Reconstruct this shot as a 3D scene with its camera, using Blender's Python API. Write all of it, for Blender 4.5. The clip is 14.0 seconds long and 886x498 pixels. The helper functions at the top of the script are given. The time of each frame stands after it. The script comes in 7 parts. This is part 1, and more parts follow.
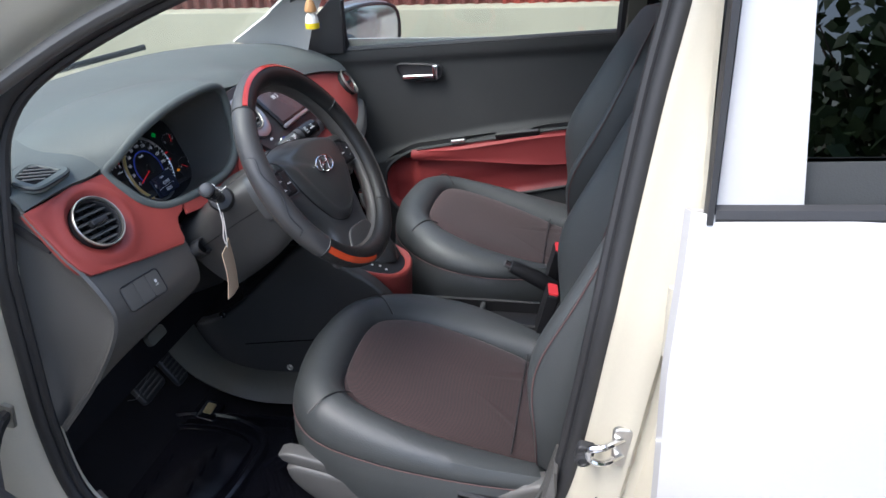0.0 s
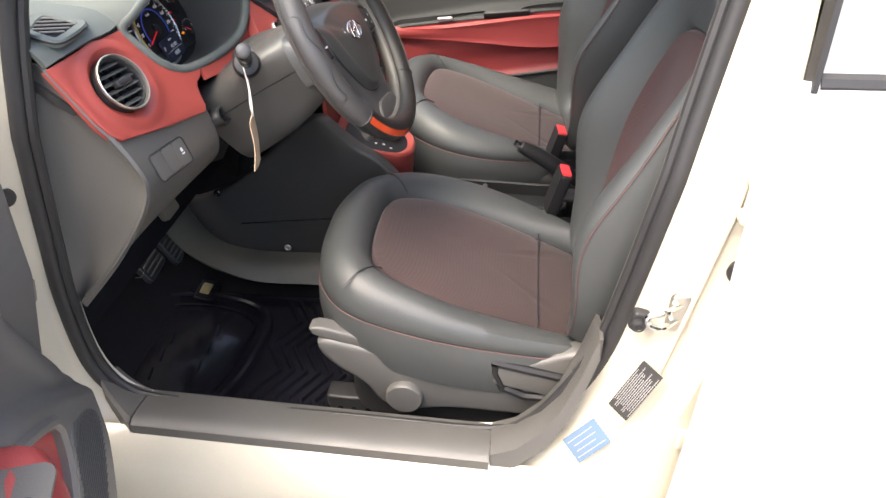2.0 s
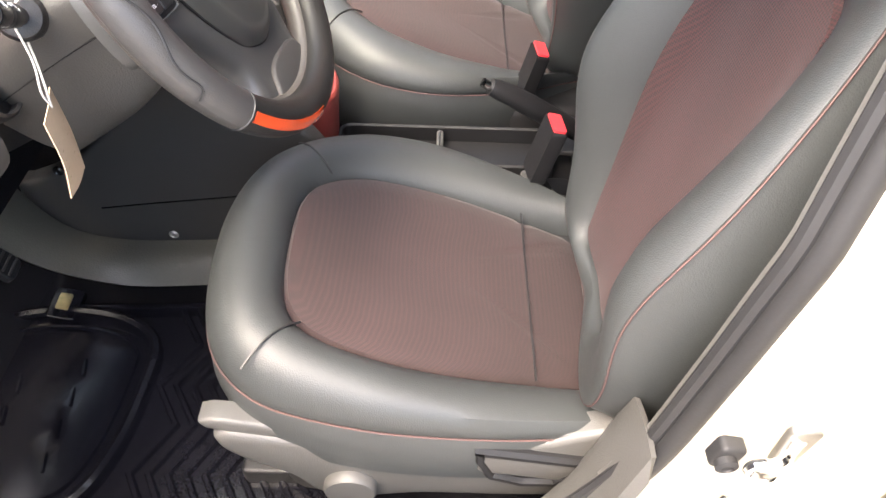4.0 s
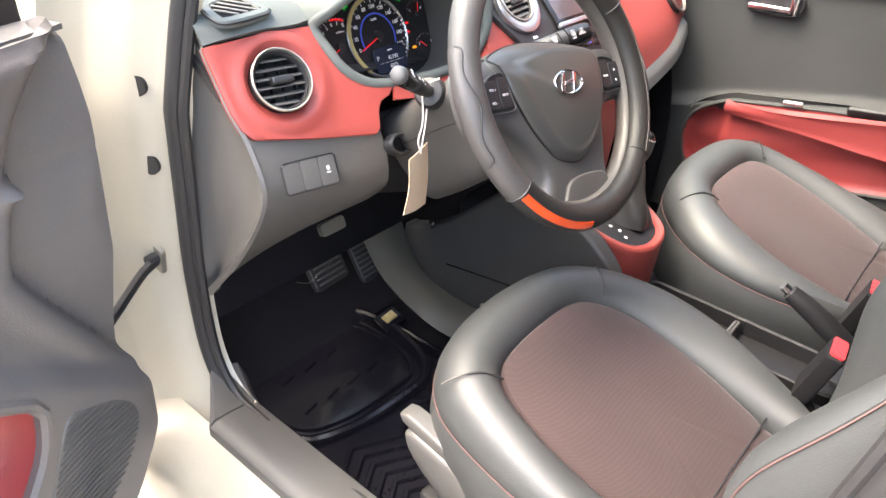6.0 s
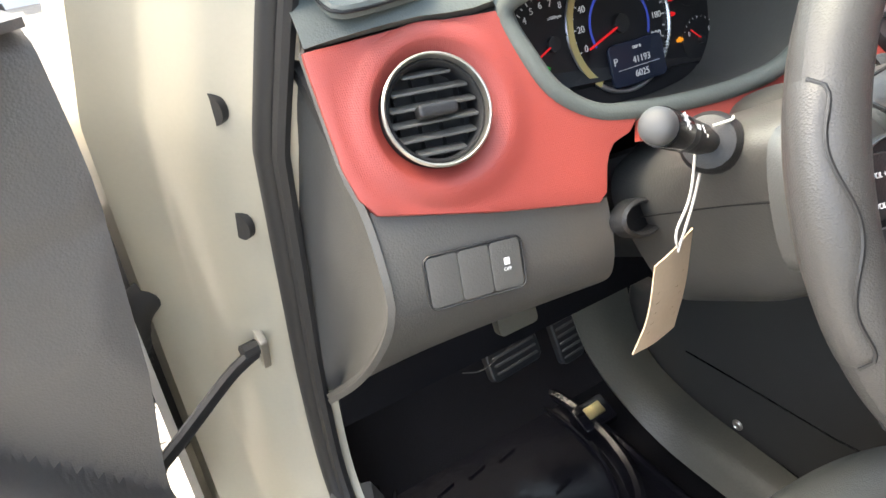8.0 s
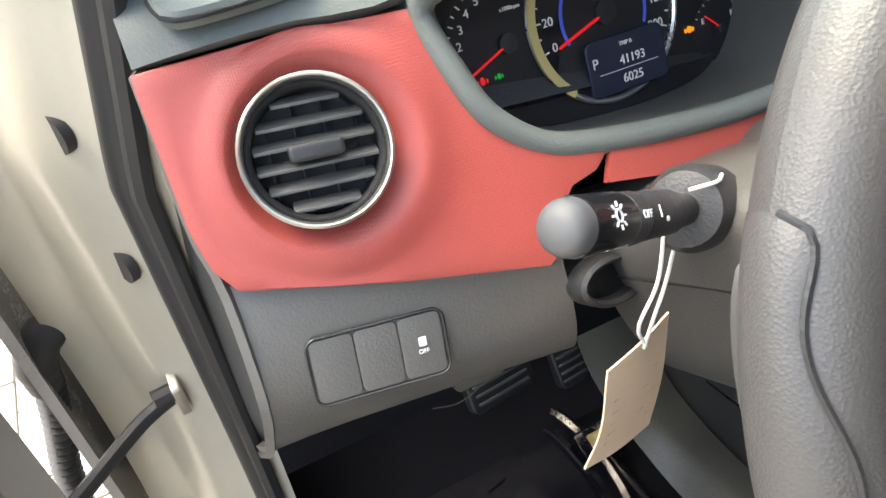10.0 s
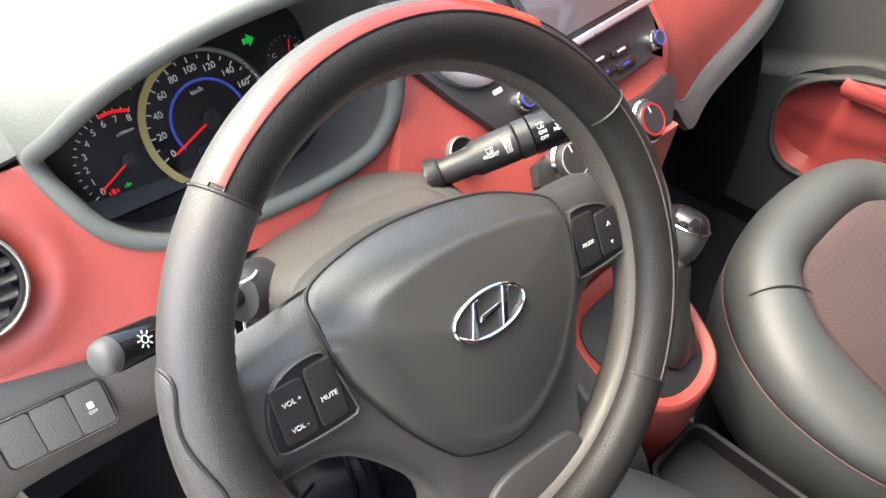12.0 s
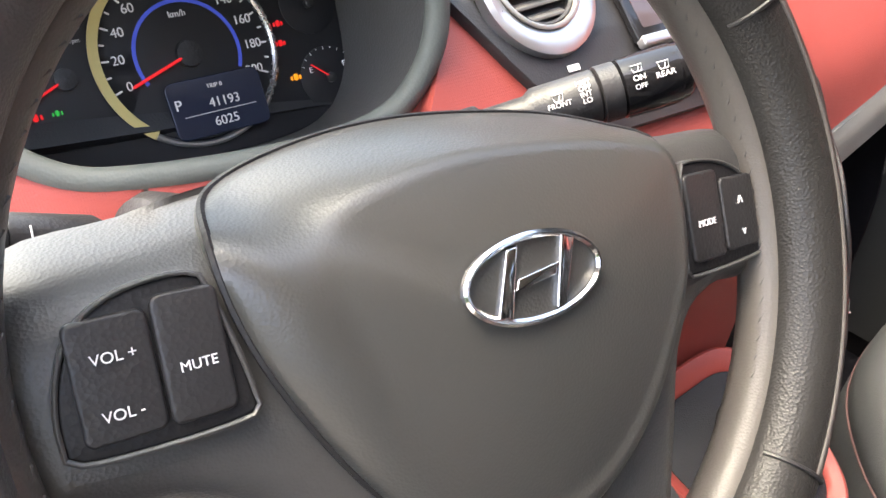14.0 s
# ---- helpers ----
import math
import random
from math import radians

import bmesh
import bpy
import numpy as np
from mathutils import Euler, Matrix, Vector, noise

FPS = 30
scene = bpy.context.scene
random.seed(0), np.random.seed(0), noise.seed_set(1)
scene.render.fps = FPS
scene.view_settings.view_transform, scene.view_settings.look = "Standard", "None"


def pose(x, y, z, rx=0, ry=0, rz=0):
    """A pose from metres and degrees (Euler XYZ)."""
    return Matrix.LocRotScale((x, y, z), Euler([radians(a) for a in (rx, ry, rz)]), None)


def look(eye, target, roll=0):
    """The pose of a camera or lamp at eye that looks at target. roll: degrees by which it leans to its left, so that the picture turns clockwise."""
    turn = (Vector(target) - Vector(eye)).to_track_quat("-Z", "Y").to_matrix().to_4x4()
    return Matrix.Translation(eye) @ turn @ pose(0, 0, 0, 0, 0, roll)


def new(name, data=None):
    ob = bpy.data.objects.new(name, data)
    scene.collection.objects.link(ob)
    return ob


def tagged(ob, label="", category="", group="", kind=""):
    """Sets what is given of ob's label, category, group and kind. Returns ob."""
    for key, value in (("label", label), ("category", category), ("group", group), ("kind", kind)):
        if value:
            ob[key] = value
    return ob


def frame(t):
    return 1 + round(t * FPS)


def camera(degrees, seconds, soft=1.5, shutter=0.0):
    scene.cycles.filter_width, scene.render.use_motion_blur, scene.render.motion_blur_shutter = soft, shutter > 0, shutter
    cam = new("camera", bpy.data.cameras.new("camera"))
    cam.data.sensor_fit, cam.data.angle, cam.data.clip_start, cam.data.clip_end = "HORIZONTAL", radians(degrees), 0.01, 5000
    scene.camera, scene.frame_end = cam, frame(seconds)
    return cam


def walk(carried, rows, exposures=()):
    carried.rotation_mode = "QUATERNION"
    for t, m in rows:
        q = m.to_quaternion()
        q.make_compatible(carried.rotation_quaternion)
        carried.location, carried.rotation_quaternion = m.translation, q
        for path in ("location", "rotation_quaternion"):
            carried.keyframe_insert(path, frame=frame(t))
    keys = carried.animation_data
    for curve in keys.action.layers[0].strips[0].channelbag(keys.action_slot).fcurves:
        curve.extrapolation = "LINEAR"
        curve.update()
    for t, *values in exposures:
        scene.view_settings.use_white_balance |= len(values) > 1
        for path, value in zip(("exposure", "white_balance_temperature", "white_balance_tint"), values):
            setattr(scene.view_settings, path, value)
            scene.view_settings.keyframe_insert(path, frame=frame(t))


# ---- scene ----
cam = camera(63.2, 14.0)
PATH = [
    (0, (-1.425, 0.002, 1.488), (0.318, 0.397, 0.591), -3.0),
    (0.5, (-1.514, 0.148, 1.514), (0.267, 0.396, 0.639), -3.3),
    (1, (-1.559, 0.181, 1.515), (0.224, 0.334, 0.622), -1.2),
    (1.5, (-1.567, 0.189, 1.504), (0.157, 0.323, 0.5), 0.5),
    (2, (-1.464, 0.193, 1.457), (0.165, 0.353, 0.307), 1.4),
    (2.2, (-1.373, 0.182, 1.435), (0.206, 0.354, 0.22), 1.4),
    (4.3, (-0.955, 0.251, 1.361), (0.422, 0.219, -0.089), 2.4),
    (4.5, (-0.944, 0.231, 1.369), (0.463, 0.257, -0.051), 1.9),
    (5, (-0.934, 0.165, 1.365), (0.567, 0.489, 0.084), 3.5),
    (5.5, (-0.959, 0.07, 1.362), (0.466, 0.829, 0.181), 5.0),
    (6, (-1.092, 0.01, 1.384), (0.21, 1.066, 0.295), 3.0),
    (6.5, (-1.162, -0.04, 1.412), (0.066, 1.139, 0.362), 2.9),
    (7, (-1.103, 0.032, 1.382), (0.017, 1.302, 0.316), 1.7),
    (7.5, (-0.911, 0.203, 1.328), (0.033, 1.561, 0.204), -0.5),
    (7.7, (-0.847, 0.27, 1.298), (0.041, 1.645, 0.149), -1.7),
    (9.8, (-0.618, 0.446, 1.235), (-0.005, 1.863, -0.036), -5.6),
    (10, (-0.603, 0.422, 1.252), (0.011, 1.819, -0.04), -6.1),
    (10.5, (-0.551, 0.362, 1.346), (0.212, 1.586, -0.039), -6.2),
    (11, (-0.526, 0.317, 1.398), (0.352, 1.407, -0.03), -5.4),
    (11.5, (-0.521, 0.283, 1.42), (0.412, 1.325, -0.01), -4.0),
    (12, (-0.506, 0.268, 1.418), (0.443, 1.309, -0.002), -2.3),
    (12.5, (-0.476, 0.277, 1.417), (0.431, 1.337, -0.016), -1.5),
    (13, (-0.471, 0.259, 1.402), (0.374, 1.332, -0.059), -2.1),
    (13.5, (-0.478, 0.247, 1.362), (0.412, 1.382, -0.023), -2.8),
    (14, (-0.435, 0.323, 1.213), (0.554, 1.643, 0.082), 0.9),
]
EXPOSURES = [(0, 0.36, 5600, 8), (0.4, 1.06, 6450, 10)] + [(t, e, k, w) for t, e, k, w in ((1.0, 1.2, 6650, 10), (2.2, 1.32, 6650, 10), (4.3, 2.0, 6750, 11), (5.5, 2.3, 6700, 11), (6.5, 1.92, 6850, 9), (7.7, 1.87, 6900, 4), (9.8, 1.78, 6800, 4), (10.1, 1.82, 6800, 5), (10.5, 1.83, 6750, 7), (12.5, 1.92, 6750, 9), (13.5, 1.95, 6800, 11), (14.0, 2.16, 7000, 11))]
walk(cam, [(t, look(eye, target, roll)) for t, eye, target, roll in PATH], EXPOSURES)

# ---- world, sun, exposure ----
world = bpy.data.worlds.new("sky")
scene.world = world
world.use_nodes = True
wn = world.node_tree.nodes
sky = wn.new("ShaderNodeTexSky")
sky.sky_type = "NISHITA"
sky.sun_disc = False
sky.sun_elevation, sky.sun_rotation = radians(62), radians(317)
sky.air_density, sky.dust_density, sky.ozone_density = 1.0, 6.0, 0.5
world.node_tree.links.new(sky.outputs[0], wn["Background"].inputs[0])
wn["Background"].inputs[1].default_value = 0.40
sun_data = bpy.data.lights.new("sun", "SUN")
sun_data.energy, sun_data.angle, sun_data.color = 0.85, radians(55), (1.0, 0.98, 0.95)
sun = new("sun", sun_data)
sun.matrix_world = look((-2.2, 2.4, 6.4), (0, 0.3, 0.6))


# ---- materials ----
def rgb(c):
    return (*c, 1.0)


def mat(name, col, rough=0.5, metal=0.0, var=0.12, var_scale=6.0, bumps=(), coat=0.0, spec=0.5, rvar=0.08, emit=None, alpha_tr=0.0):
    """A surface with stains at a large scale, grain at a small one and any number of relief layers (kind, scale, depth)."""
    m = bpy.data.materials.new(name)
    m.use_nodes = True
    n, l = m.node_tree.nodes, m.node_tree.links
    b = n["Principled BSDF"]
    b.inputs["Base Color"].default_value = rgb(col)
    b.inputs["Roughness"].default_value = rough
    b.inputs["Metallic"].default_value = metal
    b.inputs["Coat Weight"].default_value = coat
    b.inputs["Coat Roughness"].default_value = 0.05
    b.inputs["Specular IOR Level"].default_value = spec
    if alpha_tr:
        b.inputs["Transmission Weight"].default_value = alpha_tr
    tc = n.new("ShaderNodeTexCoord")
    if var:
        big, fine = n.new("ShaderNodeTexNoise"), n.new("ShaderNodeTexNoise")
        big.inputs["Scale"].default_value, fine.inputs["Scale"].default_value = var_scale, var_scale * 40
        big.inputs["Detail"].default_value = 5.0
        mixn = n.new("ShaderNodeMath")
        mixn.operation = "MULTIPLY_ADD"
        mixn.inputs[1].default_value = 0.35
        l.new(tc.outputs["Object"], big.inputs["Vector"])
        l.new(tc.outputs["Object"], fine.inputs["Vector"])
        l.new(fine.outputs[0], mixn.inputs[0])
        l.new(big.outputs[0], mixn.inputs[2])
        ramp = n.new("ShaderNodeMapRange")
        ramp.inputs[1].default_value, ramp.inputs[2].default_value = 0.35, 1.0
        ramp.inputs[3].default_value, ramp.inputs[4].default_value = 1 - var, 1 + var
        l.new(mixn.outputs[0], ramp.inputs[0])
        mul = n.new("ShaderNodeVectorMath")
        mul.operation = "SCALE"
        mul.inputs[0].default_value = col
        l.new(ramp.outputs[0], mul.inputs["Scale"])
        l.new(mul.outputs[0], b.inputs["Base Color"])
        rr = n.new("ShaderNodeMapRange")
        rr.inputs[1].default_value, rr.inputs[2].default_value = 0.3, 1.0
        rr.inputs[3].default_value, rr.inputs[4].default_value = max(0.02, rough - rvar), min(1, rough + rvar)
        l.new(mixn.outputs[0], rr.inputs[0])
        l.new(rr.outputs[0], b.inputs["Roughness"])
    last = None
    for kind, scale, depth in bumps:
        if kind == "noise":
            tex = n.new("ShaderNodeTexNoise")
            tex.inputs["Detail"].default_value = 3.0
        elif kind in ("cells", "dots"):
            tex = n.new("ShaderNodeTexVoronoi")
            if kind == "dots":
                tex.inputs["Randomness"].default_value = 0.0
        else:
            tex = n.new("ShaderNodeTexWave")
            tex.bands_direction = "DIAGONAL" if kind == "weave" else "Z"
        tex.inputs["Scale"].default_value = scale
        l.new(tc.outputs["Object"], tex.inputs["Vector"])
        bump = n.new("ShaderNodeBump")
        bump.inputs["Strength"].default_value = 0.6
        bump.inputs["Distance"].default_value = depth
        l.new(tex.outputs[0], bump.inputs["Height"])
        if last:
            l.new(last.outputs[0], bump.inputs["Normal"])
        last = bump
    if last:
        l.new(last.outputs[0], b.inputs["Normal"])
    if emit:
        b.inputs["Emission Color"].default_value = rgb(emit[0])
        b.inputs["Emission Strength"].default_value = emit[1]
    return m


def fabric_mat(name, ground, thread, size):
    """Woven seat cloth: dark dots in rows over a coloured ground."""
    m = mat(name, ground, 0.85, var=0.0)
    n, l = m.node_tree.nodes, m.node_tree.links
    b = n["Principled BSDF"]
    tc = n.new("ShaderNodeTexCoord")
    mp = n.new("ShaderNodeMapping")
    mp.inputs["Rotation"].default_value = (0, 0, radians(45))
    vor = n.new("ShaderNodeTexVoronoi")
    vor.inputs["Scale"].default_value = 1 / size
    vor.inputs["Randomness"].default_value = 0.12
    ramp = n.new("ShaderNodeValToRGB")
    ramp.color_ramp.elements[0].position, ramp.color_ramp.elements[1].position = 0.3, 0.62
    ramp.color_ramp.elements[0].color, ramp.color_ramp.elements[1].color = rgb(thread), rgb(ground)
    big = n.new("ShaderNodeTexNoise")
    big.inputs["Scale"].default_value = 5.0
    mix = n.new("ShaderNodeMix")
    mix.data_type, mix.blend_type = "RGBA", "MULTIPLY"
    mix.inputs[0].default_value = 0.55
    l.new(tc.outputs["Object"], mp.inputs[0])
    l.new(mp.outputs[0], vor.inputs["Vector"])
    l.new(tc.outputs["Object"], big.inputs["Vector"])
    l.new(vor.outputs[0], ramp.inputs[0])
    l.new(ramp.outputs[0], mix.inputs[6])
    l.new(big.outputs[0], mix.inputs[7])
    l.new(mix.outputs[2], b.inputs["Base Color"])
    bump = n.new("ShaderNodeBump")
    bump.inputs["Strength"].default_value, bump.inputs["Distance"].default_value = 0.5, 0.0006
    l.new(vor.outputs[0], bump.inputs["Height"])
    l.new(bump.outputs[0], b.inputs["Normal"])
    b.inputs["Sheen Weight"].default_value = 0.12
    return m


M_DASH = mat("dash plastic", (0.100, 0.112, 0.105), 0.50, bumps=(("cells", 520, 0.0003),), var=0.1, spec=0.33)
M_TRIM = mat("grey plastic", (0.083, 0.081, 0.076), 0.44, bumps=(("cells", 520, 0.0003),), var=0.12, spec=0.6)
# one door plastic in two tones: M_DOOR paled by daylight, M_PDOOR darkened by shade
M_DOOR = mat("lit door plastic", (0.114, 0.109, 0.104), 0.45, bumps=(("cells", 520, 0.0003),), var=0.12, spec=0.6)
M_PDOOR = mat("shaded door plastic", (0.046, 0.048, 0.047), 0.62, bumps=(("cells", 520, 0.0003),), var=0.12, spec=0.25)
M_DARK = mat("black plastic", (0.022, 0.022, 0.023), 0.42, bumps=(("cells", 600, 0.0003),), var=0.15)
M_PIANO = mat("gloss black", (0.01, 0.01, 0.011), 0.12, var=0.1, rvar=0.03)
M_RED = mat("red plastic", (0.30, 0.053, 0.042), 0.45, bumps=(("dots", 620, 0.0003), ("cells", 900, 0.0002)), var=0.06, var_scale=3)
M_REDSOFT = mat("red vinyl", (0.27, 0.043, 0.042), 0.46, bumps=(("cells", 500, 0.0003),), var=0.08)
M_LEATHER = mat("black leather", (0.040, 0.044, 0.044), 0.52, bumps=(("cells", 620, 0.00028), ("noise", 26, 0.0012)), var=0.18, spec=0.75)
M_BLACK = mat("matt black plastic", (0.013, 0.013, 0.014), 0.5, bumps=(("cells", 600, 0.0003),), var=0.15, spec=0.35)
M_COVER = mat("wheel cover leather", (0.018, 0.018, 0.017), 0.40, spec=0.4, bumps=(("cells", 760, 0.00045), ("noise", 90, 0.00013)), var=0.15)
M_GRIP = mat("smooth grip leather", (0.056, 0.054, 0.052), 0.42, bumps=(("cells", 900, 0.0003), ("noise", 70, 0.00018)), var=0.1, spec=0.6)
M_RIM = mat("wheel rim leather", (0.055, 0.055, 0.053), 0.36, bumps=(("cells", 850, 0.0002),), var=0.1, spec=0.7)
M_SHROUD = mat("column plastic", (0.057, 0.056, 0.053), 0.44, bumps=(("cells", 520, 0.0003),), var=0.1, spec=0.55)
M_PAD = mat("airbag plastic", (0.044, 0.045, 0.042), 0.36, bumps=(("cells", 800, 0.00018),), var=0.05, spec=0.75, rvar=0.02)
M_FABRIC = fabric_mat("seat cloth", (0.088, 0.030, 0.030), (0.030, 0.021, 0.020), 0.0030)
M_CLOTH = fabric_mat("seat cloth fine", (0.062, 0.032, 0.031), (0.032, 0.023, 0.022), 0.0022)
M_STITCH = mat("red thread", (0.10, 0.056, 0.052), 0.7, var=0.1)
M_THREAD = mat("grey thread", (0.07, 0.066, 0.062), 0.7, var=0.1)
M_WHITE = mat("white paint", (0.46, 0.453, 0.443), 0.25, coat=0.6, var=0.03, rvar=0.05)
M_JAMB = mat("cream door jamb paint", (0.46, 0.428, 0.34), 0.35, coat=0.3, var=0.06, bumps=(("noise", 12, 0.001),))
M_RUBBER = mat("rubber", (0.02, 0.02, 0.021), 0.55, bumps=(("noise", 300, 0.0004),), var=0.2)
M_MAT = mat("floor mat rubber", (0.008, 0.008, 0.011), 0.16, bumps=(("noise", 60, 0.0004),), var=0.3, rvar=0.08, spec=0.35)
M_CARPET = mat("carpet", (0.009, 0.009, 0.011), 0.95, bumps=(("noise", 700, 0.002),), var=0.3, spec=0.12)
M_CONSOLE = mat("console plastic", (0.046, 0.045, 0.043), 0.45, bumps=(("cells", 560, 0.0003),), var=0.15)
M_TUNNEL = mat("tunnel plastic", (0.082, 0.079, 0.064), 0.42, bumps=(("cells", 300, 0.0004), ("noise", 8, 0.002)), var=0.2)
M_CHROME = mat("chrome", (0.75, 0.75, 0.76), 0.12, 1.0, var=0.05)
M_SILVER = mat("satin silver", (0.55, 0.55, 0.56), 0.3, 0.9, var=0.05)
M_RING = mat("satin vent ring", (0.46, 0.44, 0.39), 0.38, 0.9, var=0.05)
M_STEEL = mat("zinc steel", (0.5, 0.48, 0.43), 0.35, 0.9, var=0.2)
M_PAPER = mat("kraft tag card", (0.62, 0.47, 0.32), 0.85, var=0.1, bumps=(("noise", 300, 0.0002),))
M_STRING = mat("string", (0.7, 0.68, 0.64), 0.9, var=0.1)
M_ORANGE = mat("orange gloss insert", (0.62, 0.075, 0.02), 0.14, coat=0.8, var=0.25, var_scale=25)
M_REDINS = mat("red gloss insert", (0.36, 0.03, 0.02), 0.20, coat=0.35, var=0.25, var_scale=25)
M_BUCKLE = mat("red buckle button", (0.75, 0.05, 0.06), 0.4, var=0.05)
M_PRINT = mat("white print", (0.75, 0.75, 0.75), 0.5, var=0)
M_PRINTGREY = mat("grey print", (0.30, 0.30, 0.30), 0.5, var=0)
M_CAP = mat("light grey cap", (0.075, 0.075, 0.075), 0.45, var=0.05)
M_HEAD = mat("roof lining", (0.62, 0.60, 0.56), 0.9, bumps=(("noise", 400, 0.001),), var=0.05)
M_LABELBK = mat("black sticker", (0.03, 0.03, 0.03), 0.4, var=0.1)
M_LABELBL = mat("blue sticker", (0.105, 0.165, 0.245), 0.35, var=0.1)
M_GOLD = mat("gold mat badge", (0.62, 0.50, 0.26), 0.3, 0.8, var=0.25, var_scale=80)
M_LEDR = mat("red lit mark", (0.3, 0.0, 0.0), 0.5, var=0, emit=((1, 0.02, 0.03), 0.16))
M_LEDG = mat("green lit mark", (0.0, 0.2, 0.02), 0.5, var=0, emit=((0.02, 0.8, 0.10), 0.10))
M_LEDO = mat("amber lit mark", (0.3, 0.1, 0.0), 0.5, var=0, emit=((1, 0.35, 0.02), 0.25))
M_LEDW = mat("lit white print", (0.5, 0.5, 0.5), 0.5, var=0, emit=((0.9, 0.9, 1.0), 0.05))
M_LEDB = mat("blue lit ring", (0.02, 0.04, 0.3), 0.5, var=0, emit=((0.10, 0.16, 0.9), 0.075))
M_LCD = mat("blue display", (0.012, 0.016, 0.030), 0.25, var=0, emit=((0.02, 0.03, 0.08), 0.03))
M_GAUGE = mat("gauge face", (0.012, 0.012, 0.014), 0.5, var=0.1)
M_YELLOW = mat("pale gold dial arc", (0.62, 0.52, 0.22), 0.35, 0.3, var=0.05)
M_SCREEN = mat("screen glass", (0.05, 0.04, 0.045), 0.1, var=0.05, emit=((0.30, 0.22, 0.23), 0.06))


def glass_mat(name, tint, gloss=0.07, rough=0.0):
    m = bpy.data.materials.new(name)
    m.use_nodes = True
    n, l = m.node_tree.nodes, m.node_tree.links
    for x in list(n):
        if x.type == "BSDF_PRINCIPLED":
            n.remove(x)
    t, g, mx = n.new("ShaderNodeBsdfTransparent"), n.new("ShaderNodeBsdfGlossy"), n.new("ShaderNodeMixShader")
    t.inputs[0].default_value = rgb(tint)
    g.inputs["Roughness"].default_value = rough
    mx.inputs[0].default_value = gloss
    l.new(t.outputs[0], mx.inputs[1])
    l.new(g.outputs[0], mx.inputs[2])
    l.new(mx.outputs[0], n["Material Output"].inputs[0])
    return m


M_GLASS = glass_mat("window glass", (0.86, 0.9, 0.88))
M_TINT = glass_mat("tinted glass", (0.05, 0.05, 0.05), 0.10)


# ---- geometry helpers ----
def A(p):
    return np.array(p, float)


def cr(pts, n=48, closed=False):
    """Smooth curve through the points, n samples at even arc length."""
    p = A(pts)
    if closed:
        q = np.vstack([p[-1:], p, p[:2]])
        segs = len(p)
    else:
        q = np.vstack([2 * p[:1] - p[1:2], p, 2 * p[-1:] - p[-2:-1]])
        segs = len(p) - 1
    out = []
    for i in range(segs):
        a, b, c, d = q[i : i + 4]
        for u in np.linspace(0, 1, 20, endpoint=False):
            out.append(0.5 * (2 * b + (c - a) * u + (2 * a - 5 * b + 4 * c - d) * u * u + (3 * b - a - 3 * c + d) * u**3))
    out.append(q[-2] if not closed else p[0])
    out = A(out)
    s = np.r_[0, np.cumsum(np.linalg.norm(np.diff(out, axis=0), axis=1))]
    want = np.linspace(0, s[-1], n, endpoint=not closed)
    return np.stack([np.interp(want, s, out[:, k]) for k in range(out.shape[1])], 1)


def grid(P, cu=False, cv=False):
    """Quads over an m x n array of points; cu, cv close the first or second way."""
    m, n = P.shape[:2]
    f = []
    for i in range(m if cu else m - 1):
        for j in range(n if cv else n - 1):
            i2, j2 = (i + 1) % m, (j + 1) % n
            f.append((i * n + j, i * n + j2, i2 * n + j2, i2 * n + j))
    return [tuple(v) for v in P.reshape(-1, 3)], f


def join(*parts):
    v, f = [], []
    for pv, pf in parts:
        k = len(v)
        v += [tuple(x) for x in pv]
        f += [tuple(i + k for i in x) for x in pf]
    return v, f


def normals(P):
    du, dv = np.gradient(P, axis=0), np.gradient(P, axis=1)
    n = np.cross(du, dv)
    return n / (np.linalg.norm(n, axis=2, keepdims=True) + 1e-12)


def shell(P, th):
    """A sheet of points with thickness th to the back of its normal."""
    m, n = P.shape[:2]
    Q = P - normals(P) * th
    v, f = grid(P)
    k = m * n
    v = v + [tuple(x) for x in Q.reshape(-1, 3)]
    f = f + [tuple(i + k for i in reversed(x)) for x in f]
    ring = [j for j in range(n)] + [i * n + n - 1 for i in range(1, m)] + [(m - 1) * n + j for j in range(n - 2, -1, -1)] + [i * n for i in range(m - 2, 0, -1)]
    for a, b in zip(ring, ring[1:] + ring[:1]):
        f.append((b, a, a + k, b + k))
    return v, f


def coons(bottom, top, left, right, nu=24, nv=16, bulge=0.0):
    """Surface between four curves: bottom and top run along u, left and right along v."""
    b, t, l, r = cr(bottom, nu), cr(top, nu), cr(left, nv), cr(right, nv)
    u, v = np.linspace(0, 1, nu)[None, :, None], np.linspace(0, 1, nv)[:, None, None]
    P = (1 - v) * b[None] + v * t[None] + (1 - u) * l[:, None] + u * r[:, None]
    P -= (1 - u) * (1 - v) * b[0] + u * (1 - v) * b[-1] + (1 - u) * v * t[0] + u * v * t[-1]
    if bulge:
        P = P + normals(P) * bulge * np.sin(np.pi * u) ** 0.7 * np.sin(np.pi * v) ** 0.7
    return P


def loft(rings, closed=True, cap=(False, False)):
    """Skin over rings of equally many points."""
    P = A(rings)
    v, f = grid(P, cv=closed)
    n = P.shape[1]
    if cap[0]:
        f.append(tuple(range(n))[::-1])
    if cap[1]:
        f.append(tuple((len(rings) - 1) * n + i for i in range(n)))
    return v, f


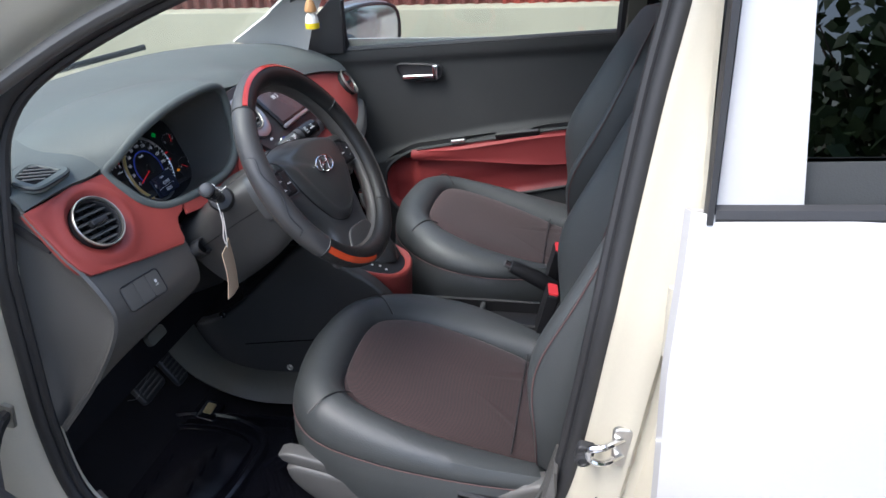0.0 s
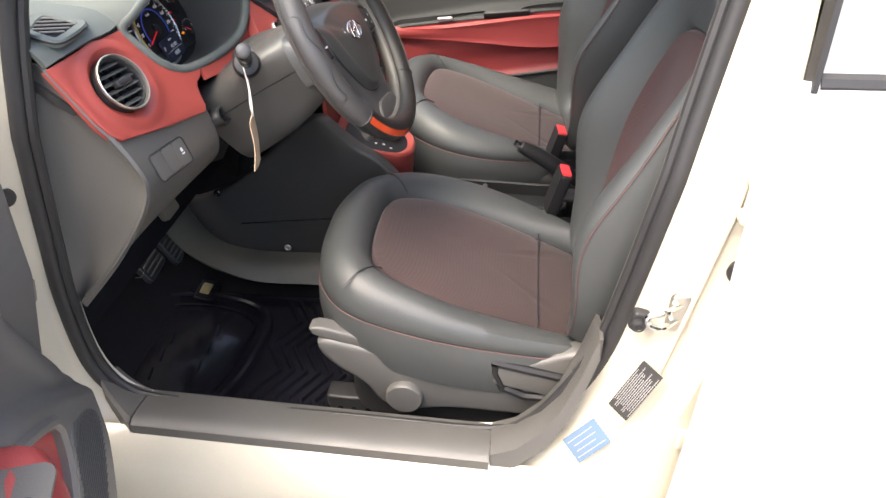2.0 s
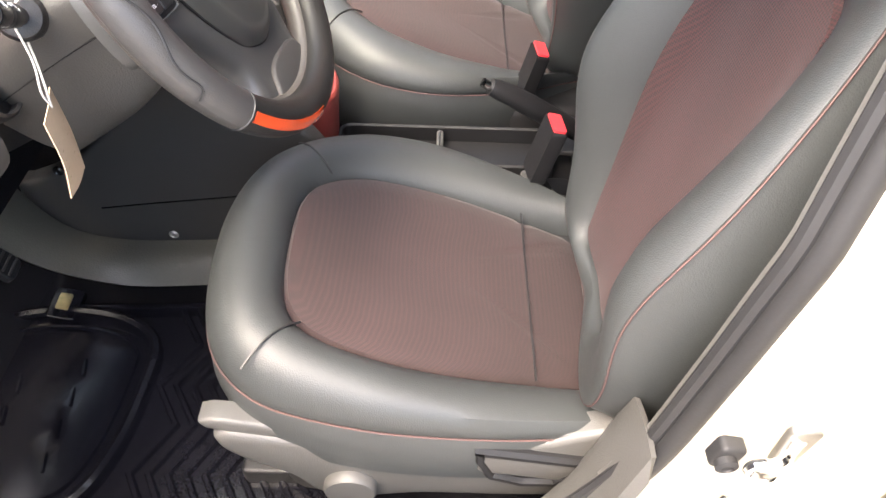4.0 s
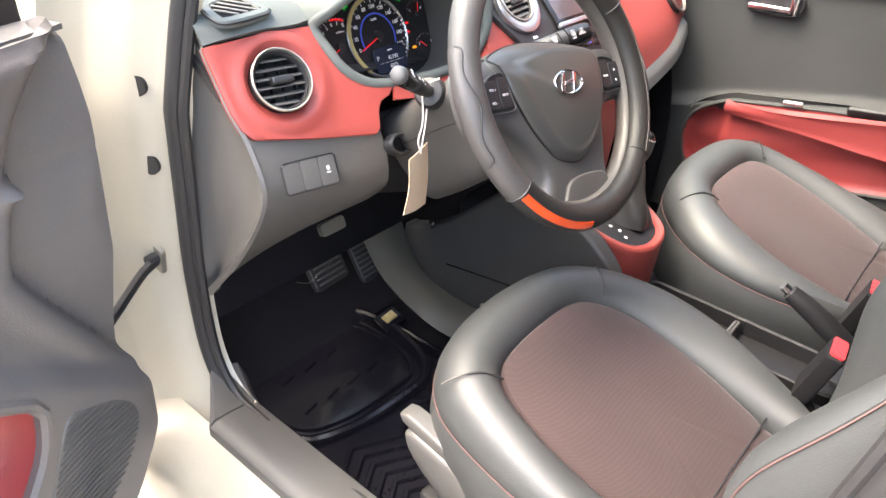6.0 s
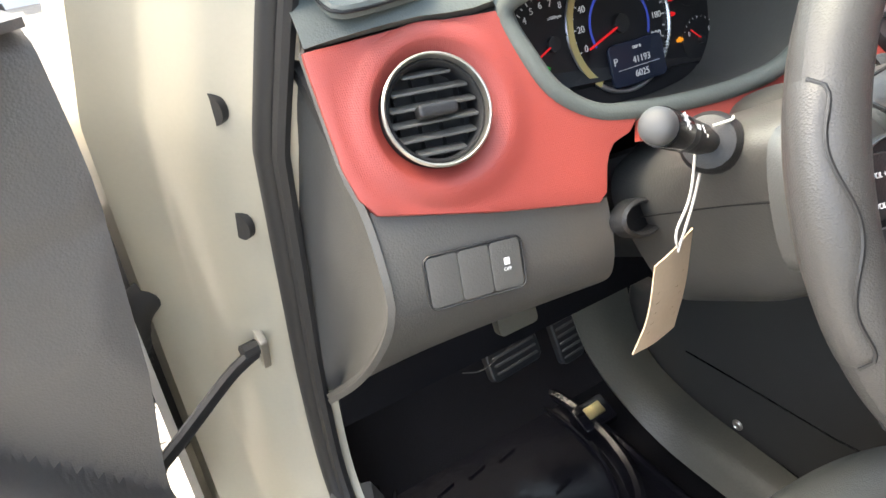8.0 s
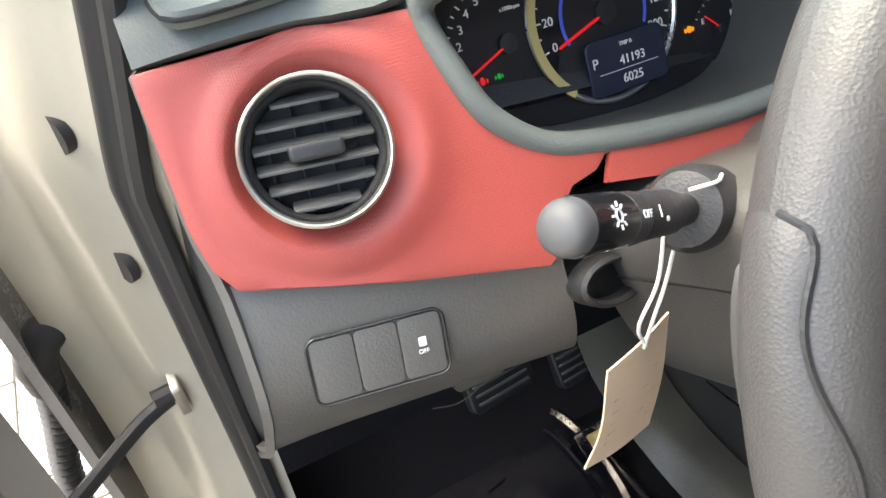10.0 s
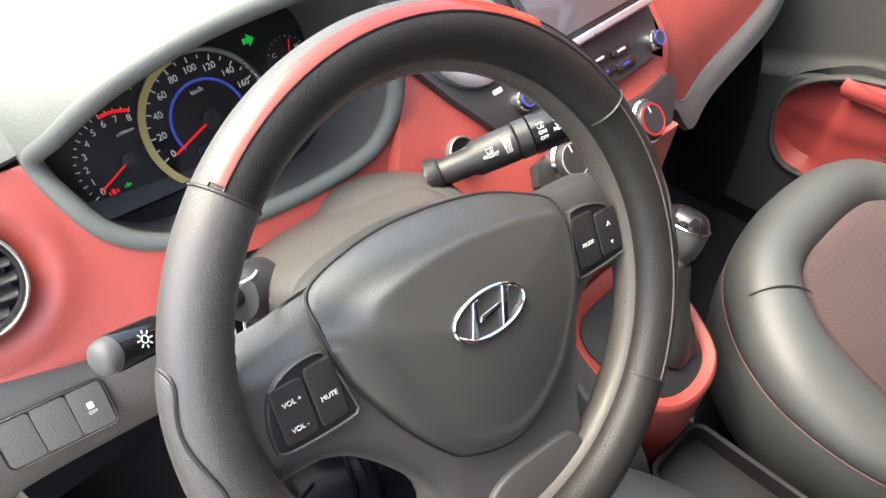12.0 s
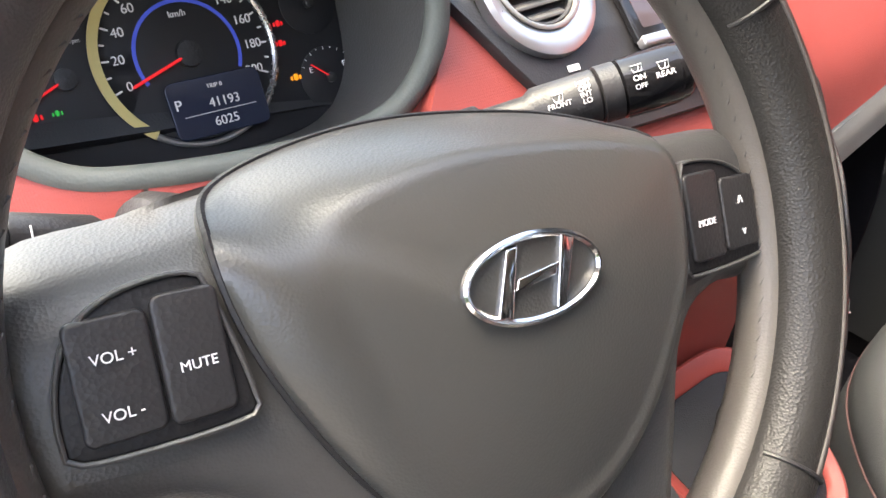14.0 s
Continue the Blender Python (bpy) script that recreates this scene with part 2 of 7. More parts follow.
def frames(path, closed=False):
    p = A(path)
    t = np.roll(p, -1, 0) - np.roll(p, 1, 0) if closed else np.gradient(p, axis=0)
    t /= np.linalg.norm(t, axis=1, keepdims=True) + 1e-12
    ref = A((0, 0, 1)) if abs(t[0][2]) < 0.9 else A((1, 0, 0))
    out, n = [], None
    for k in t:
        n = np.cross(k, ref) if n is None else n - k * (n @ k)
        n = n / (np.linalg.norm(n) + 1e-12)
        out.append((n, np.cross(k, n)))
    return p, out


def tube(path, r, k=10, closed=False, flat=1.0):
    """Round bar along a path; r may change along it."""
    p, fr = frames(path, closed)
    rs = np.broadcast_to(r, (len(p),))
    a = np.linspace(0, 2 * np.pi, k, endpoint=False)
    rings = [c + q * (np.cos(a)[:, None] * n + flat * np.sin(a)[:, None] * b) for c, (n, b), q in zip(p, fr, rs)]
    P = A(rings)
    v, f = grid(P, cu=closed, cv=True)
    if not closed:
        f += [tuple(range(k))[::-1], tuple((len(p) - 1) * k + i for i in range(k))]
    return v, f


def fr3(o, x, y):
    """Frame: origin, x and rough y axes; z is x cross y."""
    x = A(x) / np.linalg.norm(x)
    z = np.cross(x, y)
    z = z / np.linalg.norm(z)
    m = np.eye(4)
    m[:3, 0], m[:3, 1], m[:3, 2], m[:3, 3] = x, np.cross(z, x), z, o
    return m


def put(m, vf):
    v, f = vf
    return [tuple(x) for x in A(v) @ m[:3, :3].T + m[:3, 3]], f


def at2(m, pts):
    p = A(pts)
    if p.shape[1] == 2:
        p = np.c_[p, np.zeros(len(p))]
    return p @ m[:3, :3].T + m[:3, 3]


def rrect(w, h, r, k=6):
    r = min(r, w / 2 - 1e-6, h / 2 - 1e-6)
    out = []
    for cx, cy, a0 in ((w / 2 - r, h / 2 - r, 0), (-w / 2 + r, h / 2 - r, 90), (-w / 2 + r, -h / 2 + r, 180), (w / 2 - r, -h / 2 + r, 270)):
        for a in np.radians(np.linspace(a0, a0 + 90, k)):
            out.append((cx + r * math.cos(a), cy + r * math.sin(a)))
    return A(out)


def oval(a, b, n=40, power=2.0):
    t = np.linspace(0, 2 * np.pi, n, endpoint=False)
    return np.stack([a * np.sign(np.cos(t)) * abs(np.cos(t)) ** (2 / power), b * np.sign(np.sin(t)) * abs(np.sin(t)) ** (2 / power)], 1)


def inset(o, d):
    o = A(o)
    t = np.roll(o, -1, 0) - np.roll(o, 1, 0)
    n = np.stack([t[:, 1], -t[:, 0]], 1)
    n /= np.linalg.norm(n, axis=1, keepdims=True) + 1e-12
    area = np.sum(o[:, 0] * np.roll(o[:, 1], -1) - o[:, 1] * np.roll(o[:, 0], -1))
    return o - n * d * (1 if area > 0 else -1)


def plate(o, h, b=0.002, dome=0.0, z0=0.0):
    """Raised plate with a rounded edge over an outline in x, y; its back is closed."""
    o = A(o)
    if np.sum(o[:, 0] * np.roll(o[:, 1], -1) - o[:, 1] * np.roll(o[:, 0], -1)) < 0:
        o = o[::-1]
    rings = [np.c_[o, np.full(len(o), z0)]]
    for a in np.radians((0, 30, 60, 90)):
        q = inset(o, b * (1 - math.cos(a)))
        rings.append(np.c_[q, np.full(len(o), z0 + h - b + b * math.sin(a))])
    top, c = rings[-1], rings[-1].mean(0)
    if dome:
        for s in (0.85, 0.65, 0.4, 0.15):
            q = c + (top - c) * s
            q[:, 2] = z0 + h + dome * (1 - s * s)
            rings.append(q)
    return loft(rings, cap=(True, True))


def frame_ring(o, wall, h, b=0.0015, z0=0.0):
    """A raised rim that follows an outline, open in the middle."""
    o = A(o)
    if np.sum(o[:, 0] * np.roll(o[:, 1], -1) - o[:, 1] * np.roll(o[:, 0], -1)) < 0:
        o = o[::-1]
    P = [np.c_[inset(o, d), np.full(len(o), z)] for d, z in ((0, z0), (0, z0 + h - b), (b, z0 + h), (wall - b, z0 + h), (wall, z0 + h - b), (wall, z0))]
    return grid(A(P), cu=True, cv=True)


def revolve(prof, k=28):
    a = np.linspace(0, 2 * np.pi, k, endpoint=False)
    P = A([[(r * math.cos(t), r * math.sin(t), z) for t in a] for r, z in prof])
    v, f = grid(P, cv=True)
    f += [tuple(range(k))[::-1], tuple((len(prof) - 1) * k + i for i in range(k))]
    return v, f


def box(w, d, h, b=0.003):
    return plate(rrect(w, d, b * 1.5 + 0.0005, 4), h, b)


def inside(poly, x, y):
    """Whether a point lies within an outline."""
    p, q = A(poly), np.roll(A(poly), -1, 0)
    hit = ((p[:, 1] > y) != (q[:, 1] > y)) & (x < (q[:, 0] - p[:, 0]) * (y - p[:, 1]) / (q[:, 1] - p[:, 1] + 1e-12) + p[:, 0])
    return bool(np.sum(hit) % 2)


def thing(name, loc, label, category, group="", kind=""):
    e = new(name)
    e.location = loc
    return tagged(e, label, category, group, kind)


def part(name, vf, material, parent=None, label="", sharp=38):
    """Links points and faces as one mesh object, under a thing or under a part."""
    me = bpy.data.meshes.new(name)
    me.from_pydata([tuple(float(c) for c in p) for p in vf[0]], [], vf[1])
    me.validate()
    me.polygons.foreach_set("use_smooth", [True] * len(me.polygons))
    bm = bmesh.new()
    bm.from_mesh(me)
    bmesh.ops.recalc_face_normals(bm, faces=bm.faces)
    bm.to_mesh(me)
    bm.free()
    me.set_sharp_from_angle(angle=radians(sharp))
    me.materials.append(material)
    ob = new(name, me)
    if parent:
        ob.parent = parent
        root = parent
        while root.parent:
            root = root.parent
        ob.matrix_parent_inverse = Matrix.Translation(-Vector(root.location)) if parent is root else Matrix()
        if parent is not root:
            ob.matrix_parent_inverse = Matrix()
    if label:
        ob["label"] = label
    return ob


def words(name, text, size, m, material, parent, depth=0.0003, align="CENTER"):
    cu = bpy.data.curves.new(name, "FONT")
    cu.body, cu.size, cu.extrude = text, size, depth
    cu.align_x, cu.align_y = align, "CENTER"
    tmp = bpy.data.objects.new(name, cu)
    me = bpy.data.meshes.new_from_object(tmp)
    bpy.data.objects.remove(tmp)
    v = [tuple(p.co) for p in me.vertices]
    f = [tuple(p.vertices) for p in me.polygons]
    bpy.data.meshes.remove(me)
    return part(name, put(m, (v, f)), material, parent, sharp=20)


# ---- the car's body ----
G = 0.09
SIDE = cr([(0.19, 0.472), (0.40, 0.468), (0.60, 0.466), (0.78, 0.468), (0.845, 0.488), (0.888, 0.56), (0.897, 0.70), (0.885, 0.85), (0.87, 1.0), (0.857, 1.13), (0.835, 1.215), (0.77, 1.285), (0.62, 1.36), (0.45, 1.42), (0.25, 1.465), (0.05, 1.485), (-0.06, 1.47), (-0.095, 1.42), (-0.066, 1.25), (-0.039, 1.08), (-0.020, 0.95), (-0.003, 0.83), (0.020, 0.70), (0.058, 0.6), (0.114, 0.51)], 170, True)


def side_x(z):
    return -0.63 + 0.2 * np.maximum(0, z - 1.0)


def side_ring(d, dx, curve=SIDE):
    """The door opening's edge, moved d outwards in its own plane and dx sideways."""
    t = np.roll(curve, -1, 0) - np.roll(curve, 1, 0)
    n = np.stack([t[:, 1], -t[:, 0]], 1)
    n /= np.linalg.norm(n, axis=1, keepdims=True)
    back = 0.5 + 0.5 * np.tanh((-n[:, 0] - 0.4) * 8)
    q = curve + n * d
    q[:, 0] = np.maximum(q[:, 0], -0.118)
    return np.c_[side_x(curve[:, 1]) + np.maximum(dx, -0.125 + 0.035 * back), q]


car = thing("car_body", (0, 0, G), "white painted body shell of a small hatchback, front door open", "car body")
def jamb_ring(d, dx, fold=0.0):
    """A ring of the jamb; fold presses it inwards along the pillar behind the opening."""
    q = side_ring(d, dx)
    q[:, 0] += fold * (0.5 + 0.5 * np.tanh((0.05 - SIDE[:, 0]) / 0.015)) * (0.5 + 0.5 * np.tanh((1.06 - SIDE[:, 1]) / 0.05))
    return q


part("door_jamb", loft([jamb_ring(*r) for r in ((-0.012, 0.03), (0.0, 0.0), (0.012, -0.004), (0.02, -0.014), (0.03, -0.032), (0.045, -0.046), (0.058, -0.054), (0.064, -0.058, 0.004), (0.070, -0.062, 0.016), (0.082, -0.069, 0.018), (0.090, -0.075, 0.004), (0.105, -0.10), (0.115, -0.118), (0.16, -0.125), (0.24, -0.12))]), M_JAMB, car, "cream white door jamb")
HNG = fr3((-0.708, -0.106, 1.042), (0.45, 0.89, 0.0), (0, 0, 1))
HNG[:3, 0], HNG[:3, 2] = (-0.45, -0.89, 0.0), (-0.89, 0.45, 0.0)
hinge = part("hinge", put(HNG, plate(rrect(0.030, 0.082, 0.006), 0.007, 0.002)), M_JAMB, car, "white painted rear door hinge leaf")
for z_ in (-0.027, 0.027):
    part("bolt", put(HNG @ fr3((0.0, z_, 0.006), (1, 0, 0), (0, 1, 0)), revolve([(0.0095, 0.0), (0.0095, 0.003), (0.0065, 0.0035), (0.006, 0.009), (0.004, 0.010), (0.0005, 0.010)], 18)), M_JAMB, hinge)
part("hinge_pin", put(HNG, tube([(-0.012, -0.045, 0.008), (-0.012, 0.045, 0.008)], 0.006, 10)), M_JAMB, hinge)
part("grommet", put(fr3((-0.704, -0.108, 0.919), (0.45, 0.89, 0.0), (0, 0, 1)) @ np.diag((1, 1, -1, 1)), revolve([(0.0165, -0.006), (0.0165, 0.003), (0.013, 0.006), (0.006, 0.007), (0.0005, 0.007)], 24)), M_RUBBER, car, "black rubber plug")
part("door_seal", join(tube(side_ring(0.0, 0.006), 0.0125, 10, True), tube(side_ring(-0.015, 0.012), 0.008, 8, True)), M_RUBBER, car, "black rubber door seal")

ring_a, ring_b, ring_c = side_ring(-0.016, 0.010), side_ring(-0.021, 0.022), side_ring(0.030, 0.045)
rear_ = [i for i in range(len(SIDE)) if SIDE[i, 0] < 0.05 and SIDE[i, 1] < 1.44]
part("pillar_trim", shell(np.stack([ring_c[rear_], ring_b[rear_], ring_a[rear_]], 1), 0.003), M_TRIM, car, "dark grey pillar trim inside the seal")

# sill cover
sill = [[(x, y, z) for x, z in ((-0.585, 0.44), (-0.60, 0.482), (-0.625, 0.492), (-0.655, 0.496), (-0.680, 0.497), (-0.691, 0.49), (-0.693, 0.455))] for y in np.linspace(0.185, 0.80, 12)]
part("sill_trim", shell(A(sill), 0.006), M_TRIM, car, "scuffed grey plastic sill cover")
corner = [[(x + 0.004 * k + 0.16 * k * max(0, -0.635 - x), y, z + 0.02 * k * k / 9) for x, z in ((-0.585, 0.44), (-0.60, 0.482), (-0.625, 0.492), (-0.655, 0.496), (-0.680, 0.497), (-0.691, 0.49), (-0.693, 0.455))] for k, y in enumerate(np.linspace(0.803, 0.87, 5))]
part("sill_trim", shell(A(corner), 0.006), M_TRIM, car)
rear_trim = [[(x + dx, y, z + dz) for x, z in ((-0.59, 0.44), (-0.605, 0.482), (-0.635, 0.492), (-0.655, 0.496), (-0.677, 0.494), (-0.682, 0.46))] for y, dz, dx in ((0.182, 0, 0), (0.14, 0.018, 0.003), (0.10, 0.055, 0.012), (0.072, 0.10, 0.02), (0.05, 0.16, 0.03), (0.03, 0.24, 0.036))]
part("sill_trim", shell(A(rear_trim), 0.006), M_TRIM, car)
rock = [[(x, y, z) for x, z in ((-0.68, 0.478), (-0.74, 0.446), (-0.765, 0.41), (-0.775, 0.33), (-0.76, 0.25), (-0.70, 0.22))] for y in np.linspace(-1.1, 1.15, 20)]
part("rocker", shell(A(rock), 0.008), M_JAMB, car)

# roof, pillars, glass, nose and tail close the car
YR = np.linspace(0, 1, 15)
roof = [[(sx * (0.56 + 0.02 * math.sin(v * 3.1)) , 0.40 - 2.0 * v, 1.485 + 0.05 * math.sin(math.pi * min(1, v * 1.1 + 0.15)) - 0.02 * sx * sx) for sx in np.linspace(-1, 1, 17)] for v in YR]
part("roof", shell(A(roof), 0.012), M_WHITE, car)
lining = [[(sx * 0.54, 0.38 - 1.9 * v, 1.462 + 0.045 * math.sin(math.pi * min(1, v * 1.1 + 0.15)) - 0.02 * sx * sx) for sx in np.linspace(-1, 1, 17)] for v in YR]
part("roof_lining", shell(A(lining), 0.008), M_HEAD, car, "pale cloth roof lining")


def a_pillar(s):
    c = cr([(s * 0.66, 1.02, 1.13), (s * 0.625, 0.83, 1.25), (s * 0.60, 0.62, 1.36), (s * 0.575, 0.40, 1.44)], 20)
    return tube(c, 0.016, 12, flat=0.7)


for s in (-1, 1):
    part("pillar", a_pillar(s), M_TRIM, car)
pil = np.stack([cr([(0.60, 1.067, 1.105), (0.60, 0.948, 1.179), (0.60, 0.888, 1.225), (0.572, 0.62, 1.375), (0.553, 0.40, 1.455)], 24), cr([(0.655, 0.97, 1.08), (0.645, 0.88, 1.19), (0.625, 0.78, 1.27), (0.595, 0.60, 1.375), (0.565, 0.40, 1.455)], 24), cr([(0.685, 0.87, 1.062), (0.675, 0.83, 1.16), (0.650, 0.74, 1.29), (0.612, 0.58, 1.38), (0.580, 0.40, 1.455)], 24)], 0)
part("pillar_trim", shell(pil, 0.008), M_HEAD, car, "pale grey windscreen pillar trim")
wind = coons([(-0.64, 1.08, 1.10), (0, 1.28, 1.12), (0.64, 1.08, 1.10)], [(-0.55, 0.42, 1.47), (0, 0.52, 1.50), (0.55, 0.42, 1.47)], [(-0.64, 1.08, 1.10), (-0.60, 0.75, 1.30), (-0.55, 0.42, 1.47)], [(0.64, 1.08, 1.10), (0.60, 0.75, 1.30), (0.55, 0.42, 1.47)], 20, 12)
screen = part("windscreen", shell(wind, 0.005), M_GLASS, car, "clear windscreen")
screen.visible_shadow = False
cowl = coons([(-0.74, 1.02, 1.05), (0, 1.30, 1.06), (0.74, 1.02, 1.05)], [(-0.66, 1.06, 1.09), (0, 1.27, 1.105), (0.66, 1.06, 1.09)], [(-0.74, 1.02, 1.05), (-0.66, 1.06, 1.09)], [(0.74, 1.02, 1.05), (0.66, 1.06, 1.09)], 20, 4)
part("cowl", shell(cowl, 0.01), M_DARK, car, "black plastic windscreen cowl")
nose = [[(sx * (0.74 - 0.10 * v * v), 1.08 + 0.18 * (1 - sx * sx) + 0.78 * v, 1.045 - 0.16 * v - 0.30 * max(0, v - 0.75) ** 1.2 - 0.05 * sx**4) for sx in np.linspace(-1, 1, 17)] for v in np.linspace(0, 1, 12)]
part("bonnet", shell(A(nose), 0.012), M_WHITE, car)
for s in (-1, 1):
    fen = [[(s * (0.765 + 0.02 * math.sin(u * 3.1)) - s * 0.08 * u * u, 0.985 + 0.95 * u, 0.30 + v * (0.72 - 0.16 * u)) for v in np.linspace(0, 1, 8)] for u in np.linspace(0, 1, 10)]
    part("fender", shell(A(fen), 0.01), M_WHITE, car)
tail = coons([(-0.74, -1.75, 0.35), (0, -1.85, 0.35), (0.74, -1.75, 0.35)], [(-0.56, -1.60, 1.47), (0, -1.66, 1.49), (0.56, -1.60, 1.47)], [(-0.74, -1.75, 0.35), (-0.75, -1.75, 0.95), (-0.56, -1.60, 1.47)], [(0.74, -1.75, 0.35), (0.75, -1.75, 0.95), (0.56, -1.60, 1.47)], 12, 12)
part("tail", shell(tail, 0.012), M_WHITE, car)
for s in (-1, 1):
    q = coons([(s * 0.775, -0.98, 0.3), (s * 0.75, -1.78, 0.35)], [(s * 0.60, -0.98, 1.46), (s * 0.56, -1.60, 1.47)], [(s * 0.775, -0.98, 0.3), (s * 0.785, -0.98, 0.95), (s * 0.60, -0.98, 1.46)], [(s * 0.75, -1.78, 0.35), (s * 0.75, -1.75, 0.95), (s * 0.56, -1.60, 1.47)], 8, 14)
    part("quarter_panel", shell(q, 0.012), M_WHITE, car)
pan = plate(rrect(1.40, 2.75, 0.05), 0.03, 0.004)
part("floor_pan", put(fr3((0, -0.30, 0.335), (1, 0, 0), (0, 1, 0)), pan), M_CARPET, car, "black carpeted floor")
toe = [[(x, 0.93 + 0.35 * v, 0.37 + 0.5 * v**1.4) for x in np.linspace(-0.62, 0.68, 8)] for v in np.linspace(0, 1, 8)]
part("toe_board", shell(A(toe), 0.01), M_CARPET, car, "dark carpet under the dashboard")
wallb = plate(rrect(1.34, 0.8, 0.05), 0.03, 0.004)
part("rear_bulkhead", put(fr3((0, -0.95, 0.75), (1, 0, 0), (0, 0.25, 1)), wallb), M_LEATHER, car, "dark rear seat back")

for x, y in ((-0.69, 1.42), (0.69, 1.42), (-0.69, -1.22), (0.69, -1.22)):
    s = 1 if x > 0 else -1
    WF = fr3((x, y, G + 0.285), (0, s, 0), (0, 0, 1))
    wl = part("wheel", put(WF, revolve([(0.20, -0.08), (0.26, -0.085), (0.282, -0.06), (0.285, 0.0), (0.282, 0.06), (0.262, 0.085), (0.20, 0.08), (0.185, 0.06), (0.185, -0.06)], 40)), M_RUBBER, car, "black tyre")
    part("rim", put(WF, revolve([(0.186, 0.05), (0.19, 0.072), (0.175, 0.078), (0.165, 0.06), (0.06, 0.055), (0.05, 0.07), (0.0005, 0.072)], 40)), M_SILVER, wl, "silver wheel rim")
rrs = A([[(0.745 + 0.042 * math.sin(min(1, (z - 0.3) / 0.95) * math.pi * 0.85 + 0.35) - 0.22 * max(0, z - 1.08), y, z) for y in np.linspace(-0.98, -0.07, 8)] for z in np.linspace(1.06, 1.16, 4)])
part("shoulder", shell(rrs, 0.01), M_WHITE, car)
rrg = A([[(0.705 - 0.24 * (z - 1.10), y, z) for y in np.linspace(-0.96, -0.09, 8)] for z in np.linspace(1.10, 1.47, 6)])
part("quarter_glass", shell(rrg, 0.004), M_TINT, car, "dark tinted glass")

# ---- rear door, shut ----
rd = thing("rear_door", (-0.78, -0.5, 0.35), "white rear car door with tinted glass and black belt strip", "car door")
skin = [[(float(np.interp(z, (0.33, 0.5, 0.7, 0.85, 1.0, 1.1, 1.17), (-0.742, -0.748, -0.755, -0.755, -0.74, -0.72, -0.692))) + dx, y - float(np.interp(z, (0.33, 1.0, 1.17), (0.008, 0.0, 0.012))), z) for y, dx in ((-0.104, 0.012), (-0.106, 0.003), (-0.112, 0.0), (-0.3, -0.006), (-0.55, -0.010), (-0.8, -0.010), (-0.97, -0.006))] for z in np.linspace(0.33, 1.168, 30)]
part("skin", shell(A(skin), 0.02), M_WHITE, rd)

def winx(z):
    return -0.685 + 0.18 * (z - 1.17)


def wframe(y0a, y0b, y1a, y1b, z0, z1, th, name, m, lab=""):
    P = [[(winx(z), y0a + (y1a - y0a) * v if k == 0 else y0b + (y1b - y0b) * v, z) for k in (0, 1)] for v, z in ((v, z0 + (z1 - z0) * v) for v in np.linspace(0, 1, 8))]
    return part(name, shell(A(P), th), m, rd, lab)


wframe(-0.125, -0.209, -0.132, -0.190, 1.172, 1.46, 0.02, "window_frame", M_WHITE)
wframe(-0.116, -0.122, -0.121, -0.129, 1.16, 1.46, 0.03, "frame_gap", M_RUBBER, "black rubber strip")
gl = [[(winx(z) + 0.012, y, z) for y in np.linspace(-0.17, -0.95, 6)] for z in np.linspace(1.15, 1.45, 6)]
part("glass", shell(A(gl), 0.004), M_TINT, rd, "dark tinted window glass")
part("belt_strip", tube([(-0.704, -0.124, 1.172), (-0.706, -0.5, 1.187), (-0.706, -0.95, 1.204)], 0.0115, 8), M_RUBBER, rd, "black belt strip")
ledge = [[(winx(z) - 0.002, y, z + 0.035 * (-0.19 - y)) for y in np.linspace(-0.205, -0.95, 8)] for z in (1.165, 1.19, 1.222)]
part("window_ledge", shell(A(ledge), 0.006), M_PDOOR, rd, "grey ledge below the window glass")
part("frame_top", tube([(-0.63, -0.135, 1.46), (-0.63, -0.95, 1.455)], 0.025, 8), M_WHITE, rd)
hin = part("hinge", put(fr3((-0.700, -0.096, 0.628), (0, -1, 0), (0, 0, 1)), box(0.022, 0.036, 0.03, 0.004)), M_JAMB, rd, "painted hinge leaf")
part("pin", tube([(-0.722, -0.092, 0.612), (-0.722, -0.092, 0.645)], 0.006, 10), M_JAMB, hin)
for z in (0.995, 1.045):
    part("bolt", put(fr3((-0.690, -0.098, z), (0, -1, 0), (0, 0, 1)), put(fr3((0, 0, 0), (1, 0, 0), (0, -1, 0)), revolve([(0.010, -0.01), (0.010, 0.005), (0.006, 0.010), (0.0005, 0.010)], 12))), M_JAMB, rd)
insd = [[(-0.63, y, z) for y in (-0.13, -0.97)] for z in (0.4, 1.15)]
part("lining", shell(A(insd), 0.02), M_TRIM, rd)

# ---- surroundings ----
ground_b = plate(rrect(60, 60, 0.1), 0.05, 0.002)
M_PAVE = mat("concrete pavers", (0.30, 0.28, 0.25), 0.85, var=0.25, var_scale=2, bumps=(("noise", 60, 0.003),))
ground = part("ground", put(fr3((0, 0, G - 0.05 - 0.10), (1, 0, 0), (0, 1, 0)), ground_b), mat("earth", (0.24, 0.22, 0.19), 0.95, var=0.3, var_scale=1.5, bumps=(("noise", 30, 0.01),)))
tagged(ground, "grey sandy ground under brick pavers", "ground", kind="structure")
M_CONC = mat("rendered wall", (0.36, 0.335, 0.25), 0.9, var=0.25, var_scale=1.2, bumps=(("noise", 25, 0.004),))
M_SHEET = mat("red oxide sheet", (0.28, 0.045, 0.03), 0.5, var=0.3, var_scale=0.8)
M_SHEETB = mat("brown sheet", (0.16, 0.05, 0.04), 0.55, var=0.3, var_scale=0.8)
